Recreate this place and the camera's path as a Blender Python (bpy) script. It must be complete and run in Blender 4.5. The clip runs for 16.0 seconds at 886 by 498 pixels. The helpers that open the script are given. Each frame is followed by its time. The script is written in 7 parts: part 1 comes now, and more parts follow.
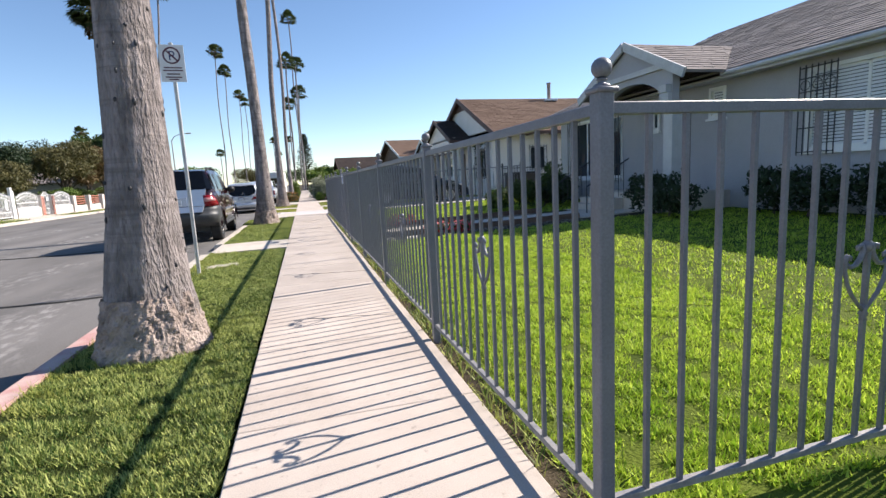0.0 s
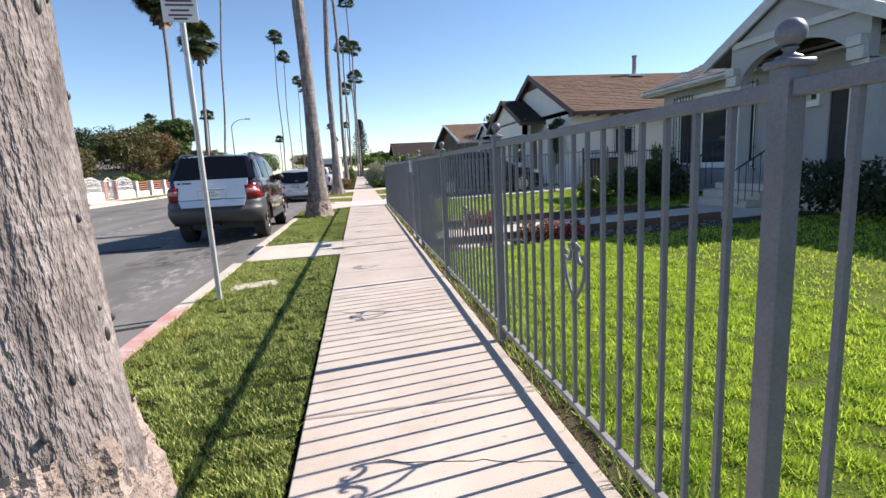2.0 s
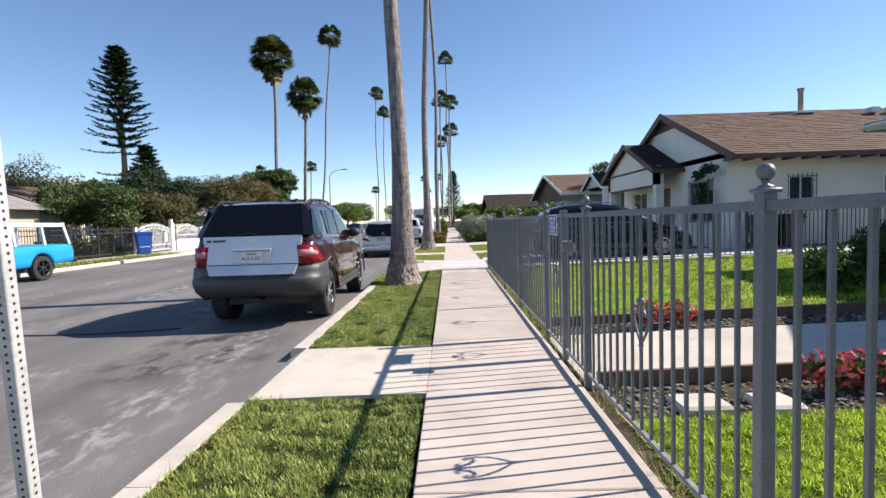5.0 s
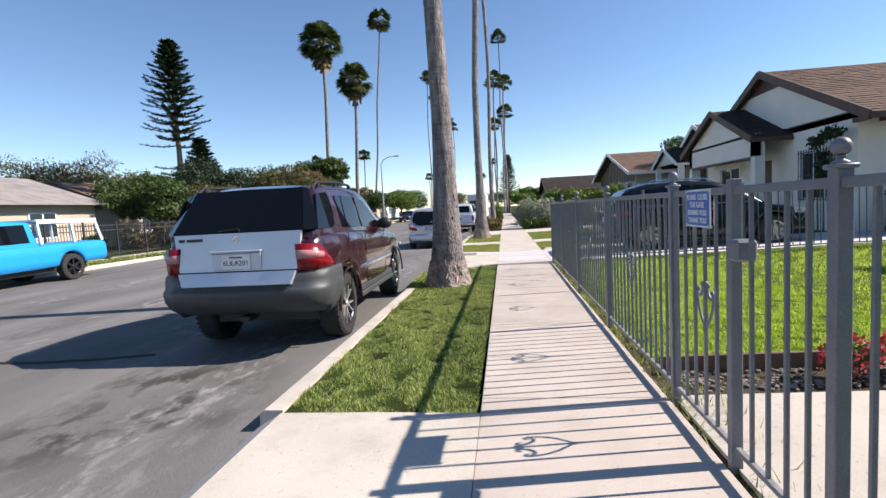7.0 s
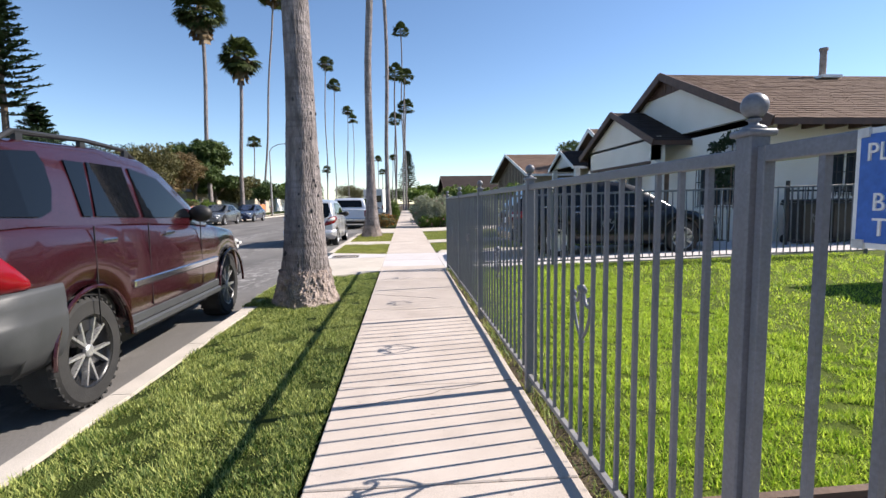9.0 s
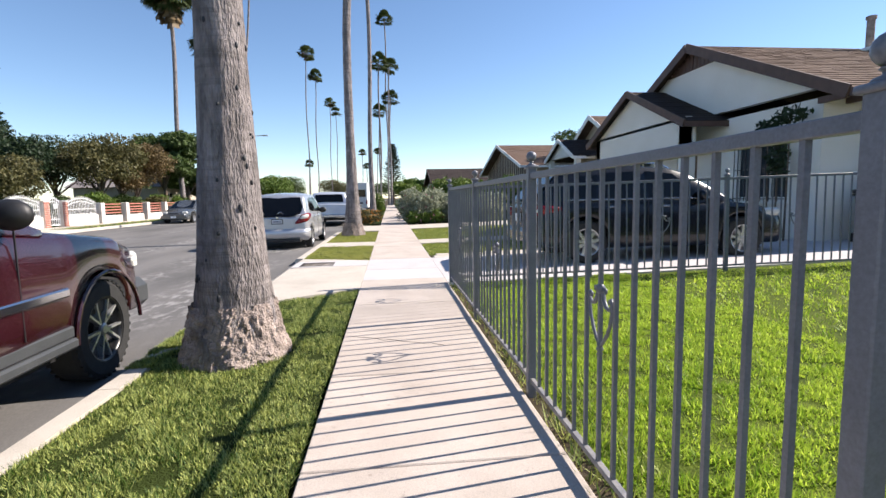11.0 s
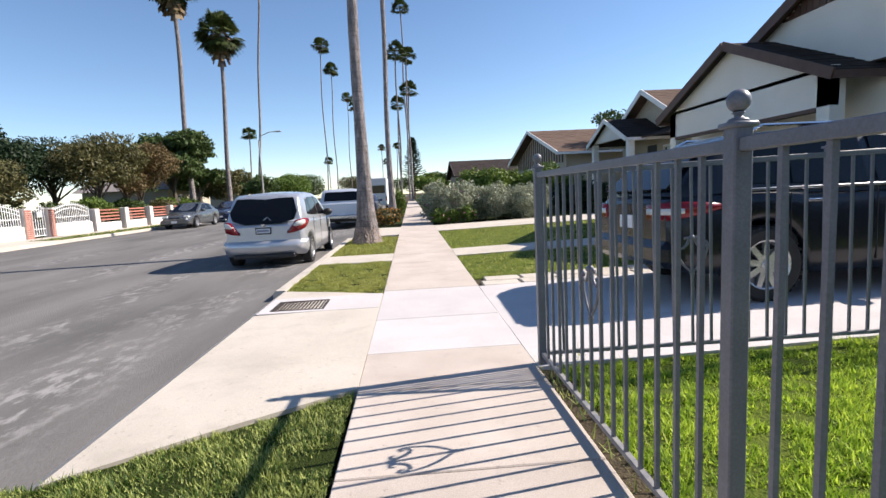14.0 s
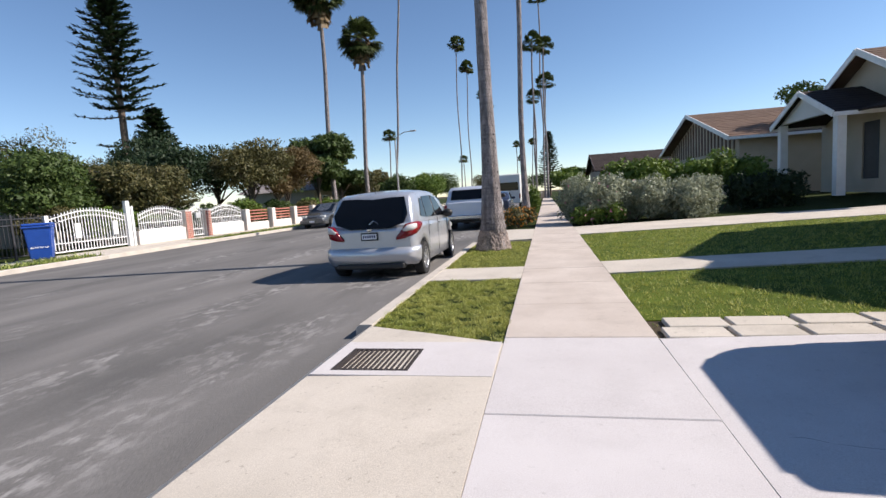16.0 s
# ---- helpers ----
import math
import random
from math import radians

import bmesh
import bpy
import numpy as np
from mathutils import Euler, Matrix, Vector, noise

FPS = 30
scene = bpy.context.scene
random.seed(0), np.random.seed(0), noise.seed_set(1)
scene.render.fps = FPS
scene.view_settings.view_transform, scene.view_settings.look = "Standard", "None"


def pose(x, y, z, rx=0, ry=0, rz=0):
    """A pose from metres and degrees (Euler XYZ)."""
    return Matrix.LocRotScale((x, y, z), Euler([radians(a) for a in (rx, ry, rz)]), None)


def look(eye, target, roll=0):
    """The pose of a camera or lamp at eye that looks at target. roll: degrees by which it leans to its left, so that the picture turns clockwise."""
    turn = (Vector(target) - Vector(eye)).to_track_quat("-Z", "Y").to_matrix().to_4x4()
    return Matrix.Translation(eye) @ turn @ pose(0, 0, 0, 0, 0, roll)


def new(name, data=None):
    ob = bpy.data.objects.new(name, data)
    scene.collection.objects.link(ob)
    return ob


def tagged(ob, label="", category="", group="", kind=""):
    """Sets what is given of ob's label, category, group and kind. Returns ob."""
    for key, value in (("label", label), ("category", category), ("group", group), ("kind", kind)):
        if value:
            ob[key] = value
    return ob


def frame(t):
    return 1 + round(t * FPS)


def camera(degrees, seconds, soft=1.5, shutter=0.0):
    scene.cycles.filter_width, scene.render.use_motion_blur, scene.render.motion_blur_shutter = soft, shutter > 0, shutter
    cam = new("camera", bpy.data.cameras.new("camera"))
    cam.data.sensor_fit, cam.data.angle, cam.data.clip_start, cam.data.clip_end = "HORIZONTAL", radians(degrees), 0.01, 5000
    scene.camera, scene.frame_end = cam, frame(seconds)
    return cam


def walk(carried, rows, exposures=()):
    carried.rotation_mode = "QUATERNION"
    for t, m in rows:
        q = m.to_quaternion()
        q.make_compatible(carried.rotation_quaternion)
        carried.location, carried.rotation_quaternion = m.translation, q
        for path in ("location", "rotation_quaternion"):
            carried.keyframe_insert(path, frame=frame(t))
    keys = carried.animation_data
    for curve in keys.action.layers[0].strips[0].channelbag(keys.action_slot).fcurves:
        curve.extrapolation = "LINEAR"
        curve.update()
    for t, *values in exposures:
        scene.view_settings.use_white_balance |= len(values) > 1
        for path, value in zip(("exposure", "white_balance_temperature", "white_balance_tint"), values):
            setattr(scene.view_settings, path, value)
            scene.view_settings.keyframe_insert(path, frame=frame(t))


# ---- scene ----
cam = camera(84.0, 16.0)
PATH = [
    (0, (0.175, 0.759, 1.191), (0.697, 2.667, 0.901), -3.0),
    (0.5, (0.173, 1.415, 1.227), (0.673, 3.33, 0.936), -2.9),
    (1, (0.143, 2.018, 1.232), (0.558, 3.95, 0.929), -3.0),
    (1.5, (0.145, 2.612, 1.23), (0.482, 4.557, 0.906), -3.0),
    (2, (0.118, 3.243, 1.235), (0.432, 5.19, 0.901), -2.9),
    (2.5, (0.111, 3.901, 1.236), (0.45, 5.845, 0.91), -2.8),
    (3, (0.128, 4.596, 1.228), (0.489, 6.54, 0.928), -2.7),
    (3.5, (0.091, 5.241, 1.236), (0.413, 7.199, 0.983), -2.6),
    (4, (-0.005, 5.849, 1.259), (0.215, 7.827, 1.06), -2.3),
    (4.5, (-0.01, 6.4, 1.25), (0.081, 8.392, 1.1), -2.0),
    (5, (-0.035, 6.961, 1.331), (-0.062, 8.958, 1.216), -1.7),
    (5.2, (-0.015, 7.191, 1.353), (-0.079, 9.187, 1.247), -1.8),
    (7.3, (-0.042, 9.357, 1.311), (-0.3, 11.333, 1.146), -3.1),
    (7.5, (0.007, 9.552, 1.3), (-0.224, 11.532, 1.137), -2.9),
    (8, (0.072, 10.157, 1.301), (-0.024, 12.149, 1.144), -2.2),
    (8.5, (0.17, 10.726, 1.269), (0.223, 12.718, 1.099), -1.5),
    (9, (0.218, 11.279, 1.241), (0.371, 13.264, 1.054), -0.7),
    (9.2, (0.213, 11.543, 1.231), (0.41, 13.523, 1.03), -0.5),
    (11.5, (0.185, 14.266, 1.215), (0.401, 16.243, 0.998), -1.3),
    (12, (0.183, 14.908, 1.213), (0.413, 16.881, 0.98), -1.8),
    (12.5, (0.149, 15.532, 1.215), (0.394, 17.502, 0.971), -2.1),
    (13, (0.141, 16.13, 1.214), (0.37, 18.102, 0.969), -2.5),
    (13.5, (0.111, 16.671, 1.239), (0.298, 18.648, 1.0), -2.8),
    (14, (0.16, 17.234, 1.244), (0.28, 19.217, 1.012), -2.8),
    (14.5, (0.18, 17.793, 1.237), (0.206, 19.779, 1.006), -2.6),
    (15, (0.227, 18.394, 1.245), (0.106, 20.377, 1.013), -2.6),
    (15.5, (0.199, 18.91, 1.237), (-0.071, 20.878, 1.009), -3.2),
    (16, (0.145, 19.419, 1.235), (-0.272, 21.364, 1.023), -3.7),
]
walk(cam, [(t, look(eye, target, roll)) for t, eye, target, roll in PATH], [(0.0, 0.86, 6850, 13), (3.5, 0.86, 6850, 13), (5.0, 0.78, 6780, 13), (8.0, 0.76, 6750, 13), (9.2, 0.82, 6800, 13), (11.5, 0.88, 6850, 13), (13.0, 0.86, 6850, 13), (15.0, 0.62, 6780, 13), (16.0, 0.5, 6720, 13)])

# ---- world, sun ----
SUN_TRAVEL = Vector((-1.0, -0.177, -0.80)).normalized()
world = bpy.data.worlds.new("sky")
scene.world = world
world.use_nodes = True
wt = world.node_tree
sky = wt.nodes.new("ShaderNodeTexSky")
sky.sky_type = "NISHITA"
sky.sun_disc = False
sky.sun_elevation = math.asin(-SUN_TRAVEL.z)
sky.sun_rotation = math.atan2(-SUN_TRAVEL.x, -SUN_TRAVEL.y)
sky.altitude = 1500.0
sky.air_density, sky.dust_density, sky.ozone_density = 1.0, 0.0, 2.4
wt.nodes["Background"].inputs["Strength"].default_value = 0.10
tone = wt.nodes.new("ShaderNodeHueSaturation")
tone.inputs["Saturation"].default_value, tone.inputs["Value"].default_value = 1.08, 1.08
wt.links.new(sky.outputs["Color"], tone.inputs["Color"])
wt.links.new(tone.outputs["Color"], wt.nodes["Background"].inputs["Color"])
sun = new("sun", bpy.data.lights.new("sun", "SUN"))
sun.data.energy, sun.data.angle, sun.data.color = 5.0, radians(0.53), (1.0, 0.95, 0.88)
sun.matrix_world = look((0, 0, 60), Vector((0, 0, 60)) + SUN_TRAVEL)

# ---- materials ----
def mat(name, c1, c2, scale=6.0, rough=0.8, bump=0.15, fine=70.0, metal=0.0, stretch=(1, 1, 1), per=0.0, coat=0.0, dist=0.01, spec=0.5, contrast=0.22):
    """Two-scale mottled surface: c1 and c2 mix over patches, fine grain gives relief and gloss; per: shift from object to object."""
    m = bpy.data.materials.new(name)
    m.use_nodes = True
    t = m.node_tree
    b = t.nodes["Principled BSDF"]
    co = t.nodes.new("ShaderNodeTexCoord")
    mp = t.nodes.new("ShaderNodeMapping")
    mp.inputs["Scale"].default_value = stretch
    geo = t.nodes.new("ShaderNodeNewGeometry")
    t.links.new(geo.outputs["Position"], mp.inputs["Vector"])
    big, small = t.nodes.new("ShaderNodeTexNoise"), t.nodes.new("ShaderNodeTexNoise")
    big.inputs["Scale"].default_value, big.inputs["Detail"].default_value = scale, 5
    small.inputs["Scale"].default_value, small.inputs["Detail"].default_value = fine, 3
    for n in (big, small):
        t.links.new(mp.outputs["Vector"], n.inputs["Vector"])
    ramp = t.nodes.new("ShaderNodeMapRange")
    ramp.inputs["From Min"].default_value, ramp.inputs["From Max"].default_value = 0.5 - contrast, 0.5 + contrast
    t.links.new(big.outputs["Fac"], ramp.inputs["Value"])
    mix = t.nodes.new("ShaderNodeMix")
    mix.data_type = "RGBA"
    mix.inputs["A"].default_value, mix.inputs["B"].default_value = (*c1, 1), (*c2, 1)
    t.links.new(ramp.outputs["Result"], mix.inputs["Factor"])
    grain = t.nodes.new("ShaderNodeMix")
    grain.data_type, grain.blend_type = "RGBA", "OVERLAY"
    grain.inputs["Factor"].default_value = 0.35
    t.links.new(mix.outputs["Result"], grain.inputs["A"])
    t.links.new(small.outputs["Fac"], grain.inputs["B"])
    out = grain.outputs["Result"]
    if per:
        oi = t.nodes.new("ShaderNodeObjectInfo")
        hsv = t.nodes.new("ShaderNodeHueSaturation")
        mr = t.nodes.new("ShaderNodeMapRange")
        mr.inputs["To Min"].default_value, mr.inputs["To Max"].default_value = 1 - per, 1 + per
        t.links.new(oi.outputs["Random"], mr.inputs["Value"])
        t.links.new(mr.outputs["Result"], hsv.inputs["Value"])
        t.links.new(out, hsv.inputs["Color"])
        out = hsv.outputs["Color"]
    t.links.new(out, b.inputs["Base Color"])
    rr = t.nodes.new("ShaderNodeMapRange")
    rr.inputs["To Min"].default_value, rr.inputs["To Max"].default_value = max(0.02, rough - 0.1), min(1, rough + 0.1)
    t.links.new(small.outputs["Fac"], rr.inputs["Value"])
    t.links.new(rr.outputs["Result"], b.inputs["Roughness"])
    b.inputs["Metallic"].default_value = metal
    b.inputs["Specular IOR Level"].default_value = spec
    b.inputs["Coat Weight"].default_value = coat
    if bump:
        bp = t.nodes.new("ShaderNodeBump")
        bp.inputs["Strength"].default_value, bp.inputs["Distance"].default_value = bump, dist
        t.links.new(small.outputs["Fac"], bp.inputs["Height"])
        t.links.new(bp.outputs["Normal"], b.inputs["Normal"])
    return m


def leaf_mat(name, c1, c2, rough=0.55, trans=0.25, spread=0.35):
    """Leaf or blade: colour varies from piece to piece, some light passes through."""
    m = bpy.data.materials.new(name)
    m.use_nodes = True
    t = m.node_tree
    b = t.nodes["Principled BSDF"]
    geo = t.nodes.new("ShaderNodeNewGeometry")
    big = t.nodes.new("ShaderNodeTexNoise")
    big.inputs["Scale"].default_value = 1.3
    t.links.new(geo.outputs["Position"], big.inputs["Vector"])
    add = t.nodes.new("ShaderNodeMath")
    add.operation = "MULTIPLY_ADD"
    add.inputs[1].default_value = spread * 2
    t.links.new(geo.outputs["Random Per Island"], add.inputs[0])
    sub = t.nodes.new("ShaderNodeMath")
    sub.operation = "SUBTRACT"
    sub.inputs[1].default_value = spread
    t.links.new(big.outputs["Fac"], sub.inputs[0])
    t.links.new(sub.outputs[0], add.inputs[2])
    mix = t.nodes.new("ShaderNodeMix")
    mix.data_type = "RGBA"
    mix.inputs["A"].default_value, mix.inputs["B"].default_value = (*c1, 1), (*c2, 1)
    t.links.new(add.outputs[0], mix.inputs["Factor"])
    t.links.new(mix.outputs["Result"], b.inputs["Base Color"])
    b.inputs["Roughness"].default_value = rough
    b.inputs["Specular IOR Level"].default_value = 0.3
    if trans:
        tr = t.nodes.new("ShaderNodeBsdfTranslucent")
        ms = t.nodes.new("ShaderNodeMixShader")
        ms.inputs[0].default_value = trans
        t.links.new(mix.outputs["Result"], tr.inputs["Color"])
        t.links.new(b.outputs["BSDF"], ms.inputs[1])
        t.links.new(tr.outputs["BSDF"], ms.inputs[2])
        t.links.new(ms.outputs[0], t.nodes["Material Output"].inputs["Surface"])
    return m


def glass_mat(name, tint, rough=0.03):
    m = bpy.data.materials.new(name)
    m.use_nodes = True
    b = m.node_tree.nodes["Principled BSDF"]
    b.inputs["Base Color"].default_value = (*tint, 1)
    b.inputs["Roughness"].default_value = rough
    b.inputs["Specular IOR Level"].default_value = 0.6
    b.inputs["IOR"].default_value = 1.45
    return m


def overlay(m, colour, mask):
    """Lays a second colour over a material's own where mask (a socket) says."""
    t = m.node_tree
    b = t.nodes["Principled BSDF"]
    src = b.inputs["Base Color"].links[0].from_socket
    mix = t.nodes.new("ShaderNodeMix")
    mix.data_type = "RGBA"
    mix.inputs["B"].default_value = (*colour, 1)
    t.links.new(src, mix.inputs["A"])
    t.links.new(mask, mix.inputs["Factor"])
    t.links.new(mix.outputs["Result"], b.inputs["Base Color"])


def threshold(m, scale, lo, hi, top, stretch=(1, 1, 1), detail=4):
    t = m.node_tree
    geo = t.nodes.new("ShaderNodeNewGeometry")
    mp = t.nodes.new("ShaderNodeMapping")
    mp.inputs["Scale"].default_value = stretch
    n = t.nodes.new("ShaderNodeTexNoise")
    n.inputs["Scale"].default_value, n.inputs["Detail"].default_value = scale, detail
    n.inputs["Roughness"].default_value = 0.65
    r = t.nodes.new("ShaderNodeMapRange")
    r.inputs["From Min"].default_value, r.inputs["From Max"].default_value, r.inputs["To Max"].default_value = lo, hi, top
    t.links.new(geo.outputs["Position"], mp.inputs["Vector"])
    t.links.new(mp.outputs["Vector"], n.inputs["Vector"])
    t.links.new(n.outputs["Fac"], r.inputs["Value"])
    return r.outputs["Result"]


def lane(m, x0, half):
    """1 along the line x = x0, falling to 0 at half a width away."""
    t = m.node_tree
    geo = t.nodes.new("ShaderNodeNewGeometry")
    s = t.nodes.new("ShaderNodeSeparateXYZ")
    t.links.new(geo.outputs["Position"], s.inputs[0])
    d = t.nodes.new("ShaderNodeMath")
    d.operation = "SUBTRACT"
    d.inputs[1].default_value = x0
    t.links.new(s.outputs["X"], d.inputs[0])
    a = t.nodes.new("ShaderNodeMath")
    a.operation = "ABSOLUTE"
    t.links.new(d.outputs[0], a.inputs[0])
    r = t.nodes.new("ShaderNodeMapRange")
    r.interpolation_type = "SMOOTHSTEP"
    r.inputs["From Min"].default_value, r.inputs["From Max"].default_value = 0, half
    r.inputs["To Min"].default_value, r.inputs["To Max"].default_value = 1, 0
    t.links.new(a.outputs[0], r.inputs["Value"])
    return r.outputs["Result"]


def spot(m, x0, y0, rx, ry):
    """1 at (x0, y0), falling to 0 on an ellipse round it."""
    t = m.node_tree
    geo = t.nodes.new("ShaderNodeNewGeometry")
    mp = t.nodes.new("ShaderNodeMapping")
    mp.inputs["Location"].default_value = (-x0 / rx, -y0 / ry, 0)
    mp.inputs["Scale"].default_value = (1 / rx, 1 / ry, 0)
    ln = t.nodes.new("ShaderNodeVectorMath")
    ln.operation = "LENGTH"
    r = t.nodes.new("ShaderNodeMapRange")
    r.interpolation_type = "SMOOTHSTEP"
    r.inputs["To Min"].default_value, r.inputs["To Max"].default_value = 1, 0
    t.links.new(geo.outputs["Position"], mp.inputs["Vector"])
    t.links.new(mp.outputs["Vector"], ln.inputs[0])
    t.links.new(ln.outputs["Value"], r.inputs["Value"])
    return r.outputs["Result"]


def times(m, a, b):
    n = m.node_tree.nodes.new("ShaderNodeMath")
    n.operation = "MULTIPLY"
    m.node_tree.links.new(a, n.inputs[0])
    m.node_tree.links.new(b, n.inputs[1])
    return n.outputs[0]


M = {}
M["asphalt"] = mat("asphalt", (0.112, 0.107, 0.103), (0.195, 0.184, 0.176), 1.1, 0.9, 0.6, 150, stretch=(1.0, 0.22, 1.0), contrast=0.2, dist=0.004, spec=0.2)
M["tar"] = mat("tar", (0.02, 0.02, 0.02), (0.035, 0.034, 0.033), 3.0, 0.7, 0.3, 120)
M["walk"] = mat("sidewalk_concrete", (0.45, 0.385, 0.335), (0.55, 0.48, 0.425), 1.6, 0.9, 0.35, 190, per=0.04, dist=0.003, spec=0.2)
M["white_walk"] = mat("new_concrete", (0.51, 0.475, 0.47), (0.575, 0.54, 0.535), 1.6, 0.9, 0.3, 190, per=0.02, dist=0.003, spec=0.2)
M["apron"] = mat("apron_concrete", (0.47, 0.42, 0.36), (0.58, 0.52, 0.45), 1.2, 0.9, 0.4, 170, per=0.03, dist=0.003, spec=0.2)
for x0, half in ((-4.35, 0.75), (-2.75, 0.85), (-6.6, 0.7), (-9.5, 0.8)):
    wear = times(M["asphalt"], lane(M["asphalt"], x0, half), threshold(M["asphalt"], 7.0, 0.49, 0.6, 0.85, (1.0, 0.45, 1.0), 8))
    overlay(M["asphalt"], (0.33, 0.315, 0.305), times(M["asphalt"], wear, threshold(M["asphalt"], 0.8, 0.42, 0.56, 1.0, (1, 0.4, 1))))
overlay(M["asphalt"], (0.05, 0.048, 0.047), threshold(M["asphalt"], 1.7, 0.66, 0.78, 0.6))
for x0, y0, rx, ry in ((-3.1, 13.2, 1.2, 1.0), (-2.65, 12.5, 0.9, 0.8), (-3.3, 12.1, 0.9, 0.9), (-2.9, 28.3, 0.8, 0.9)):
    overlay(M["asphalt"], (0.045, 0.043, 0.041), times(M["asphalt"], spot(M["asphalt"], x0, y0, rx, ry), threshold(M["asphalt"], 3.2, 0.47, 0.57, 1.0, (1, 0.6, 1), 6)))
for key, dark, much in (("walk", (0.24, 0.195, 0.165), 0.5), ("apron", (0.25, 0.215, 0.18), 0.6), ("white_walk", (0.36, 0.335, 0.325), 0.45)):
    overlay(M[key], dark, threshold(M[key], 18.0, 0.62, 0.7, much))
    overlay(M[key], dark, threshold(M[key], 2.6, 0.52, 0.75, much * 0.55, (1, 1, 1), 8))
M["kerb"] = mat("kerb_concrete", (0.42, 0.38, 0.33), (0.56, 0.5, 0.44), 3.0, 0.9, 0.4, 150, per=0.05, dist=0.004, spec=0.2)
M["kerb_red"] = mat("red_kerb_paint", (0.45, 0.2, 0.19), (0.52, 0.42, 0.38), 5.0, 0.85, 0.3, 150, dist=0.003)
M["soil"] = mat("soil", (0.05, 0.04, 0.028), (0.1, 0.078, 0.05), 5.0, 0.95, 0.8, 60, dist=0.02, spec=0.1)
M["turf"] = mat("turf_base", (0.018, 0.028, 0.006), (0.04, 0.055, 0.012), 3.0, 0.95, 0.8, 90, dist=0.02, spec=0.1)
M["turf_yard"] = mat("yard_turf_base", (0.05, 0.075, 0.011), (0.12, 0.155, 0.022), 2.0, 0.95, 0.8, 60, dist=0.02, spec=0.1)
M["blade"] = leaf_mat("grass_blade", (0.04, 0.1, 0.01), (0.52, 0.56, 0.17), trans=0.32, spread=0.7)
M["blade_yard"] = leaf_mat("yard_grass_blade", (0.18, 0.32, 0.02), (0.62, 0.74, 0.1), trans=0.5, spread=0.55)
M["blade_dry"] = leaf_mat("dry_grass_blade", (0.24, 0.29, 0.05), (0.48, 0.46, 0.13), trans=0.36)
M["fence"] = mat("grey_fence_paint", (0.13, 0.135, 0.158), (0.165, 0.17, 0.197), 9.0, 0.42, 0.1, 120, dist=0.002)
M["fence_wear"] = mat("worn_rail_paint", (0.3, 0.28, 0.26), (0.17, 0.17, 0.185), 14.0, 0.6, 0.3, 90, dist=0.002)
M["black_iron"] = mat("black_iron", (0.02, 0.02, 0.024), (0.035, 0.035, 0.04), 9.0, 0.5, 0.1, 90)
M["bark"] = mat("palm_bark", (0.17, 0.15, 0.146), (0.355, 0.312, 0.303), 7.0, 0.95, 1.0, 34, stretch=(1.6, 1.6, 0.45), dist=0.05, spec=0.1, contrast=0.16)
overlay(M["bark"], (0.13, 0.112, 0.107), threshold(M["bark"], 2.2, 0.5, 0.66, 0.55, (0.5, 0.5, 9.0), 6))
overlay(M["bark"], (0.09, 0.076, 0.072), threshold(M["bark"], 16.0, 0.58, 0.66, 0.5, (2.2, 2.2, 0.28), 5))
overlay(M["bark"], (0.045, 0.038, 0.035), threshold(M["bark"], 26.0, 0.64, 0.72, 0.5, (1, 1, 0.3), 4))
M["bark_low"] = mat("palm_root_bark", (0.2, 0.16, 0.14), (0.46, 0.375, 0.335), 7.0, 0.95, 1.0, 45, dist=0.03, spec=0.1)
M["trunk"] = mat("tree_bark", (0.1, 0.075, 0.055), (0.18, 0.14, 0.11), 6.0, 0.95, 0.8, 40, dist=0.02, spec=0.1)
M["spoke"] = mat("bright_alloy", (0.5, 0.5, 0.51), (0.58, 0.58, 0.59), 8.0, 0.3, 0.0, 80, metal=0.7)
M["frond"] = leaf_mat("palm_frond", (0.035, 0.055, 0.015), (0.09, 0.115, 0.035), trans=0.2)
M["frond_dead"] = leaf_mat("dead_frond", (0.14, 0.095, 0.05), (0.24, 0.17, 0.09), trans=0.15)
M["leaf"] = leaf_mat("leaf_green", (0.03, 0.055, 0.013), (0.085, 0.125, 0.03))
M["leaf_bright"] = leaf_mat("leaf_bright", (0.07, 0.13, 0.02), (0.17, 0.23, 0.04))
M["leaf_olive"] = leaf_mat("leaf_olive", (0.06, 0.065, 0.022), (0.15, 0.13, 0.05))
M["leaf_rust"] = leaf_mat("leaf_rust", (0.1, 0.07, 0.025), (0.17, 0.115, 0.05))
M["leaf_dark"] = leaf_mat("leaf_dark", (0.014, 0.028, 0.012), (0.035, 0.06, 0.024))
M["leaf_grey"] = leaf_mat("leaf_grey_green", (0.19, 0.21, 0.13), (0.4, 0.42, 0.3))
M["petal_red"] = leaf_mat("petal_red", (0.5, 0.02, 0.04), (0.65, 0.12, 0.14))
M["petal_pink"] = leaf_mat("petal_pink", (0.5, 0.12, 0.25), (0.65, 0.3, 0.4))
M["petal_orange"] = leaf_mat("petal_orange", (0.6, 0.18, 0.03), (0.6, 0.32, 0.06))
M["stucco_grey"] = mat("grey_stucco", (0.36, 0.355, 0.37), (0.42, 0.415, 0.43), 1.2, 0.92, 0.6, 120, dist=0.006, spec=0.2)
M["stucco_cream"] = mat("cream_stucco", (0.74, 0.71, 0.65), (0.8, 0.77, 0.72), 1.0, 0.92, 0.6, 120, dist=0.006, spec=0.2)
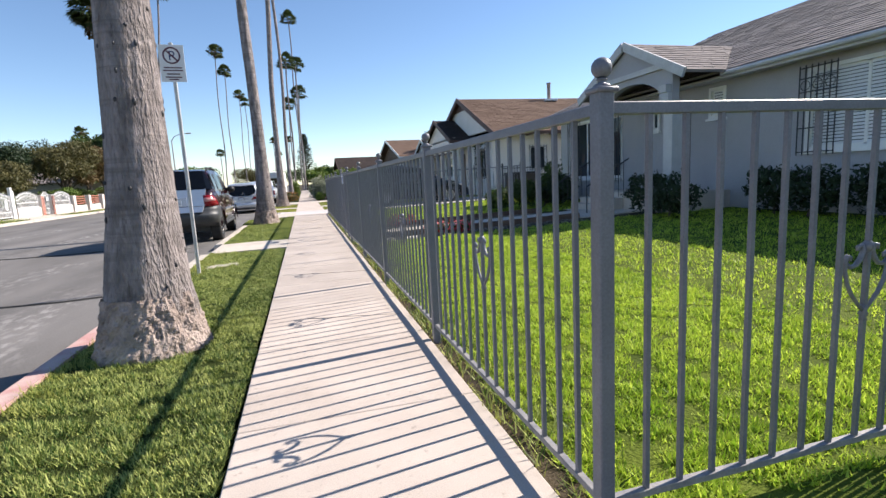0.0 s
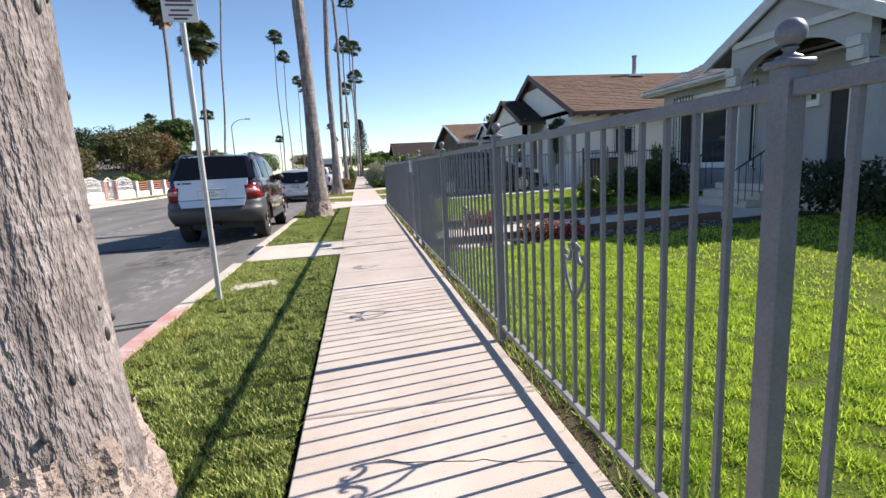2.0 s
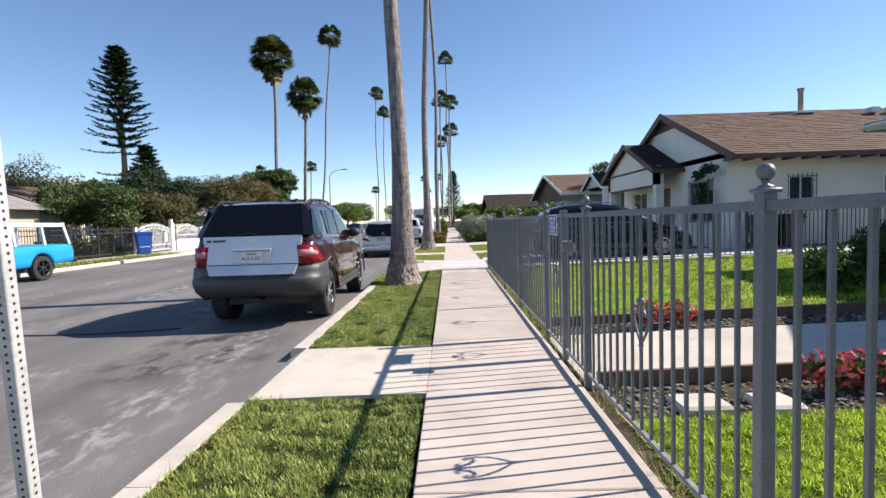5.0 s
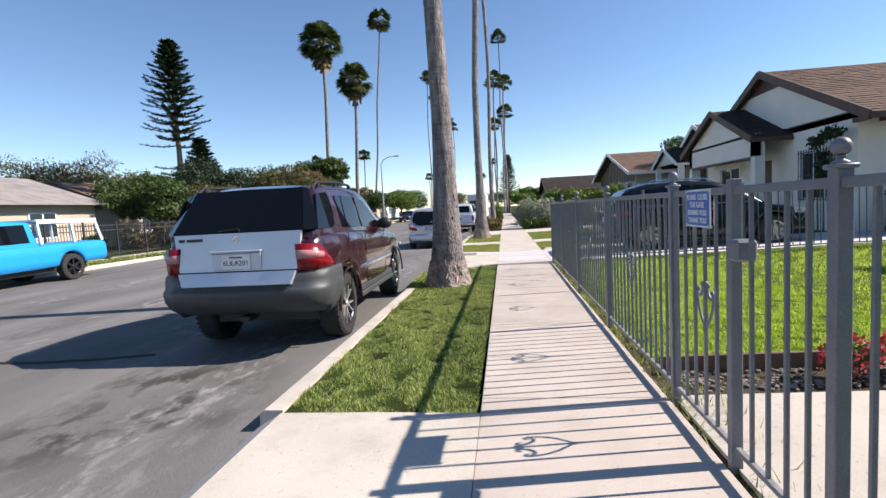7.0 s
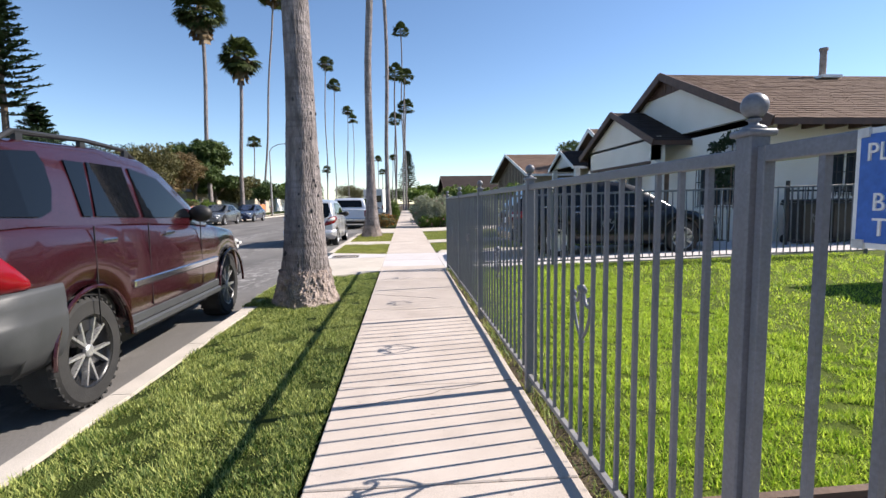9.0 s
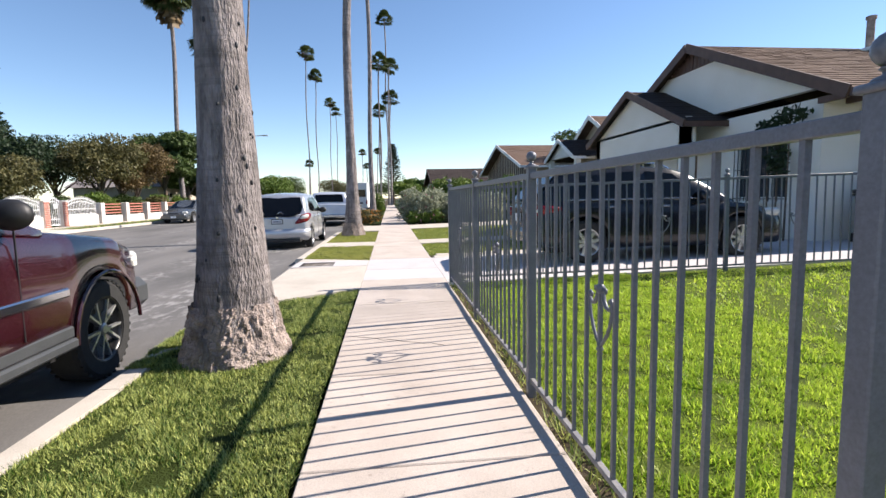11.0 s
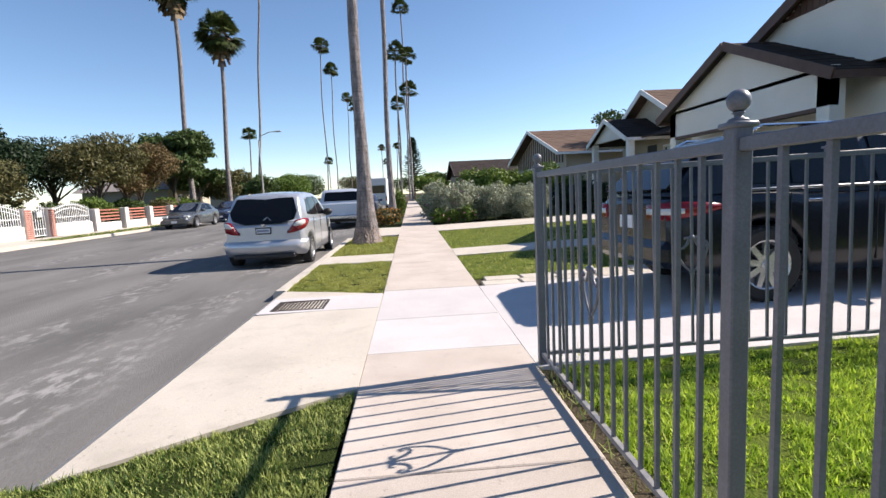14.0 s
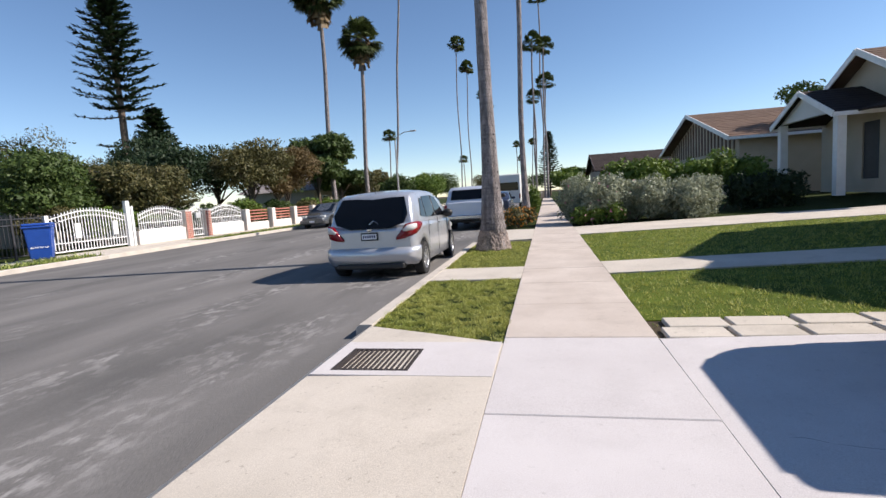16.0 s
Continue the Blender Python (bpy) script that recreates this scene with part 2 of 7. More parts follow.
M["stucco_white"] = mat("white_stucco", (0.62, 0.62, 0.6), (0.7, 0.7, 0.68), 1.0, 0.92, 0.5, 120, dist=0.006, spec=0.2)
M["stucco_tan"] = mat("tan_stucco", (0.42, 0.36, 0.28), (0.5, 0.44, 0.35), 1.0, 0.92, 0.5, 120, dist=0.006, spec=0.2)
M["trim_grey"] = mat("grey_trim_paint", (0.46, 0.46, 0.46), (0.54, 0.54, 0.54), 5.0, 0.6, 0.15, 60)
M["trim_white"] = mat("white_trim_paint", (0.72, 0.72, 0.7), (0.8, 0.8, 0.78), 5.0, 0.55, 0.15, 60)
M["trim_brown"] = mat("brown_trim_paint", (0.075, 0.04, 0.03), (0.11, 0.06, 0.045), 5.0, 0.6, 0.2, 60)
M["shingle_grey"] = mat("grey_shingle", (0.18, 0.16, 0.155), (0.28, 0.25, 0.24), 1.5, 0.95, 0.8, 40, per=0.12, dist=0.01, spec=0.15)
M["shingle_brown"] = mat("brown_shingle", (0.12, 0.078, 0.058), (0.165, 0.11, 0.083), 1.5, 0.95, 0.8, 40, per=0.1, dist=0.01, spec=0.15)
M["shingle_dark"] = mat("dark_shingle", (0.03, 0.022, 0.02), (0.05, 0.037, 0.033), 1.5, 0.95, 0.6, 40, dist=0.01, spec=0.15)
M["wood_brown"] = mat("brown_wood", (0.1, 0.06, 0.04), (0.16, 0.1, 0.07), 3.0, 0.8, 0.4, 40, stretch=(1, 1, 4))
M["glass"] = glass_mat("window_glass", (0.03, 0.04, 0.05))
M["car_glass"] = glass_mat("tinted_car_glass", (0.004, 0.005, 0.007))
M["blind"] = mat("white_blind", (0.6, 0.62, 0.64), (0.68, 0.7, 0.72), 4, 0.6, 0.05, 60)
M["car_glass"].node_tree.nodes["Principled BSDF"].inputs["Specular IOR Level"].default_value = 0.32
M["car_red"] = mat("maroon_paint", (0.024, 0.0035, 0.006), (0.03, 0.0045, 0.008), 2.0, 0.25, 0.0, 300, coat=0.8)
M["car_silver"] = mat("silver_paint", (0.5, 0.51, 0.54), (0.55, 0.56, 0.59), 2.0, 0.3, 0.0, 300, metal=0.55, coat=0.6)
M["car_white"] = mat("light_grey_paint", (0.5, 0.53, 0.6), (0.55, 0.58, 0.65), 2.0, 0.35, 0.0, 300, metal=0.3, coat=0.4)
M["car_dark"] = mat("dark_blue_paint", (0.004, 0.006, 0.01), (0.006, 0.008, 0.014), 2.0, 0.25, 0.0, 300, coat=0.15, spec=0.35)
M["car_grey"] = mat("grey_paint", (0.09, 0.095, 0.1), (0.11, 0.115, 0.12), 2.0, 0.28, 0.0, 300, metal=0.4, coat=0.6)
M["car_navy"] = mat("navy_paint", (0.03, 0.04, 0.07), (0.04, 0.05, 0.085), 2.0, 0.25, 0.0, 300, coat=0.7)
M["car_blue"] = mat("sky_blue_paint", (0.005, 0.27, 0.62), (0.008, 0.3, 0.66), 2.0, 0.35, 0.0, 300, coat=0.4)
M["clad"] = mat("grey_plastic_cladding", (0.04, 0.043, 0.046), (0.055, 0.058, 0.062), 6.0, 0.5, 0.1, 200)
M["black_plastic"] = mat("black_plastic", (0.012, 0.012, 0.013), (0.02, 0.02, 0.021), 6.0, 0.5, 0.1, 200)
M["tyre"] = mat("tyre_rubber", (0.017, 0.017, 0.017), (0.03, 0.029, 0.028), 9.0, 0.85, 0.3, 120)
M["chrome"] = mat("chrome", (0.62, 0.62, 0.63), (0.7, 0.7, 0.7), 6.0, 0.18, 0.0, 100, metal=1.0)
M["rim_grey"] = mat("alloy_rim", (0.5, 0.5, 0.52), (0.58, 0.58, 0.6), 6.0, 0.3, 0.0, 100, metal=0.8)
M["rim_black"] = mat("black_rim", (0.01, 0.01, 0.011), (0.016, 0.016, 0.017), 6.0, 0.3, 0.0, 100)
M["lens_red"] = glass_mat("red_lens", (0.2, 0.004, 0.01), 0.2)
M["lens_white"] = glass_mat("clear_lens", (0.6, 0.6, 0.58), 0.12)
M["lens_pink"] = glass_mat("frosted_pink_lens", (0.42, 0.2, 0.2), 0.2)
M["plate"] = mat("plate_white", (0.72, 0.73, 0.75), (0.78, 0.78, 0.8), 6.0, 0.5, 0.05, 100)
M["plate_ink"] = mat("plate_ink", (0.02, 0.03, 0.1), (0.03, 0.04, 0.12), 6.0, 0.6, 0.0, 100)
M["galv"] = mat("galvanised_steel", (0.5, 0.5, 0.5), (0.62, 0.62, 0.61), 12.0, 0.5, 0.1, 90, metal=0.4)
M["sign_white"] = mat("sign_white", (0.7, 0.7, 0.69), (0.76, 0.75, 0.74), 7.0, 0.5, 0.05, 90)
M["sign_ink"] = mat("sign_red_ink", (0.09, 0.03, 0.05), (0.13, 0.05, 0.07), 7.0, 0.6, 0.0, 90)
M["sign_blue"] = mat("sign_blue", (0.035, 0.12, 0.42), (0.045, 0.14, 0.46), 4.0, 0.45, 0.05, 90)
M["bin_blue"] = mat("blue_bin_plastic", (0.01, 0.06, 0.3), (0.015, 0.075, 0.36), 4.0, 0.5, 0.1, 90)
M["bin_black"] = mat("black_bin_plastic", (0.015, 0.016, 0.016), (0.025, 0.026, 0.026), 4.0, 0.5, 0.1, 90)
M["gate_white"] = mat("white_gate_paint", (0.72, 0.71, 0.7), (0.8, 0.79, 0.78), 4.0, 0.5, 0.1, 90)
M["pink_wall"] = mat("pink_white_block", (0.62, 0.55, 0.5), (0.72, 0.66, 0.61), 2.0, 0.9, 0.5, 60, dist=0.006)
M["brick"] = mat("red_brick", (0.3, 0.1, 0.07), (0.42, 0.18, 0.13), 6.0, 0.9, 0.6, 50, per=0.12, dist=0.006)
M["stone"] = mat("grey_stone", (0.09, 0.075, 0.06), (0.3, 0.26, 0.22), 9.0, 0.9, 0.8, 30, per=0.3, dist=0.01)
M["iron_grate"] = mat("rusty_grate", (0.022, 0.017, 0.015), (0.045, 0.034, 0.03), 8.0, 0.8, 0.3, 80)
M["pole_grey"] = mat("lamp_pole", (0.3, 0.3, 0.3), (0.36, 0.36, 0.35), 4.0, 0.6, 0.1, 80)
M["orange_wall"] = mat("orange_fence", (0.5, 0.16, 0.05), (0.56, 0.2, 0.07), 3.0, 0.8, 0.2, 60)


# ---- shaping helpers ----
def mesh_of(name, bm, material, smooth=False):
    me = bpy.data.meshes.new(name)
    bm.normal_update()
    bm.to_mesh(me)
    bm.free()
    me.materials.append(material)
    if smooth:
        me.polygons.foreach_set("use_smooth", [True] * len(me.polygons))
    return me


def part(name, bm, material, parent, label="", smooth=False):
    """Links a bmesh as one mesh object under a thing or a part."""
    ob = new(name, mesh_of(name, bm, material, smooth))
    ob.parent = parent
    if parent and parent.type == "MESH":
        ob.matrix_parent_inverse = Matrix()
    return tagged(ob, label)


def raw(name, verts, faces, material, parent=None, smooth=False):
    """A mesh object from plain arrays."""
    me = bpy.data.meshes.new(name)
    me.from_pydata([tuple(v) for v in np.asarray(verts, float)], [], [tuple(int(i) for i in f) for f in faces])
    me.materials.append(material)
    if smooth:
        me.polygons.foreach_set("use_smooth", [True] * len(me.polygons))
    ob = new(name, me)
    ob.parent = parent
    return ob


def soup(name, verts, per, material, parent=None):
    """A mesh of many loose faces of `per` corners each, from an array of corners."""
    n = len(verts)
    me = bpy.data.meshes.new(name)
    me.vertices.add(n)
    me.vertices.foreach_set("co", np.ascontiguousarray(verts, np.float32).ravel())
    me.loops.add(n)
    me.loops.foreach_set("vertex_index", np.arange(n, dtype=np.int32))
    me.polygons.add(n // per)
    me.polygons.foreach_set("loop_start", np.arange(0, n, per, dtype=np.int32))
    me.materials.append(material)
    me.update(calc_edges=True)
    ob = new(name, me)
    ob.parent = parent
    return ob


def thing(name, label, category, m=None, group="", kind=""):
    ob = new(name)
    ob.empty_display_size = 0.1
    if m is not None:
        ob.matrix_world = m
    return tagged(ob, label, category, group, kind)


def box(bm, x0, x1, y0, y1, z0, z1, bevel=0.0, m=None):
    r = bmesh.ops.create_cube(bm, size=1)
    vs = r["verts"]
    t = Matrix.Translation(((x0 + x1) / 2, (y0 + y1) / 2, (z0 + z1) / 2)) @ Matrix.Diagonal((abs(x1 - x0), abs(y1 - y0), abs(z1 - z0), 1))
    bmesh.ops.transform(bm, matrix=(m @ t) if m is not None else t, verts=vs)
    if bevel:
        es = list({e for v in vs for e in v.link_edges})
        bmesh.ops.bevel(bm, geom=es, offset=bevel, segments=1, affect="EDGES")
    return bm


def boxes(*dims, bevel=0.0):
    bm = bmesh.new()
    for d in dims:
        box(bm, *d, bevel=bevel)
    return bm


def tube(bm, pts, radii, segs=8, cap=True, noise_amp=0.0):
    """A swept tube along points, one radius each."""
    pts = [Vector(p) for p in pts]
    rings = []
    ref = Vector((0.31, 0.95, 0.05))
    for i, p in enumerate(pts):
        d = (pts[min(i + 1, len(pts) - 1)] - pts[max(i - 1, 0)]).normalized()
        if abs(d.dot(ref)) > 0.95:
            ref = Vector((0.95, 0.1, 0.3))
        u = d.cross(ref).normalized()
        v = d.cross(u)
        ring = []
        for k in range(segs):
            a = 2 * math.pi * k / segs
            w = u * math.cos(a) + v * math.sin(a)
            r = radii[i] if not noise_amp else radii[i] * (1 + noise_amp * noise.noise(p * 1.7 + w * 2.3))
            ring.append(bm.verts.new(p + w * r))
        rings.append(ring)
    for a, b in zip(rings, rings[1:]):
        for k in range(segs):
            bm.faces.new((a[k], a[(k + 1) % segs], b[(k + 1) % segs], b[k]))
    if cap:
        bm.faces.new(list(reversed(rings[0])))
        bm.faces.new(rings[-1])
    bmesh.ops.recalc_face_normals(bm, faces=bm.faces[:])
    return bm


def lathe(bm, prof, segs=20, axis="z", m=None, caps=True):
    """Turns (radius, height) pairs about an axis."""
    rings = []
    for r, h in prof:
        ring = []
        for k in range(segs):
            a = 2 * math.pi * k / segs
            p = Vector((r * math.cos(a), r * math.sin(a), h))
            if axis == "x":
                p = Vector((h, r * math.cos(a), r * math.sin(a)))
            ring.append(bm.verts.new(m @ p if m is not None else p))
        rings.append(ring)
    for a, b in zip(rings, rings[1:]):
        for k in range(segs):
            bm.faces.new((a[k], a[(k + 1) % segs], b[(k + 1) % segs], b[k]))
    for ring in (rings[0], rings[-1]) if caps else ():
        if (ring[0].co - ring[segs // 2].co).length > 1e-4:
            bm.faces.new(ring)
    bmesh.ops.remove_doubles(bm, verts=bm.verts[:], dist=1e-5)
    bmesh.ops.recalc_face_normals(bm, faces=bm.faces[:])
    return bm


def prism(bm, poly, axis, a, b):
    """A flat polygon extruded between a and b along an axis; poly in the other two axes, in order."""
    def at(p, w):
        return {"x": (w, p[0], p[1]), "y": (p[0], w, p[1]), "z": (p[0], p[1], w)}[axis]
    lo = [bm.verts.new(at(p, a)) for p in poly]
    hi = [bm.verts.new(at(p, b)) for p in poly]
    n = len(poly)
    fs = [bm.faces.new(lo), bm.faces.new(hi)]
    for i in range(n):
        fs.append(bm.faces.new((lo[i], lo[(i + 1) % n], hi[(i + 1) % n], hi[i])))
    bmesh.ops.recalc_face_normals(bm, faces=fs)
    return bm


def letters(text, size, material, parent, m, label="", name="lettering", spacing=1.0):
    """Raised writing as a mesh, centred, in the local x-y plane of m."""
    cu = bpy.data.curves.new(name, "FONT")
    cu.body, cu.size, cu.align_x, cu.extrude, cu.space_character = text, size, "CENTER", 0.0015, spacing
    cu.resolution_u = 3
    tmp = new("tmp_text", cu)
    bpy.context.view_layer.update()
    me = bpy.data.meshes.new_from_object(tmp.evaluated_get(bpy.context.evaluated_depsgraph_get()))
    bpy.data.objects.remove(tmp)
    bpy.data.curves.remove(cu)
    me.materials.clear()
    me.materials.append(material)
    me.transform(m)
    ob = new(name, me)
    ob.parent = parent
    return tagged(ob, label)


def yard(x):
    """Height of the front yards, which rise gently from the fence."""
    return 0.022 * max(0.0, x - 1.1)

# ---- ground, road, kerbs, walks ----
WALK_L, WALK_R, FENCE_X = -0.25, 0.985, 1.03
KERB_IN, KERB_OUT, ROAD_Z = -1.62, -1.79, -0.14
FAR_KERB = -14.4


def slab(name, dims, material, label, category, bevel=0.008, parent=None):
    ob = new(name, mesh_of(name, box(bmesh.new(), *dims, bevel=bevel), material))
    if parent:
        ob.parent = parent
        return ob
    return tagged(ob, label, category, kind="structure")


slab("ground", (-1500, 1500, -600, 1500, -0.6, -0.3), M["soil"], "bare brown earth reaching to the horizon", "ground", 0)
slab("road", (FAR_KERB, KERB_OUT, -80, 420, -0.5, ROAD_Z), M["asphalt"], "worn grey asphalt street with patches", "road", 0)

# kerb stones along the near side, lowered at the driveways
kerb = thing("kerb", "pale concrete kerb along the street", "kerb", kind="structure")
for lo, hi, low in ((-6.0, 10.6, False), (10.6, 12.2, True), (12.2, 19.4, False), (19.4, 24.0, True), (24.0, 32.0, False), (32.0, 35.9, True), (35.9, 90.0, False)):
    n = max(1, round((hi - lo) / 1.2))
    for k in range(n):
        y0, y1 = lo + (hi - lo) * k / n, lo + (hi - lo) * (k + 1) / n
        red = 2.0 < y0 < 8.0
        top = -0.1 if low else 0.0
        bm = bmesh.new()
        prism(bm, [(KERB_OUT - 0.02, -0.4), (KERB_IN, -0.4), (KERB_IN, top), (KERB_OUT + 0.035, top), (KERB_OUT, top - 0.035)], "y", y0 + 0.003, y1 - 0.003)
        part("kerb_stone", bm, M["kerb_red"] if red else M["kerb"], kerb, "faded red kerb paint" if red else "")
far_kerb = slab("far_kerb", (FAR_KERB - 0.17, FAR_KERB, -60, 300, -0.4, 0.0), M["kerb"], "pale concrete kerb on the far side", "kerb", 0.02)

# sidewalk, slab by slab
pavement = thing("pavement", "beige concrete sidewalk cast in slabs", "sidewalk", kind="structure")
edges = [-5.2, -4.0, -2.8, -1.6, -0.4, 0.8, 2.0, 3.22, 4.44, 5.66, 6.85, 8.06, 9.3, 10.78, 12.4, 13.35, 14.56, 15.8, 17.0, 18.2, 19.3, 20.27, 21.02, 22.06, 23.55]
while edges[-1] < 95:
    edges.append(edges[-1] + 1.25)
for i, (a, b) in enumerate(zip(edges, edges[1:])):
    white = 21.0 < a < 23.5
    bm = bmesh.new()
    box(bm, WALK_L, WALK_R, a + 0.004, b - 0.004, -0.35, 0.0, bevel=0.006)
    tilt = 0.004 * math.sin(i * 2.1)
    for v in bm.verts:
        if v.co.z > -0.1:
            v.co.z += tilt * (v.co.y - (a + b) / 2)
    part("slab", bm, M["white_walk"] if white else M["walk"], pavement, "newly cast pale concrete" if white else "")
slab("walk_bed", (WALK_L + 0.01, WALK_R - 0.01, -5, 95, -0.4, -0.02), M["soil"], "dark earth in the joints of the sidewalk", "soil", 0)

# driveway crossings between walk and street
for n, (a, b) in enumerate(((10.7, 12.15), (20.33, 23.38), (32.3, 35.6))):
    bm = bmesh.new()
    flare = (0.03, 0.6, 0.3)[n]
    south = 0.85 if n == 1 else flare
    pts = [(WALK_L, a, 0.0), (WALK_L, b, 0.0), (-0.95, b + flare * 0.5, 0.0), (KERB_IN, b + flare, -0.012), (KERB_OUT, b + flare, -0.112), (KERB_OUT, a - south - 0.06, -0.112), (KERB_IN, a - south, -0.012), (-0.95, a - south * 0.5, 0.0)]
    vs = [bm.verts.new(p) for p in pts]
    for f in ((0, 1, 2, 7), (7, 2, 3, 6), (6, 3, 4, 5)):
        bm.faces.new([vs[i] for i in f])
    r = bmesh.ops.extrude_face_region(bm, geom=bm.faces[:])
    bmesh.ops.translate(bm, vec=(0, 0, -0.3), verts=[v for v in r["geom"] if isinstance(v, bmesh.types.BMVert)])
    bmesh.ops.recalc_face_normals(bm, faces=bm.faces[:])
    bmesh.ops.translate(bm, vec=(0, 0, 0.003), verts=bm.verts)
    ob = new("driveway_apron", mesh_of("driveway_apron", bm, M["apron"]))
    tagged(ob, "beige concrete driveway apron sloping to the street", "driveway", kind="structure")
slab("carriage_walk", (KERB_IN, WALK_L, 26.5, 27.62, -0.3, -0.004), M["apron"], "narrow concrete strip crossing the parkway", "path", 0.01)


# parkway turf beds and yards
def sloped(name, x0, x1, y0, y1, material, label, category, lift=0.0):
    bm = bmesh.new()
    vs = [bm.verts.new((x, yy, yard(x) + lift)) for x, yy in ((x0, y0), (x1, y0), (x1, y1), (x0, y1))]
    f = bm.faces.new(vs)
    r = bmesh.ops.extrude_face_region(bm, geom=[f])
    bmesh.ops.translate(bm, vec=(0, 0, -0.45), verts=[v for v in r["geom"] if isinstance(v, bmesh.types.BMVert)])
    bmesh.ops.recalc_face_normals(bm, faces=bm.faces[:])
    return tagged(new(name, mesh_of(name, bm, material)), label, category, kind="structure")


PARK = ((-5.0, 10.68), (12.17, 20.3), (23.4, 26.48), (27.64, 31.9), (35.6, 90))
for a, b in PARK:
    slab("parkway", (KERB_IN, WALK_L - 0.03, a, b, -0.4, -0.025), M["turf"], "strip of turf between kerb and sidewalk", "lawn", 0)
sloped("fence_strip", WALK_R, 1.16, 2.2, 20.75, M["soil"], "narrow strip of bare earth under the fence", "soil", -0.03)
sloped("lawn_south", 1.16, 14, -6, 10.12, M["turf_yard"], "bright front lawn behind the grey fence", "lawn", -0.02)
sloped("flower_bed_south", 1.16, 6.2, 10.12, 10.8, M["soil"], "dark bed of earth and stones beside the path", "flower bed", -0.02)
sloped("front_path", WALK_R + 0.05, 9.4, 10.78, 12.45, M["apron"], "pale concrete front path behind the gate", "path", -0.005)
sloped("flower_bed_north", 1.16, 6.2, 12.45, 12.96, M["soil"], "dark bed of earth along the path", "flower bed", -0.02)
sloped("lawn_north", 1.16, 14, 12.96, 20.5, M["turf_yard"], "bright lawn before the cream house", "lawn", -0.02)
sloped("yard_back", 6.2, 14, 10.12, 12.96, M["soil"], "shaded planted ground before the grey house", "soil", -0.03)
sloped("driveway", WALK_R, 14, 20.5, 23.5, M["white_walk"], "pale concrete driveway beside the fence", "driveway", 0.0)
sloped("lawn_beyond", 1.0, 9.5, 24.13, 26.7, M["turf_yard"], "short lawn beyond the pavers", "lawn", -0.02)
sloped("cross_path", WALK_R, 9.5, 26.7, 27.85, M["apron"], "concrete path between two lawns", "path", 0.0)
sloped("lawn_further", 1.0, 9.5, 27.85, 33.0, M["turf_yard"], "short lawn in house shade", "lawn", -0.02)
sloped("driveway_north", WALK_R, 14, 33.0, 35.7, M["apron"], "concrete driveway before the hedge", "driveway", 0.0)
sloped("paver_bed", 1.0, 9.5, 23.5, 24.13, M["soil"], "earth under the stepping slabs", "soil", -0.03)
sloped("yard_far", 1.0, 40, 35.7, 300, M["turf"], "planted ground further along the street", "lawn", -0.03)
sloped("yard_rear", 14, 60, -60, 35.7, M["turf"], "ground behind the houses", "ground", -0.05)
slab("far_parkway", (-15.9, FAR_KERB - 0.17, -60, 300, -0.3, -0.01), M["turf"], "weedy strip along the far kerb", "grass strip", 0)
slab("far_walk", (-17.15, -15.9, -60, 300, -0.3, 0.0), M["apron"], "concrete sidewalk on the far side", "sidewalk", 0)
slab("far_drive", (-15.9, FAR_KERB + 0.01, 33.3, 38.7, -0.3, 0.006), M["apron"], "pale driveway crossing before the white gate", "driveway", 0.004)
slab("far_yard", (-75, -17.15, -60, 300, -0.3, 0.02), M["turf"], "planted front yards on the far side", "ground", 0)

pavers = thing("paver_path", "two rows of square concrete stepping slabs", "paving", kind="structure")
for r in range(2):
    for c in range(7):
        bm = bmesh.new()
        x0 = 1.06 + c * 0.52 + 0.07 * r
        box(bm, x0, x0 + 0.49, 23.52 + r * 0.305, 23.81 + r * 0.305, yard(x0) - 0.1, yard(x0) + 0.008 + 0.004 * math.sin(c * 3 + r), bevel=0.008)
        part("paver", bm, M["apron"], pavers)

# thin black lines across the road
for yy, x0, x1 in ((7.35, -8.8, -1.9), (13.2, -12.5, -4.0)):
    bm = bmesh.new()
    pts = [(x0 + (x1 - x0) * k / 14, yy + 0.12 * math.sin(k * 0.9) + 0.06 * k, ROAD_Z + 0.003) for k in range(15)]
    tube(bm, pts, [0.018] * 15, 4)
    tagged(new("tar_seam", mesh_of("tar_seam", bm, M["tar"])), "thin black line across the road", "tar seam", kind="structure")

# hairline cracks in walk and driveway
for i, (x0, y0, x1, y1) in enumerate(((-0.2, 7.55, 0.9, 7.3), (-0.2, 14.2, 0.95, 14.6), (-0.2, 18.0, 0.6, 17.6), (1.2, 21.9, 2.6, 21.5), (0.1, 5.2, 0.9, 5.0))):
    pts = [(x0 + (x1 - x0) * k / 16, y0 + (y1 - y0) * k / 16 + 0.05 * noise.noise(Vector((k * 0.6, i * 4.0, 0))), max(yard(x0 + (x1 - x0) * k / 16), -0.001) + 0.0012) for k in range(17)]
    tagged(new("hairline_crack", mesh_of("hairline_crack", tube(bmesh.new(), pts, [0.0012 + 0.0012 * abs(math.sin(k * 1.7)) for k in range(17)], 4), M["tar"])), "thin dark crack in the concrete", "crack", kind="structure")

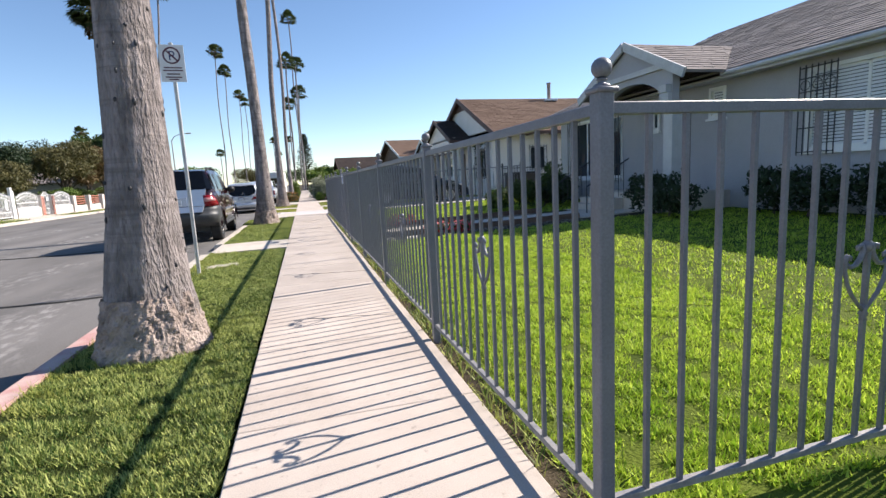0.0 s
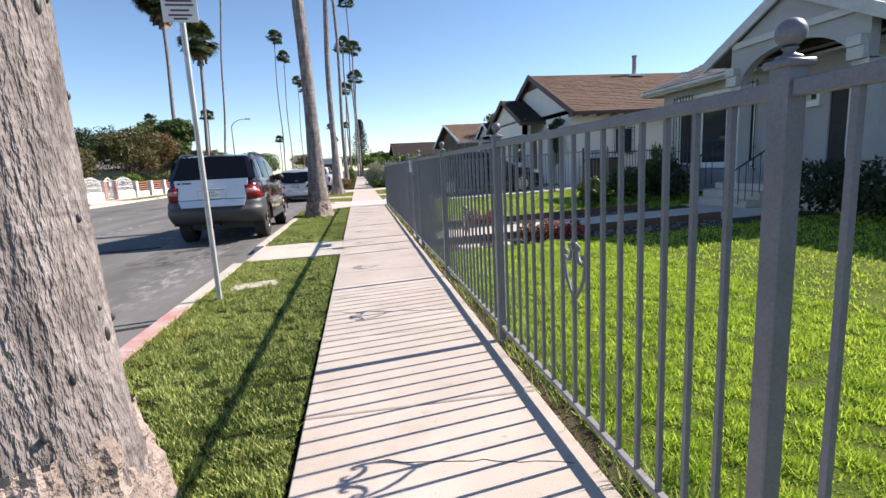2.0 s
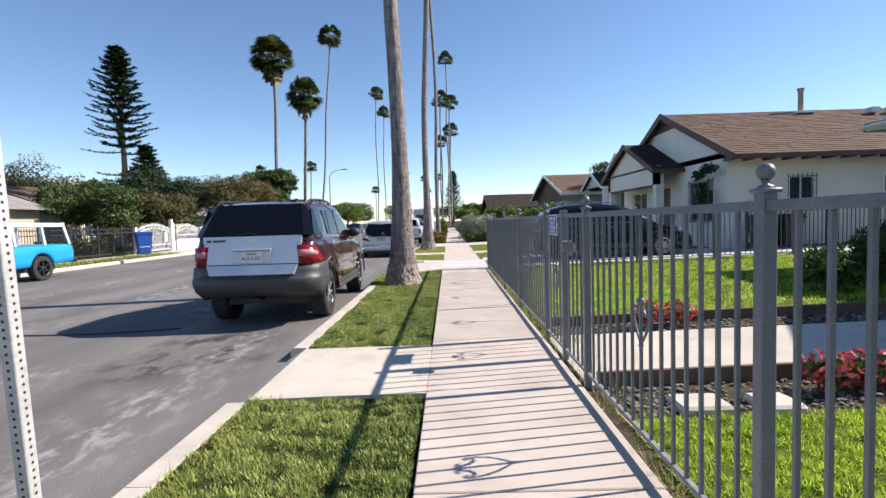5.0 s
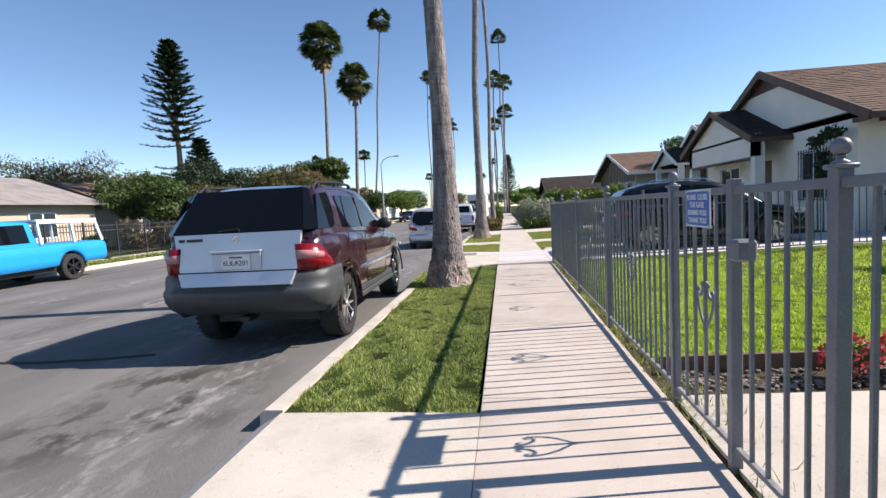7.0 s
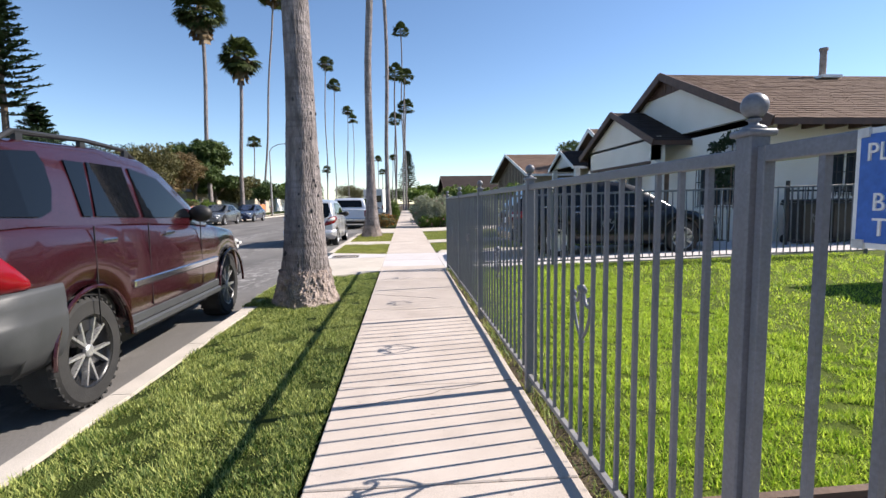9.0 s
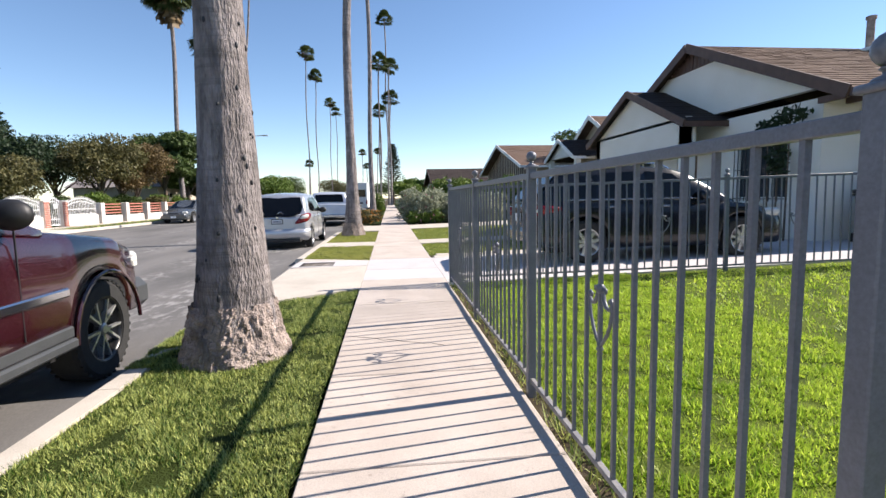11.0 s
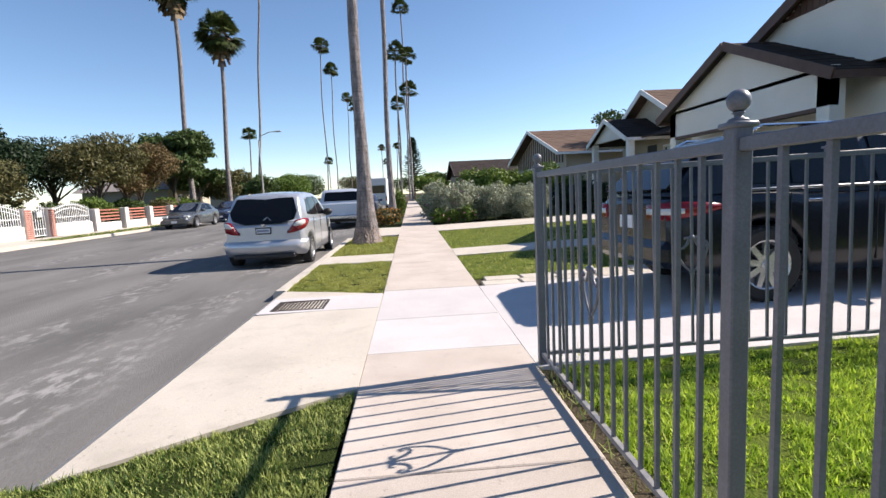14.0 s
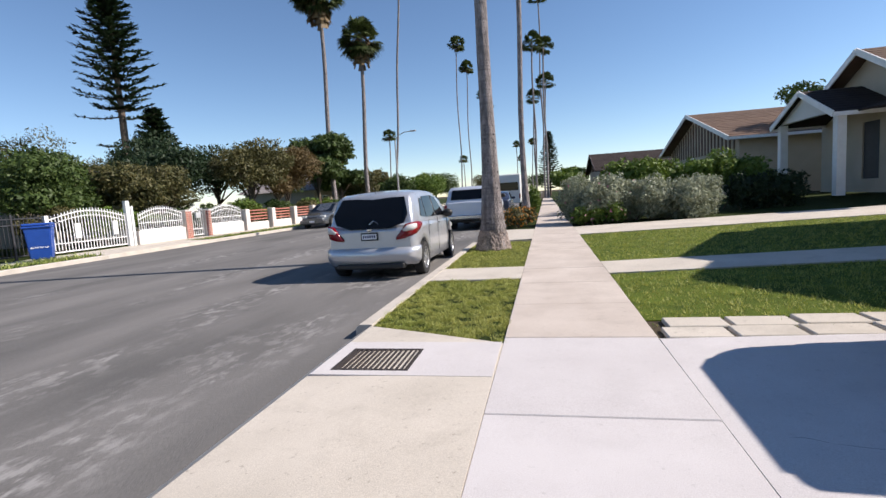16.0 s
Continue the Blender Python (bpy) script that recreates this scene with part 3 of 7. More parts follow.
# drain grate in the apron, valve lid in the turf
grate = thing("drain_grate", "rusty iron grate set in a pale concrete apron", "drain", pose(-1.18, 22.96, 0.0))
for piece in ((-0.42, 0.92, -0.34, -0.25, -0.1, 0.006), (-0.42, 0.92, 0.25, 0.44, -0.1, 0.006), (-0.42, -0.3, -0.25, 0.25, -0.1, 0.006), (0.3, 0.92, -0.25, 0.25, -0.1, 0.006)):
    part("surround", boxes(piece), M["white_walk"], grate)
part("frame", boxes((-0.3, 0.3, -0.25, -0.22, -0.1, 0.009), (-0.3, 0.3, 0.22, 0.25, -0.1, 0.009), (-0.3, -0.27, -0.22, 0.22, -0.1, 0.009), (0.27, 0.3, -0.22, 0.22, -0.1, 0.009)), M["iron_grate"], grate)
part("grating", boxes((-0.27, 0.27, -0.22, 0.22, -0.1, -0.012)), M["iron_grate"], grate)
for k in range(13):
    part("grate_bar", boxes((-0.255 + k * 0.041, -0.237 + k * 0.041, -0.22, 0.22, -0.05, 0.008)), M["iron_grate"], grate)
lid = thing("valve_lid", "pale concrete utility box lid in the grass", "utility lid", pose(-1.17, 9.05, -0.02, 0, 0, 12))
part("collar", boxes((-0.27, 0.27, -0.17, 0.17, -0.08, 0.0), bevel=0.01), M["kerb"], lid)
part("cover", boxes((-0.245, 0.245, -0.145, 0.145, 0.0, 0.014), bevel=0.006), M["apron"], lid)

# ---- grey picket fence ----
RAIL_TOP, RAIL_LOW = 1.385, 0.13
POSTS = [2.05, 4.19, 6.46, 8.63, 10.80, 11.54, 12.38, 14.43, 16.55, 18.50, 20.56]


def post_bm():
    bm = bmesh.new()
    box(bm, -0.026, 0.026, -0.026, 0.026, -0.25, 1.42, bevel=0.004)
    return bm


def finial_bm():
    bm = bmesh.new()
    box(bm, -0.036, 0.036, -0.036, 0.036, 1.41, 1.426, bevel=0.004)
    lathe(bm, [(0.029, 1.426), (0.024, 1.434), (0.011, 1.439), (0.011, 1.446), (0.017, 1.449), (0.011, 1.454)] + [(0.03 * math.sin(a), 1.481 - 0.03 * math.cos(a)) for a in np.linspace(0.35, math.pi, 9)], 16)
    return bm


POST_ME, FINIAL_ME = mesh_of("post", post_bm(), M["fence"]), mesh_of("finial", finial_bm(), M["fence"], True)
PICKET_ME = mesh_of("picket", box(bmesh.new(), -0.008, 0.008, -0.008, 0.008, RAIL_LOW, RAIL_TOP - 0.03), M["fence"])


def ornament_bm():
    """Lily of wrought scrolls across three pickets, in the local x-z plane."""
    bm = bmesh.new()
    for s in (-1, 1):
        stem = [(s * 0.006, 0, 0.625), (s * 0.03, 0, 0.65), (s * 0.066, 0, 0.69), (s * 0.092, 0, 0.735), (s * 0.106, 0, 0.785), (s * 0.108, 0, 0.82), (s * 0.098, 0, 0.838), (s * 0.084, 0, 0.832), (s * 0.084, 0, 0.818)]
        tube(bm, stem, [0.006, 0.007, 0.008, 0.008, 0.008, 0.009, 0.009, 0.008, 0.006], 6)
        arm = [(s * 0.1, 0, 0.812), (s * 0.082, 0, 0.794), (s * 0.055, 0, 0.8), (s * 0.034, 0, 0.822), (s * 0.022, 0, 0.85), (s * 0.03, 0, 0.872), (s * 0.048, 0, 0.868), (s * 0.05, 0, 0.852)]
        tube(bm, arm, [0.006, 0.008, 0.009, 0.01, 0.01, 0.009, 0.008, 0.006], 6)
    lathe(bm, [(0.002, 0.585), (0.014, 0.592), (0.009, 0.603), (0.017, 0.614), (0.011, 0.626), (0.014, 0.634), (0.009, 0.65)], 10)
    lathe(bm, [(0.01, 0.845), (0.02, 0.862), (0.018, 0.876), (0.009, 0.887), (0.003, 0.893)], 10)
    return bm


ORN_ME = mesh_of("scroll_ornament", ornament_bm(), M["fence"], True)


def linked(name, me, parent, m, label=""):
    ob = new(name, me)
    ob.parent = parent
    ob.matrix_basis = m
    return tagged(ob, label)


def panel(holder, a, b, first, last, ornament=True):
    """Pickets, rails and scroll between a and b along the holder's local x."""
    part("top_rail", boxes((a, b, -0.016, 0.016, RAIL_TOP - 0.036, RAIL_TOP), bevel=0.003), M["fence"], holder)
    part("bottom_rail", boxes((a, b, -0.014, 0.014, RAIL_LOW - 0.025, RAIL_LOW), bevel=0.002), M["fence_wear"], holder, "scuffed bottom rail")
    n = max(2, round((b - a) / 0.134))
    for k in range(1, n):
        linked("picket", PICKET_ME, holder, pose(a + (b - a) * k / n, 0, 0))
    if ornament:
        mid = a + (b - a) * round(n / 2) / n
        linked("scroll_ornament", ORN_ME, holder, pose(mid, 0, 0), "wrought lily scroll")


side_fence = thing("picket_fence", "grey-painted steel picket fence with ball-topped posts", "fence", pose(FENCE_X, 0, 0, 0, 0.12, 90))
for i, p in enumerate(POSTS):
    linked("post", POST_ME, side_fence, pose(p, 0, 0))
    if i != 5:
        linked("finial", FINIAL_ME, side_fence, pose(p, 0, 0))
for i, (a, b) in enumerate(zip(POSTS, POSTS[1:])):
    if i != 5:
        panel(side_fence, a + 0.026, b - 0.026, 0, 0, b - a > 0.8)
part("lock_box", boxes((11.42, 11.513, -0.05, 0.045, 1.04, 1.14), bevel=0.012), M["fence"], side_fence, "grey steel lock box")
gate = thing("garden_gate", "closed grey picket gate carrying a blue notice", "gate", pose(FENCE_X, 0, 0, 0, 0.12, 90))
part("stile", boxes((11.572, 11.596, -0.014, 0.014, 0.1, RAIL_TOP), bevel=0.002), M["fence"], gate)
part("stile", boxes((12.322, 12.346, -0.014, 0.014, 0.1, RAIL_TOP), bevel=0.002), M["fence"], gate)
panel(gate, 11.597, 12.321, 0, 0)
south_fence = thing("picket_fence", "grey-painted steel picket fence meeting the corner post", "fence", pose(FENCE_X, 2.05, -0.004))
for k in range(1, 5):
    linked("post", POST_ME, south_fence, pose(k * 2.2, 0, 0))
    linked("finial", FINIAL_ME, south_fence, pose(k * 2.2, 0, 0))
for k in range(4):
    panel(south_fence, k * 2.2 + 0.026, k * 2.2 + 2.174, 0, 0)
north_fence = thing("picket_fence", "grey picket fence between lawn and driveway", "fence", pose(FENCE_X, 20.56, -0.043, 0, -1.2, -4))
for k in range(1, 5):
    linked("post", POST_ME, north_fence, pose(k * 2.0, 0, 0))
    linked("finial", FINIAL_ME, north_fence, pose(k * 2.0, 0, 0))
for k in range(4):
    panel(north_fence, k * 2.0 + 0.026, k * 2.0 + 1.974, 0, 0)

# notice on the gate
notice = thing("gate_notice", "blue metal notice with white border asking to close the gate", "sign", pose(FENCE_X - 0.022, 11.925, 1.256, 90, 0, -90))
part("backing", boxes((-0.168, 0.168, -0.102, 0.102, -0.004, 0.0), bevel=0.001), M["sign_white"], notice, "white border")
part("face", boxes((-0.157, 0.157, -0.092, 0.092, 0.0, 0.0025)), M["sign_blue"], notice, "blue face")
for k, row in enumerate(("PLEASE  CLOSE", "THE GATE", "BEHIND YOU", "THANK YOU")):
    letters(row, 0.043, M["sign_white"], notice, Matrix.Translation((0, 0.047 - k * 0.042, 0.004)), "white lettering")
for x in (-0.15, 0.15):
    for y in (-0.095, 0.095):
        part("clip", boxes((x - 0.01, x + 0.01, y - 0.008, y + 0.008, -0.012, 0.006)), M["galv"], notice)

# street sign
sp = thing("street_sign", "no parking sign on a perforated steel post", "street sign", pose(-1.39, 8.48, 0, 3, 0.6, 0))
pole = bmesh.new()
box(pole, -0.022, 0.022, -0.022, 0.022, -0.2, 3.14, bevel=0.003)
pole_ob = part("post", pole, M["galv"], sp, "galvanised square post")
holes = bmesh.new()
for k in range(118):
    z = 0.08 + k * 0.0254
    for m in (pose(0, -0.0223, z, 90), pose(0.0223, 0, z, 90, 0, 90)):
        bmesh.ops.create_circle(holes, cap_ends=True, segments=8, radius=0.0055, matrix=m)
part("punched_holes", holes, M["black_iron"], pole_ob)
part("plate", boxes((-0.152, 0.152, -0.03, -0.026, 2.64, 3.11), bevel=0.001), M["sign_white"], sp, "white plate with dark symbol")
ring = bmesh.new()
lathe(ring, [(0.088, 0), (0.088, 0.002), (0.109, 0.002), (0.109, 0), (0.088, 0)], 28, m=pose(0, -0.0302, 2.975, 90), caps=False)
box(ring, -0.011, 0.011, -0.09, 0.09, 0, 0.002, m=pose(0, -0.0305, 2.975, 90) @ pose(0, 0, 0, 0, 0, 45))
part("ban_ring", ring, M["sign_ink"], sp)
letters("P", 0.17, M["plate_ink"], sp, pose(0, -0.0302, 2.915, 90), "dark letter")
bars = bmesh.new()
for z, w in ((2.82, 0.11), (2.785, 0.12), (2.74, 0.08), (2.7, 0.1), (2.67, 0.06)):
    box(bars, -w, w, -0.0325, -0.0302, z - 0.008, z + 0.008)
part("small_print", bars, M["sign_ink"], sp)

# ---- palms ----
rng = np.random.default_rng(5)


def trunk_bm(h, r0, r1, lean, seed, segs=28, flare=1.1, rough=0.035, step=0.5):
    """Tapered palm trunk with a swollen, cracked foot."""
    bm = bmesh.new()
    zs = [-0.15, -0.02] + list(np.linspace(0.05, 1.6, 32 if step < 0.3 else 8)) + list(np.arange(1.7, h, step)) + [h]
    rings = []
    for z in zs:
        t = max(z, 0) / h
        r = r1 * (1 - 0.25 * t) + (r0 - r1) * math.exp(-max(z, 0) / 1.2)
        if z < 1.5:
            r *= 1 + (flare - 1) * math.exp(-max(z, 0) / 0.22)
        cx, cy = lean[0] * t + 0.12 * math.sin(z * 0.35 + seed) * min(1, t * 4), lean[1] * t + 0.1 * math.sin(z * 0.3 + seed * 2) * min(1, t * 4)
        ring = []
        for k in range(segs):
            a = 2 * math.pi * k / segs
            ca, sa = math.cos(a), math.sin(a)
            w = 1 + rough * noise.noise(Vector((ca * 2.2 + seed, sa * 2.2, z * 1.1))) * 1.2
            w += rough * 0.5 * noise.noise(Vector((ca * 9 + seed, sa * 9, z * 2.2)))
            w += rough * 0.35 * noise.noise(Vector((seed, ca, z * 11.0)))
            if z < 0.55:
                w += 0.05 * noise.noise(Vector((ca * 8 + seed, sa * 8, z * 9))) + 0.07 * noise.noise(Vector((ca * 3, sa * 3 + seed, z * 4)))
            ring.append(bm.verts.new((cx + r * w * ca, cy + r * w * sa, z)))
        rings.append(ring)
    for a, b in zip(rings, rings[1:]):
        for k in range(segs):
            bm.faces.new((a[k], a[(k + 1) % segs], b[(k + 1) % segs], b[k]))
    bm.faces.new(rings[-1])
    return bm


def crown_arrays(r, n, seed, droop=0.9, leaflets=13, low=-0.5):
    """Fan fronds on stalks: triangles of a palm head round the origin."""
    g = np.random.default_rng(seed)
    tris = []
    for i in range(n):
        az, el = g.uniform(0, 2 * math.pi), g.uniform(low, 1.35)
        d = np.array([math.cos(az) * math.cos(el), math.sin(az) * math.cos(el), math.sin(el)])
        stalk = r * g.uniform(0.38, 0.6) * (1 if el > 0 else math.cos(el * 0.9))
        tip = d * stalk + np.array([0, 0, -0.12 * r * math.cos(el)])
        side = np.cross(d, [0, 0, 1.0])
        side /= np.linalg.norm(side) + 1e-6
        up = np.cross(side, d)
        w = 0.018 * r
        tris += [np.zeros(3) - side * w, np.zeros(3) + side * w, tip]
        fan = r * g.uniform(0.42, 0.55)
        for k in range(leaflets):
            a = -1.35 + 2.7 * k / (leaflets - 1)
            dirn = d * math.cos(a) + side * math.sin(a) + up * 0.12 * math.cos(3 * a)
            dirn = dirn / np.linalg.norm(dirn)
            perp = np.cross(dirn, up)
            lw = fan * 0.1
            mid = tip + dirn * fan * 0.62
            end = tip + dirn * fan + np.array([0, 0, -droop * fan * 0.33 * g.uniform(0.4, 1.2)])
            tris += [tip, mid - perp * lw, mid + perp * lw, mid - perp * lw, end, mid + perp * lw]
    return np.array(tris)


def skirt_arrays(r, h, n, seed):
    g = np.random.default_rng(seed)
    tris = []
    for i in range(n):
        az, z0 = g.uniform(0, 2 * math.pi), g.uniform(-0.75 * h, 0.15 * h)
        d = np.array([math.cos(az), math.sin(az), 0])
        s = np.array([-d[1], d[0], 0])
        a = d * r * 0.2 + np.array([0, 0, z0])
        b = d * r * g.uniform(0.35, 0.6) * (1 + z0 / h * 0.4) + np.array([0, 0, z0 - h * g.uniform(0.15, 0.4)])
        w = r * g.uniform(0.05, 0.12)
        tris += [a, b - s * w, b + s * w]
    return np.array(tris)


def palm(x, y, h, r0, r1, crown, lean, seed, label, near=False, skirt=0.0, ground=0.0, group="street palms"):
    t = thing("palm_tree", label, "palm tree", pose(x, y, ground), group)
    tr = part("trunk", trunk_bm(h, r0, r1, lean, seed, 96 if near else 12, rough=0.045 if near else 0.05, step=0.06 if near else 0.8), M["bark"], t, smooth=True)
    if near:
        rb = bmesh.new()
        rings = []
        for z in np.linspace(-0.12, 0.42, 24):
            zz = max(z, 0)
            r = (r1 + (r0 - r1) * math.exp(-zz / 1.2)) * (1 + 0.1 * math.exp(-zz / 0.22)) + 0.022 * (1 - zz / 0.42) ** 0.6
            ring = []
            for k in range(110):
                a = 2 * math.pi * k / 110
                ca, sa = math.cos(a), math.sin(a)
                w = 0.022 * noise.noise(Vector((ca * 9 + seed, sa * 9, z * 14))) + 0.02 * noise.noise(Vector((ca * 22, sa * 22 + seed, z * 30))) + 0.03 * noise.noise(Vector((ca * 2.5, sa * 2.5, seed)))
                ring.append(rb.verts.new((ca * (r + w), sa * (r + w), z)))
            rings.append(ring)
        for a, b in zip(rings, rings[1:]):
            for k in range(110):
                rb.faces.new((a[k], a[(k + 1) % 110], b[(k + 1) % 110], b[k]))
        part("root_mat", rb, M["bark_low"], t, "rough pinkish-brown root mass")
        gp = np.random.default_rng(seed)
        pit = bmesh.new()
        bmesh.ops.create_icosphere(pit, subdivisions=2, radius=1)
        pit_me = mesh_of("bark_pit", pit, M["black_iron"], True)
        for k in range(26):
            z, a = gp.uniform(0.4, 2.6), gp.uniform(-2.6, 0.6)
            r = r1 * (1 - 0.25 * z / h) + (r0 - r1) * math.exp(-z / 1.2)
            s = gp.uniform(0.008, 0.022)
            linked("bark_pit", pit_me, tr, pose(r * math.cos(a) + lean[0] * z / h + 0.12 * math.sin(z * 0.35 + seed) * min(1, z / h * 4), r * math.sin(a) + lean[1] * z / h + 0.1 * math.sin(z * 0.3 + seed * 2) * min(1, z / h * 4), z, 0, 0, math.degrees(a)) @ Matrix.Diagonal((0.012, s * 0.75, s * gp.uniform(0.9, 1.7), 1)))
    top = Matrix.Translation((lean[0] + 0.12 * math.sin(h * 0.35 + seed), lean[1] + 0.1 * math.sin(h * 0.3 + seed * 2), h))
    c = soup("crown", crown_arrays(crown, 40 if skirt < 2 else 85, seed, low=-0.5 if skirt < 2 else -1.15), 3, M["frond"], t)
    c.matrix_basis = top
    if skirt:
        s = soup("dead_frond_skirt", skirt_arrays(crown, skirt, 170, seed + 50), 3, M["frond_dead"], t)
        s.matrix_basis = top
    return t


palm(-1.06, 5.0, 24, 0.355, 0.163, 1.9, (0.25, 0.3), 1, "tall fan palm with cracked grey trunk beside the kerb", True)
palm(-1.08, 17.7, 25, 0.36, 0.158, 1.9, (0.1, 0.4), 2, "tall fan palm with pitted grey trunk in the parkway", True)
palm(-1.06, 30.5, 26, 0.35, 0.14, 1.9, (0.4, 0.4), 3, "tall fan palm with smooth grey trunk", True)
palm(-0.83, 44.5, 27, 0.26, 0.13, 1.9, (-0.1, 0.4), 4, "slender tall fan palm further along the parkway")
for i, (x, y, h) in enumerate(((0.15, 111, 34.7), (-1.1, 95.7, 22.7), (0.55, 99.3, 23.1), (0.6, 106, 19.3), (-1.4, 112, 18.0))):
    palm(x, y, h, 0.24, 0.15, 1.9, (0.15 * (i % 2), 0), 10 + i, "very tall distant fan palm beside the sidewalk")
palm(-19.4, 63.3, 20.4, 0.34, 0.22, 2.6, (0.0, 0), 21, "fan palm with a thick skirt of dead fronds", skirt=3.0, group="far side palms")
palm(-17.4, 66.8, 17.0, 0.32, 0.22, 2.4, (0.45, 0), 22, "shorter fan palm with brown hanging fronds", skirt=2.6, group="far side palms")
palm(-21.2, 88.8, 31.8, 0.28, 0.17, 2.3, (2.6, 0), 23, "slim tall fan palm on the far side", skirt=1.2, group="far side palms")
for i, (y, h) in enumerate(((103, 26.1), (114, 24.9), (137.5, 24.1), (152, 24.5))):
    palm(-13.7, y, h, 0.17, 0.11, 1.7, (0.2, 0), 24 + i, "slim distant fan palm on the far side", skirt=0.8, group="far side palms")
for i, (x, y, h) in enumerate(((-43, 120, 14), (-31.0, 118, 14.2), (-9, 190, 17), (-8, 200, 13), (-24, 170, 12), (36, 100, 8.6), (43, 100, 10), (-3.5, 175, 16))):
    palm(x, y, h, 0.2, 0.15, 1.7, (0.2, 0.1), 40 + i, "far fan palm above the roofs", skirt=0.8, group="far palms")

# ---- houses ----
def pierced(bm, axis, at, thick, a0, a1, z0, z1, holes):
    """A wall in the plane axis = at, from a0 to a1, with rectangular holes (a, b, low, high) cut through."""
    cuts = sorted({a0, a1, *[h[0] for h in holes], *[h[1] for h in holes]})
    for a, b in zip(cuts, cuts[1:]):
        mid = (a + b) / 2
        spans, low = [], z0
        for h in sorted((h for h in holes if h[0] < mid < h[1]), key=lambda h: h[2]):
            spans.append((low, h[2]))
            low = h[3]
        spans.append((low, z1))
        for lo, hi in spans:
            if hi - lo > 1e-3:
                d = (at, at + thick, a, b, lo, hi) if axis == "x" else (a, b, at, at + thick, lo, hi)
                box(bm, *d)
    bmesh.ops.remove_doubles(bm, verts=bm.verts[:], dist=1e-4)
    return bm


def window(house, axis, at, a, b, lo, hi, frame_mat, bars=False, split=2, blinds=False, out=-1):
    """A window in a wall facing the street (axis x) or a side (axis y)."""
    def bx(u0, u1, w0, w1, d0, d1):
        d0, d1 = sorted((at + out * d0, at + out * d1))
        return (d0, d1, u0, u1, w0, w1) if axis == "x" else (u0, u1, d0, d1, w0, w1)
    f = 0.07
    w = part("window", boxes(bx(a, b, lo, lo + f, -0.1, 0.03), bx(a, b, hi - f, hi, -0.1, 0.03), bx(a, a + f, lo + f, hi - f, -0.1, 0.03), bx(b - f, b, lo + f, hi - f, -0.1, 0.03)), frame_mat, house, "painted window frame")
    step = (b - a - 2 * f) / split
    for k in range(split):
        u = a + f + k * step
        part("pane", boxes(bx(u + 0.02, u + step - 0.02, lo + f + 0.02, hi - f - 0.02, -0.06, -0.05)), M["glass"], w)
        part("sash", boxes(bx(u, u + step, lo + f, lo + f + 0.03, -0.075, -0.03), bx(u, u + step, hi - f - 0.03, hi - f, -0.075, -0.03), bx(u, u + 0.025, lo + f, hi - f, -0.075, -0.03), bx(u + step - 0.025, u + step, lo + f, hi - f, -0.075, -0.03)), frame_mat, w)
    if blinds:
        n = int((hi - lo - 2 * f) / 0.06)
        for k in range(n):
            z = lo + f + 0.03 + k * 0.06
            part("slat", boxes(bx(a + f + 0.03, b - f - 0.03, z, z + 0.045, -0.045, -0.04)), M["blind"], w)
    if bars:
        n = max(3, int((b - a) / 0.13))
        for k in range(n + 1):
            u = a + (b - a) * k / n
            part("security_bar", boxes(bx(u - 0.008, u + 0.008, lo - 0.02, hi + 0.02, 0.05, 0.066)), M["black_iron"], w)
        for z in (lo + 0.05, (lo + hi) / 2, hi - 0.08, hi - 0.22):
            part("cross_bar", boxes(bx(a, b, z, z + 0.02, 0.04, 0.05)), M["black_iron"], w)
    part("window_sill", boxes(bx(a - 0.04, b + 0.04, lo - 0.05, lo, -0.02, 0.07)), frame_mat, w)
    return w


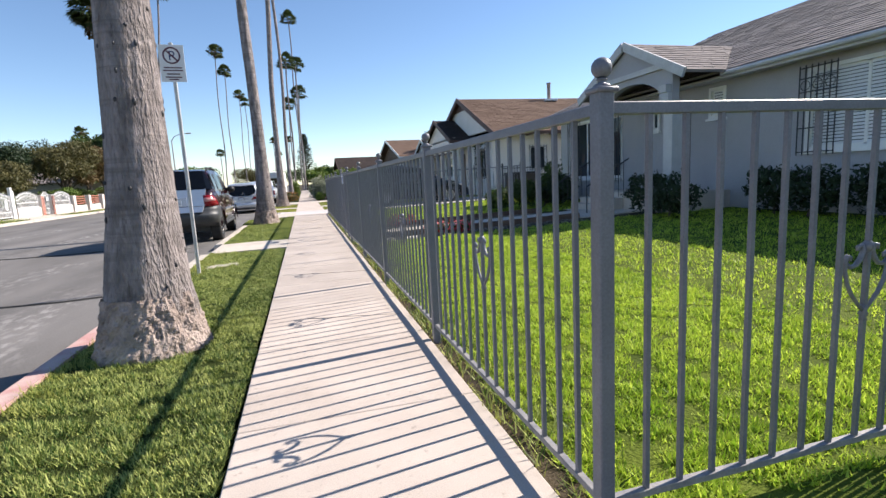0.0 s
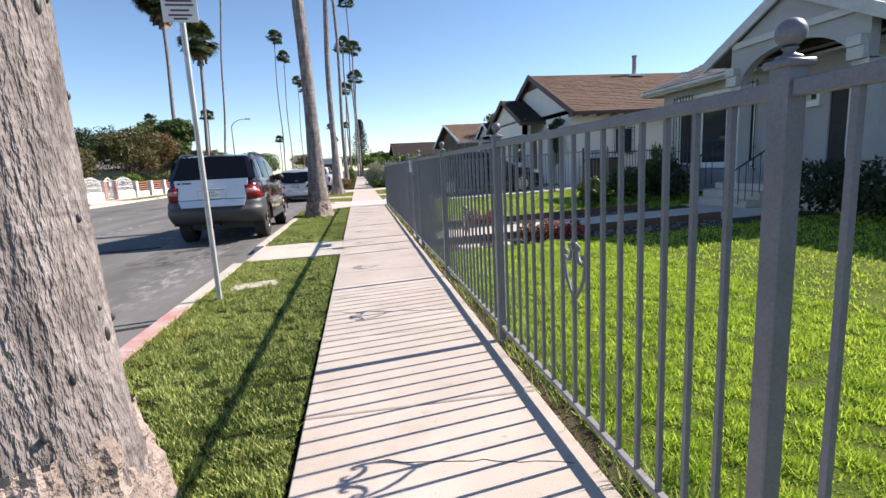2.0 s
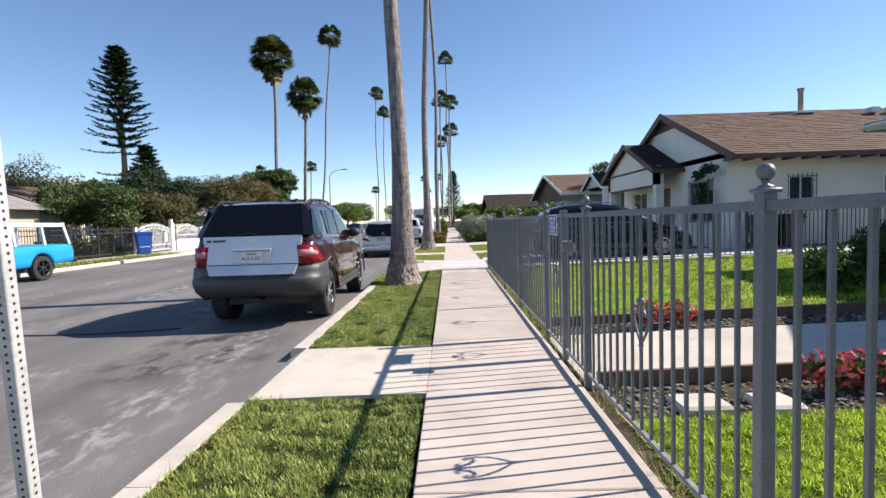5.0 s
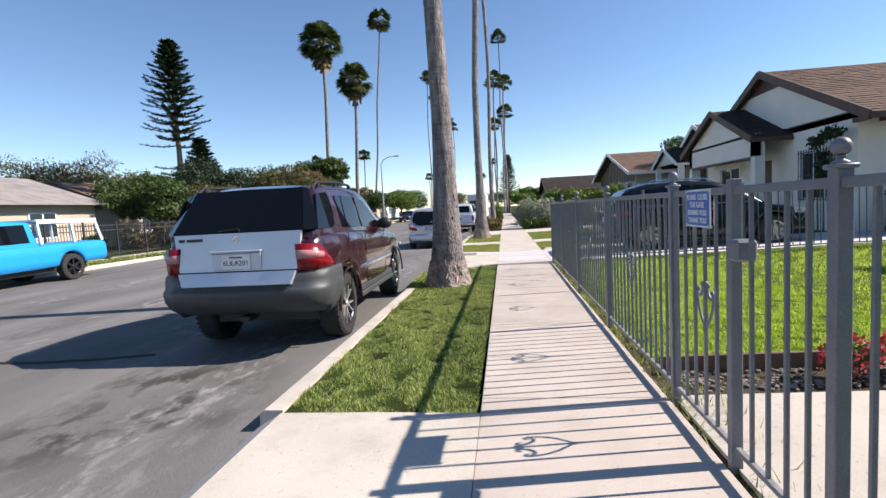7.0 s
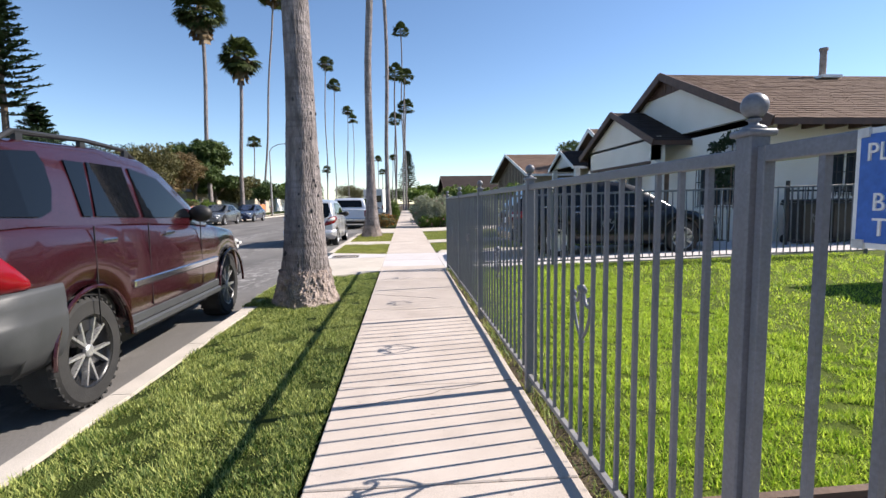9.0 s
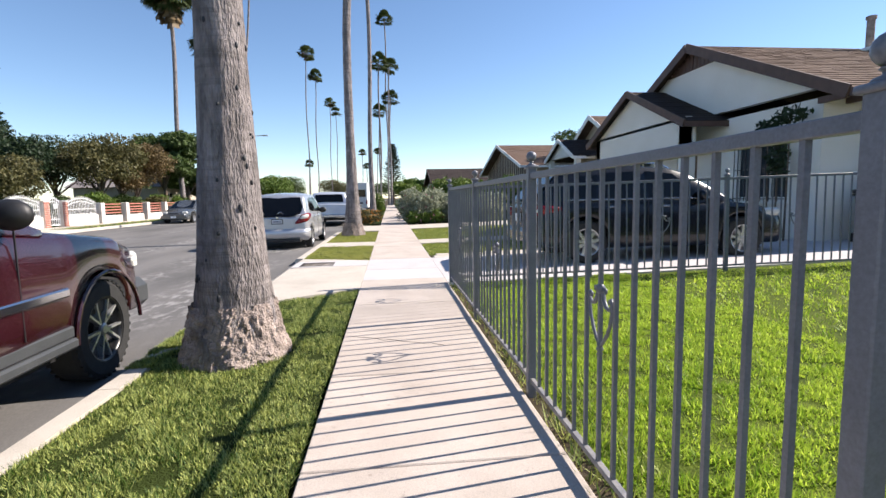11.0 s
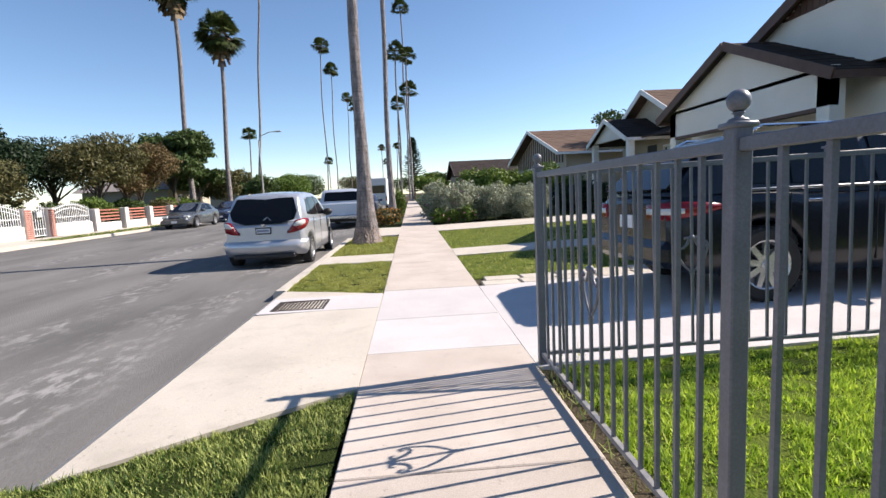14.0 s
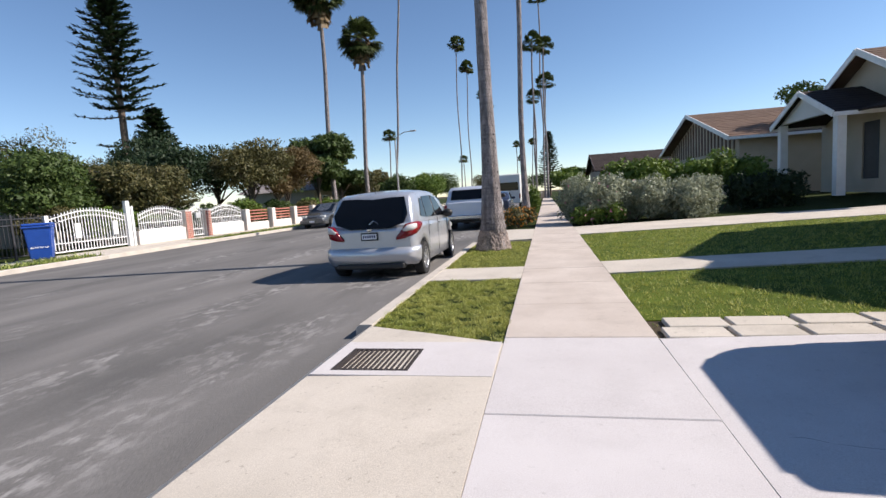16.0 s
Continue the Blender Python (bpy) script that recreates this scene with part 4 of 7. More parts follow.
def roof_plane(house, p00, p10, p11, p01, material, courses, name="roof_slope", width=0.32, thick=0.05, split=True):
    """A roof slope from eave corners p00, p10 to ridge corners p01, p11, laid in stepped shingle courses."""
    p00, p10, p11, p01 = (np.array(p, float) for p in (p00, p10, p11, p01))
    nrm = np.cross(p10 - p00, p01 - p00)
    nrm /= np.linalg.norm(nrm)
    if nrm[2] < 0:
        nrm = -nrm
    g = np.random.default_rng(int(abs(p00[1]) * 10) + courses)
    vs, fs = [], []

    def block(a, b, c, d, lo, hi):
        i = len(vs)
        vs.extend([a, b, c, d, a + nrm * hi, b + nrm * hi, c + nrm * lo, d + nrm * lo])
        fs.extend([(i + 4, i + 5, i + 6, i + 7), (i, i + 1, i + 5, i + 4), (i + 1, i + 2, i + 6, i + 5), (i + 3, i, i + 4, i + 7), (i + 2, i + 3, i + 7, i + 6)])
    for k in range(courses):
        t0, t1 = k / courses, min(1, (k + 1.15) / courses)
        a0, b0, a1, b1 = p00 + (p01 - p00) * t0, p10 + (p11 - p10) * t0, p00 + (p01 - p00) * t1, p10 + (p11 - p10) * t1
        n = max(1, int(np.linalg.norm(b0 - a0) / width)) if split else 1
        cut = np.clip((np.arange(n + 1) + g.uniform(-0.3, 0.3, n + 1)) / n, 0, 1)
        cut[0], cut[-1] = 0, 1
        for u, v in zip(cut, cut[1:]):
            w = 0.006 / max(0.1, np.linalg.norm(b0 - a0)) if split else 0
            h = g.uniform(0.010, 0.022)
            block(a0 + (b0 - a0) * (u + w), a0 + (b0 - a0) * (v - w), a1 + (b1 - a1) * (v - w), a1 + (b1 - a1) * (u + w), 0.002, h)
    ob = tagged(raw(name, np.array(vs), fs, material, house), kind="stuff")
    bm = bmesh.new()
    q = [bm.verts.new(p) for p in (p00, p10, p11, p01)]
    r = [bm.verts.new(p - nrm * thick) for p in (p00, p10, p11, p01)]
    bm.faces.new(q)
    bm.faces.new(list(reversed(r)))
    for i in range(4):
        bm.faces.new((q[i], r[i], r[(i + 1) % 4], q[(i + 1) % 4]))
    bmesh.ops.recalc_face_normals(bm, faces=bm.faces[:])
    part("roof_deck", bm, material, house)
    return ob


def board(bm, p, q, w, h):
    """A square-edged board from p to q, w wide across and h high."""
    p, q = Vector(p), Vector(q)
    d = (q - p).normalized()
    side = d.cross(Vector((0, 0, 1))).normalized()
    up = side.cross(d)
    vs = []
    for e in (p, q):
        for s, t in ((-1, -1), (1, -1), (1, 1), (-1, 1)):
            vs.append(bm.verts.new(e + side * s * w / 2 + up * t * h / 2))
    for f in ((0, 1, 2, 3), (7, 6, 5, 4), (0, 4, 5, 1), (1, 5, 6, 2), (2, 6, 7, 3), (3, 7, 4, 0)):
        bm.faces.new([vs[i] for i in f])
    bmesh.ops.recalc_face_normals(bm, faces=bm.faces[:])
    return bm


def street_gable(house, x0, x1, ya, yb, ze, zr, shingle, trim, courses=14, over=0.35, wall=None, wall_x=None, barge=0.2, hw=None, split=True):
    """A roof whose gable faces the street: ridge along x at the middle of ya..yb."""
    ym = (ya + yb) / 2
    roof_plane(house, (x0, ya, ze), (x1, ya, ze), (x1, ym, zr), (x0, ym, zr), shingle, courses, split=split)
    roof_plane(house, (x1, yb, ze), (x0, yb, ze), (x0, ym, zr), (x1, ym, zr), shingle, courses, split=split)
    for y in (ya, yb):
        bm = board(bmesh.new(), (x0 - 0.02, y, ze - 0.06), (x0 - 0.02, ym, zr - 0.06), 0.045, barge)
        part("barge_board", bm, trim, house, "painted barge board")
        part("fascia", board(bmesh.new(), (x0, y, ze - 0.07), (x1, y, ze - 0.07), 0.035, 0.14), trim, house)
    if wall is not None:
        s = (zr - ze) / (ym - ya)
        a, b = hw or (ya + over, yb - over)
        za = ze + s * (a - ya) - 0.06
        bm = prism(bmesh.new(), [(a, za), (b, za), (ym, zr - 0.06 - 0.0)], "x", wall_x, wall_x + 0.18)
        part("gable_wall", bm, wall, house)


# grey house behind the south lawn
hg = thing("grey_house", "grey stucco bungalow with shingled roof and front porch", "house", pose(-0.03, -0.4, -0.19))
gz = 0.17
part("front_wall", pierced(bmesh.new(), "x", 9.6, 0.2, -4.0, 18.0, 0, 3.35, [(6.5, 8.6, 1.5, 3.05), (14.3, 17.3, 1.05, 3.0), (11.55, 12.45, 0.8, 2.68), (12.66, 13.02, 2.3, 2.9), (10.5, 10.98, 2.4, 3.1)]), M["stucco_grey"], hg)
part("north_wall", pierced(bmesh.new(), "y", 17.8, 0.2, 9.8, 19.0, 0, 3.35, [(11.5, 12.6, 1.4, 2.7)]), M["stucco_grey"], hg)
part("back_wall", boxes((19.0, 19.2, -4.0, 18.0, 0, 3.35)), M["stucco_grey"], hg)
part("south_wall", boxes((9.8, 19.0, -4.0, -3.8, 0, 3.35)), M["stucco_grey"], hg)
part("room_floor", boxes((9.8, 19.0, -3.8, 17.8, 0.5, 0.6)), M["wood_brown"], hg)
window(hg, "x", 9.6, 6.5, 8.6, 1.5, 3.05, M["trim_white"], False, 2, True)
window(hg, "x", 9.6, 14.3, 17.3, 1.05, 3.0, M["trim_white"], False, 3, False)
window(hg, "x", 9.6, 10.5, 10.98, 2.4, 3.1, M["trim_white"], False, 1, True)
window(hg, "x", 9.6, 12.66, 13.02, 2.3, 2.9, M["trim_white"], False, 1)
window(hg, "y", 18.0, 11.5, 12.6, 1.4, 2.7, M["trim_white"], True, 2, False, 1)
for a, b, lo, hi in ((14.25, 15.05, 0.98, 3.05), (16.55, 17.35, 0.98, 3.05), (8.0, 8.7, 1.43, 3.1)):
    grille = part("security_grille", boxes((9.516, 9.53, a, b, lo + 0.05, lo + 0.07)), M["black_iron"], hg, "black iron grille with scrolls")
    for k in range(7):
        u = a + (b - a) * k / 6
        part("bar", boxes((9.5, 9.516, u - 0.008, u + 0.008, lo, hi)), M["black_iron"], grille)
    for z in (lo + 0.5, hi - 0.5, hi - 0.25, hi - 0.06):
        part("cross_bar", boxes((9.516, 9.53, a, b, z, z + 0.02)), M["black_iron"], grille)
    for k in range(3):
        u = a + (b - a) * (k + 0.5) / 3
        part("scroll", tube(bmesh.new(), [(9.508, u + 0.09 * math.cos(t), hi - 0.37 + 0.09 * math.sin(t)) for t in np.linspace(0, 2 * math.pi, 13)], [0.007] * 13, 5), M["black_iron"], grille)
door = part("door", boxes((9.64, 9.69, 11.55, 12.45, 0.8, 2.68)), M["black_iron"], hg, "dark screen door")
part("door_panel", boxes((9.62, 9.64, 11.65, 12.35, 1.85, 2.55), (9.62, 9.64, 11.65, 12.35, 0.95, 1.7)), M["black_plastic"], door)
# main hipped roof, eave along the front
E_X, E_Z, R_X, R_Z = 9.15, 3.35, 14.3, 5.75
roof_plane(hg, (E_X, -4.6, E_Z), (E_X, 18.4, E_Z), (R_X, 15.6, R_Z), (R_X, -4.6, R_Z), M["shingle_grey"], 34)
roof_plane(hg, (E_X, 18.4, E_Z), (19.6, 18.4, E_Z), (R_X + 0.1, 15.6, R_Z), (R_X, 15.6, R_Z), M["shingle_grey"], 34)
roof_plane(hg, (19.6, 18.4, E_Z), (19.6, -4.6, E_Z), (R_X, -4.6, R_Z), (R_X, 15.6, R_Z), M["shingle_grey"], 12)
part("fascia", board(bmesh.new(), (E_X + 0.02, -4.6, E_Z - 0.1), (E_X + 0.02, 10.2, E_Z - 0.1), 0.04, 0.15), M["trim_grey"], hg)
part("fascia", board(bmesh.new(), (E_X + 0.02, 13.9, E_Z - 0.1), (E_X + 0.02, 18.4, E_Z - 0.1), 0.04, 0.15), M["trim_grey"], hg)
part("fascia", board(bmesh.new(), (E_X, 18.38, E_Z - 0.1), (19.6, 18.38, E_Z - 0.1), 0.04, 0.15), M["trim_grey"], hg)
part("gutter", tube(bmesh.new(), [(E_X - 0.05, -4.6, E_Z - 0.08), (E_X - 0.05, 10.15, E_Z - 0.08)], [0.05, 0.05], 8), M["trim_grey"], hg)
part("gutter", tube(bmesh.new(), [(E_X - 0.05, 13.95, E_Z - 0.08), (E_X - 0.05, 18.4, E_Z - 0.08)], [0.05, 0.05], 8), M["trim_grey"], hg)
part("soffit", boxes((E_X + 0.03, 9.6, -4.5, 18.3, E_Z - 0.14, E_Z - 0.1)), M["trim_grey"], hg)
# porch
roof_plane(hg, (8.0, 10.0, 3.32), (10.2, 10.0, 3.32), (11.6, 12.05, 4.35), (8.0, 12.05, 4.35), M["shingle_grey"], 12)
roof_plane(hg, (10.2, 14.1, 3.32), (8.0, 14.1, 3.32), (8.0, 12.05, 4.35), (11.6, 12.05, 4.35), M["shingle_grey"], 12)
for y in (10.0, 14.1):
    part("barge_board", board(bmesh.new(), (8.0, y, 3.27), (8.0, 12.05, 4.29), 0.06, 0.2), M["trim_grey"], hg, "grey painted barge board")
arch = bmesh.new()
pts = [(10.45, 2.75), (10.75, 2.75)] + [(11.92 - 1.17 * math.cos(a), 2.75 + 0.6 * math.sin(a)) for a in np.linspace(0.1, math.pi - 0.1, 15)] + [(13.1, 2.75), (13.38, 2.75), (13.38, 3.5), (12.05, 4.22), (10.45, 3.48)]
prism(arch, pts, "x", 8.1, 8.28)
part("porch_gable", arch, M["stucco_grey"], hg)
part("gable_brace", board(bmesh.new(), (8.06, 10.7, 3.55), (8.06, 13.3, 3.55), 0.05, 0.12), M["trim_grey"], hg)
for y in (10.45, 13.1):
    part("porch_column", boxes((8.1, 8.4, y, y + 0.28, 0.75, 2.78), bevel=0.01), M["trim_grey"], hg)
    part("corbel", boxes((7.98, 8.1, y, y + 0.28, 2.75, 2.95), (7.94, 8.1, y + 0.02, y + 0.26, 2.95, 3.12), bevel=0.01), M["trim_grey"], hg)
part("porch_floor", boxes((8.0, 9.6, 10.3, 13.6, 0.0, 0.75), bevel=0.01), M["apron"], hg, "raised concrete porch floor")
for k in range(4):
    part("step", boxes((7.7 - 0.28 * k, 7.98 - 0.28 * k, 12.0, 13.6, 0.0, 0.62 - 0.155 * k), bevel=0.01), M["apron"], hg)
for y in (11.95, 13.65):
    rail = part("stair_rail", tube(bmesh.new(), [(6.9, y, 0.2), (6.9, y, 0.94), (6.93, y, 0.97), (8.1, y, 1.6)], [0.016] * 4, 6), M["black_iron"], hg, "black iron handrail")
    for k in range(1, 8):
        part("baluster", tube(bmesh.new(), [(6.9 + k * 0.15, y, 0.3 + k * 0.06), (6.9 + k * 0.15, y, 0.95 + k * 0.081)], [0.008, 0.008], 5), M["black_iron"], rail)

# cream house
hc = thing("cream_house", "cream stucco house with brown shingle gable roof", "house", pose(0.2, -0.05, 0.08))
part("south_wall", pierced(bmesh.new(), "y", 22.95, 0.2, 8.7, 19.0, 0, 3.0, [(10.6, 11.5, 1.2, 2.4), (13.6, 14.2, 1.7, 2.4)]), M["stucco_cream"], hc)
part("front_wall", pierced(bmesh.new(), "x", 8.7, 0.2, 23.15, 32.2, 0, 3.0, [(23.7, 25.4, 0.9, 2.4), (27.0, 28.0, 0.25, 2.3), (29.2, 31.0, 1.0, 2.3)]), M["stucco_cream"], hc)
part("back_wall", boxes((19.0, 19.2, 22.95, 32.2, 0, 3.0)), M["stucco_cream"], hc)
part("north_wall", boxes((8.9, 19.0, 32.0, 32.2, 0, 3.0)), M["stucco_cream"], hc)
window(hc, "y", 22.95, 10.6, 11.5, 1.2, 2.4, M["trim_white"], True, 2)
window(hc, "y", 22.95, 13.6, 14.2, 1.7, 2.4, M["trim_white"], False, 1)
window(hc, "x", 8.7, 23.7, 25.4, 0.9, 2.4, M["trim_white"], True, 3)
window(hc, "x", 8.7, 29.2, 31.0, 1.0, 2.3, M["trim_white"], False, 2)
part("door", boxes((8.76, 8.81, 27.0, 28.0, 0.25, 2.3)), M["wood_brown"], hc)
street_gable(hc, 8.45, 19.6, 22.15, 32.45, 3.0, 5.25, M["shingle_brown"], M["trim_brown"], 26, 0.6, M["stucco_cream"], 8.7, 0.24)
for s in (-1, 1):
    for k in range(7):
        yy = 27.3 + s * (0.1 + k * 0.17)
        part("gable_board", boxes((8.66, 8.7, yy - 0.075, yy + 0.075, 4.6, 5.2 - 0.456 * (0.17 + k * 0.17))), M["trim_brown"], hc)
for k in range(18):
    x = 8.6 + k * 0.62
    part("rafter_tail", boxes((x - 0.04, x + 0.04, 22.4, 22.95, 2.86, 2.98)), M["trim_brown"], hc)
street_gable(hc, 7.5, 12.0, 25.75, 32.0, 2.95, 4.3, M["shingle_dark"], M["trim_brown"], 14, 0.35, M["stucco_cream"], 7.75, 0.2, split=False)
for y in (26.1, 31.4):
    part("porch_column", boxes((7.75, 8.05, y, y + 0.3, 0.1, 3.05)), M["stucco_cream"], hc)
part("porch_wall", boxes((7.75, 7.93, 26.1, 31.7, 2.4, 3.12)), M["stucco_cream"], hc)
# thin brown strip stands in for the shadow along the wall's lower edge
part("porch_beam", boxes((7.73, 7.95, 26.4, 31.4, 2.33, 2.4)), M["trim_brown"], hc)
bm = tube(bmesh.new(), [(13.85, 27.0, 5.1), (13.85, 27.0, 6.0)], [0.1, 0.1], 12)
part("flue_pipe", bm, M["bark_low"], hc, "rusty metal flue")
part("flue_cap", tube(bmesh.new(), [(13.85, 27.0, 5.98), (13.85, 27.0, 6.06)], [0.13, 0.13], 12), M["bark_low"], hc)
part("flue_flashing", boxes((13.55, 14.15, 26.75, 26.85, 5.08, 5.12), (13.5, 14.2, 26.6, 27.3, 5.04, 5.13)), M["trim_white"], hc)
for x in (16.0, 16.7):
    part("roof_vent", boxes((x, x + 0.3, 26.2, 26.5, 4.9, 5.1)), M["galv"], hc)

# white-trimmed house
hw_ = thing("white_trim_house", "white-trimmed bungalow with dark porch roof", "house", pose(1.1, 0.95, 0.38))
part("front_wall", pierced(bmesh.new(), "x", 10.8, 0.2, 36.2, 43.0, 0, 3.2, [(37.0, 38.6, 1.0, 2.5), (39.2, 40.2, 0.5, 2.6)]), M["stucco_tan"], hw_)
part("south_wall", boxes((11.0, 18, 36.2, 36.4, 0, 3.2)), M["stucco_tan"], hw_)
part("north_wall", boxes((11.0, 18, 42.8, 43.0, 0, 3.2)), M["stucco_tan"], hw_)
window(hw_, "x", 10.8, 37.0, 38.6, 1.0, 2.5, M["trim_white"], False, 2)
part("door", boxes((10.86, 10.9, 39.2, 40.2, 0.5, 2.6)), M["black_iron"], hw_, "dark screen door")
street_gable(hw_, 10.2, 18.5, 35.7, 43.4, 3.2, 5.15, M["shingle_brown"], M["trim_white"], 18, 0.4, M["stucco_tan"], 10.8, 0.22, split=False)
street_gable(hw_, 8.7, 13.0, 37.9, 42.7, 2.85, 3.95, M["shingle_dark"], M["trim_white"], 10, 0.3, M["stucco_white"], 8.95, 0.2, split=False)
for y in (38.1, 42.3):
    part("porch_column", boxes((8.92, 9.2, y, y + 0.28, 0.0, 2.9)), M["trim_white"], hw_)
roof_plane(hw_, (9.4, 34.9, 2.75), (9.4, 38.0, 2.85), (12.0, 38.0, 3.6), (12.0, 34.9, 3.5), M["shingle_dark"], 8, split=False)
part("porch_post", boxes((9.45, 9.6, 35.0, 35.15, 0, 2.78)), M["trim_white"], hw_)

# further houses on the same side
hd = thing("brown_roof_house", "tan house with wide brown shingle roof", "house", pose(0.35, 0.9, 0.35))
part("wall", pierced(bmesh.new(), "x", 9.2, 0.2, 45.6, 59.0, 0, 2.95, [(47, 48.5, 1, 2.3), (53, 55, 1, 2.3)]), M["stucco_tan"], hd)
part("side_wall", boxes((9.4, 19, 45.6, 45.8, 0, 2.95)), M["stucco_tan"], hd)
window(hd, "x", 9.2, 47, 48.5, 1, 2.3, M["trim_white"])
window(hd, "x", 9.2, 53, 55, 1, 2.3, M["trim_white"])
street_gable(hd, 8.5, 19.5, 44.9, 59.5, 2.85, 4.9, M["shingle_brown"], M["trim_white"], 16, 0.6, M["stucco_tan"], 9.2, 0.22, split=False)
for k in range(22):
    yy = 46.2 + k * 0.58
    h = 2.9 + (1 - abs(yy - 52.2) / 7.3) * 1.9
    part("timber_slat", boxes((9.14, 9.2, yy - 0.05, yy + 0.05, 2.3, max(2.4, h - 0.15))), M["wood_brown"], hd)
he = thing("slatted_gable_house", "distant house with timber slats in its gable", "house")
part("wall", boxes((5.5, 15, 71, 82, 0, 2.9)), M["stucco_tan"], he)
street_gable(he, 5.0, 15.5, 70.2, 82.5, 2.8, 4.75, M["shingle_dark"], M["trim_brown"], 12, 0.6, M["stucco_tan"], 5.6, 0.2, split=False)
for k in range(14):
    yy = 73 + k * 0.5
    part("timber_slat", boxes((5.5, 5.6, yy - 0.08, yy + 0.08, 2.9, max(3.0, 4.5 - abs(yy - 76.3) * 0.32))), M["wood_brown"], he)

# far side houses
def far_house(x, y, w, d, ze, zr, wall, roof, label, axis="y"):
    h = thing("bungalow", label, "house", pose(x, y, 0), "houses across the street")
    part("wall", boxes((-d, 0, 0, w, 0, ze)), wall, h)
    bm = bmesh.new()
    if axis == "x":
        prism(bm, [(-0.6, ze - 0.05), (w + 0.6, ze - 0.05), (w / 2, zr)], "x", -d - 0.6, 0.6)
    else:
        prism(bm, [(-d - 0.6, ze - 0.05), (0.6, ze - 0.05), (-d / 2, zr)], "y", -0.6, w + 0.6)
    part("roof", bm, roof, h)
    for k in range(2):
        a = w * (0.18 + 0.45 * k)
        wn = part("window", boxes((0.0, 0.05, a, a + 1.5, 0.9, 2.2)), M["trim_white"], h)
        part("pane", boxes((0.05, 0.06, a + 0.08, a + 0.7, 0.98, 2.12), (0.05, 0.06, a + 0.8, a + 1.42, 0.98, 2.12)), M["glass"], wn)
    return h


far_house(-22.5, 23.2, 10.6, 9, 2.6, 4.3, M["stucco_tan"], M["shingle_grey"], "low tan bungalow with grey roof behind an iron fence")
far_house(-25.5, 39, 11, 9, 2.7, 4.6, M["stucco_tan"], M["shingle_brown"], "bungalow with brown roof behind shrubs")
far_house(-23.3, 67, 10, 8, 2.8, 4.8, M["stucco_tan"], M["shingle_grey"], "pale bungalow with grey roof behind palms", "x")
far_house(-22, 87, 12, 9, 2.8, 4.6, M["stucco_tan"], M["shingle_dark"], "low bungalow with dark roof further off", "x")
far_house(-24, 108, 12, 9, 2.8, 5.5, M["stucco_cream"], M["stucco_tan"], "ochre two-tone house further off")

# ---- vehicles ----
def wheel(car, x, y, r, w, side, rim_mat, spokes, label="", double=False):
    """A wheel whose outer face looks to side (+1 or -1) along x."""
    wh = thing_part("wheel", car, pose(x, y, r))
    o = side * w / 2
    ty = bmesh.new()
    lathe(ty, [(r * 0.66, -w / 2), (r * 0.9, -w / 2), (r * 0.97, -w * 0.42), (r, -w * 0.3), (r, w * 0.3), (r * 0.97, w * 0.42), (r * 0.9, w / 2), (r * 0.66, w / 2), (r * 0.64, w * 0.3), (r * 0.64, -w * 0.3), (r * 0.66, -w / 2)], 36, "x", caps=False)
    for k in range(36):
        a = 2 * math.pi * k / 36
        for s in (-1, 1):
            box(ty, s * w * 0.42 - 0.012, s * w * 0.42 + 0.012, -0.012, 0.012, r * 0.955, r * 0.995, m=Matrix.Rotation(a + 0.04 * s, 4, "X"))
    part("tyre", ty, M["tyre"], wh, smooth=False)
    rm = bmesh.new()
    lathe(rm, [(r * 0.66, o * 0.96), (r * 0.62, o * 0.94), (r * 0.6, o * 0.7), (r * 0.58, o * 0.2), (0.02, o * 0.1)], 32, "x", caps=False)
    part("rim", rm, M["rim_black"] if double else rim_mat, wh, smooth=True)
    sp = bmesh.new()
    for k in range(spokes):
        a = 2 * math.pi * k / spokes
        for off in ((-0.13, 0.13) if double else (0.0,)):
            m = Matrix.Rotation(a, 4, "X")
            b0, b1 = (off * 0.25, off * 1.1) if double else (0, 0)
            tw = r * (0.028 if double else 0.085)
            vs = [sp.verts.new(m @ Vector(p)) for p in ((o * 0.82, b0 * r * 2 - tw, r * 0.08), (o * 0.82, b0 * r * 2 + tw, r * 0.08), (o * 0.9, b1 * r * 1.6 + tw * 0.8, r * 0.61), (o * 0.9, b1 * r * 1.6 - tw * 0.8, r * 0.61))]
            vb = [sp.verts.new(v.co - Vector((o * 0.3, 0, 0))) for v in vs]
            sp.faces.new(vs)
            for i in range(4):
                sp.faces.new((vs[i], vs[(i + 1) % 4], vb[(i + 1) % 4], vb[i]))
    bmesh.ops.recalc_face_normals(sp, faces=sp.faces[:])
    lathe(sp, [(r * 0.12, o * 0.7), (r * 0.12, o * 0.86), (r * 0.09, o * 0.93), (0.001, o * 0.93)], 14, "x")
    part("spokes", sp, M["spoke"] if double else rim_mat, wh)
    return wh


def thing_part(name, parent, m):
    """A part that only carries its own sub-parts: a small hub mesh."""
    bm = bmesh.new()
    lathe(bm, [(0.05, -0.05), (0.05, 0.05)], 8, "x")
    ob = part(name, bm, M["black_plastic"], parent)
    ob.matrix_basis = m
    return ob


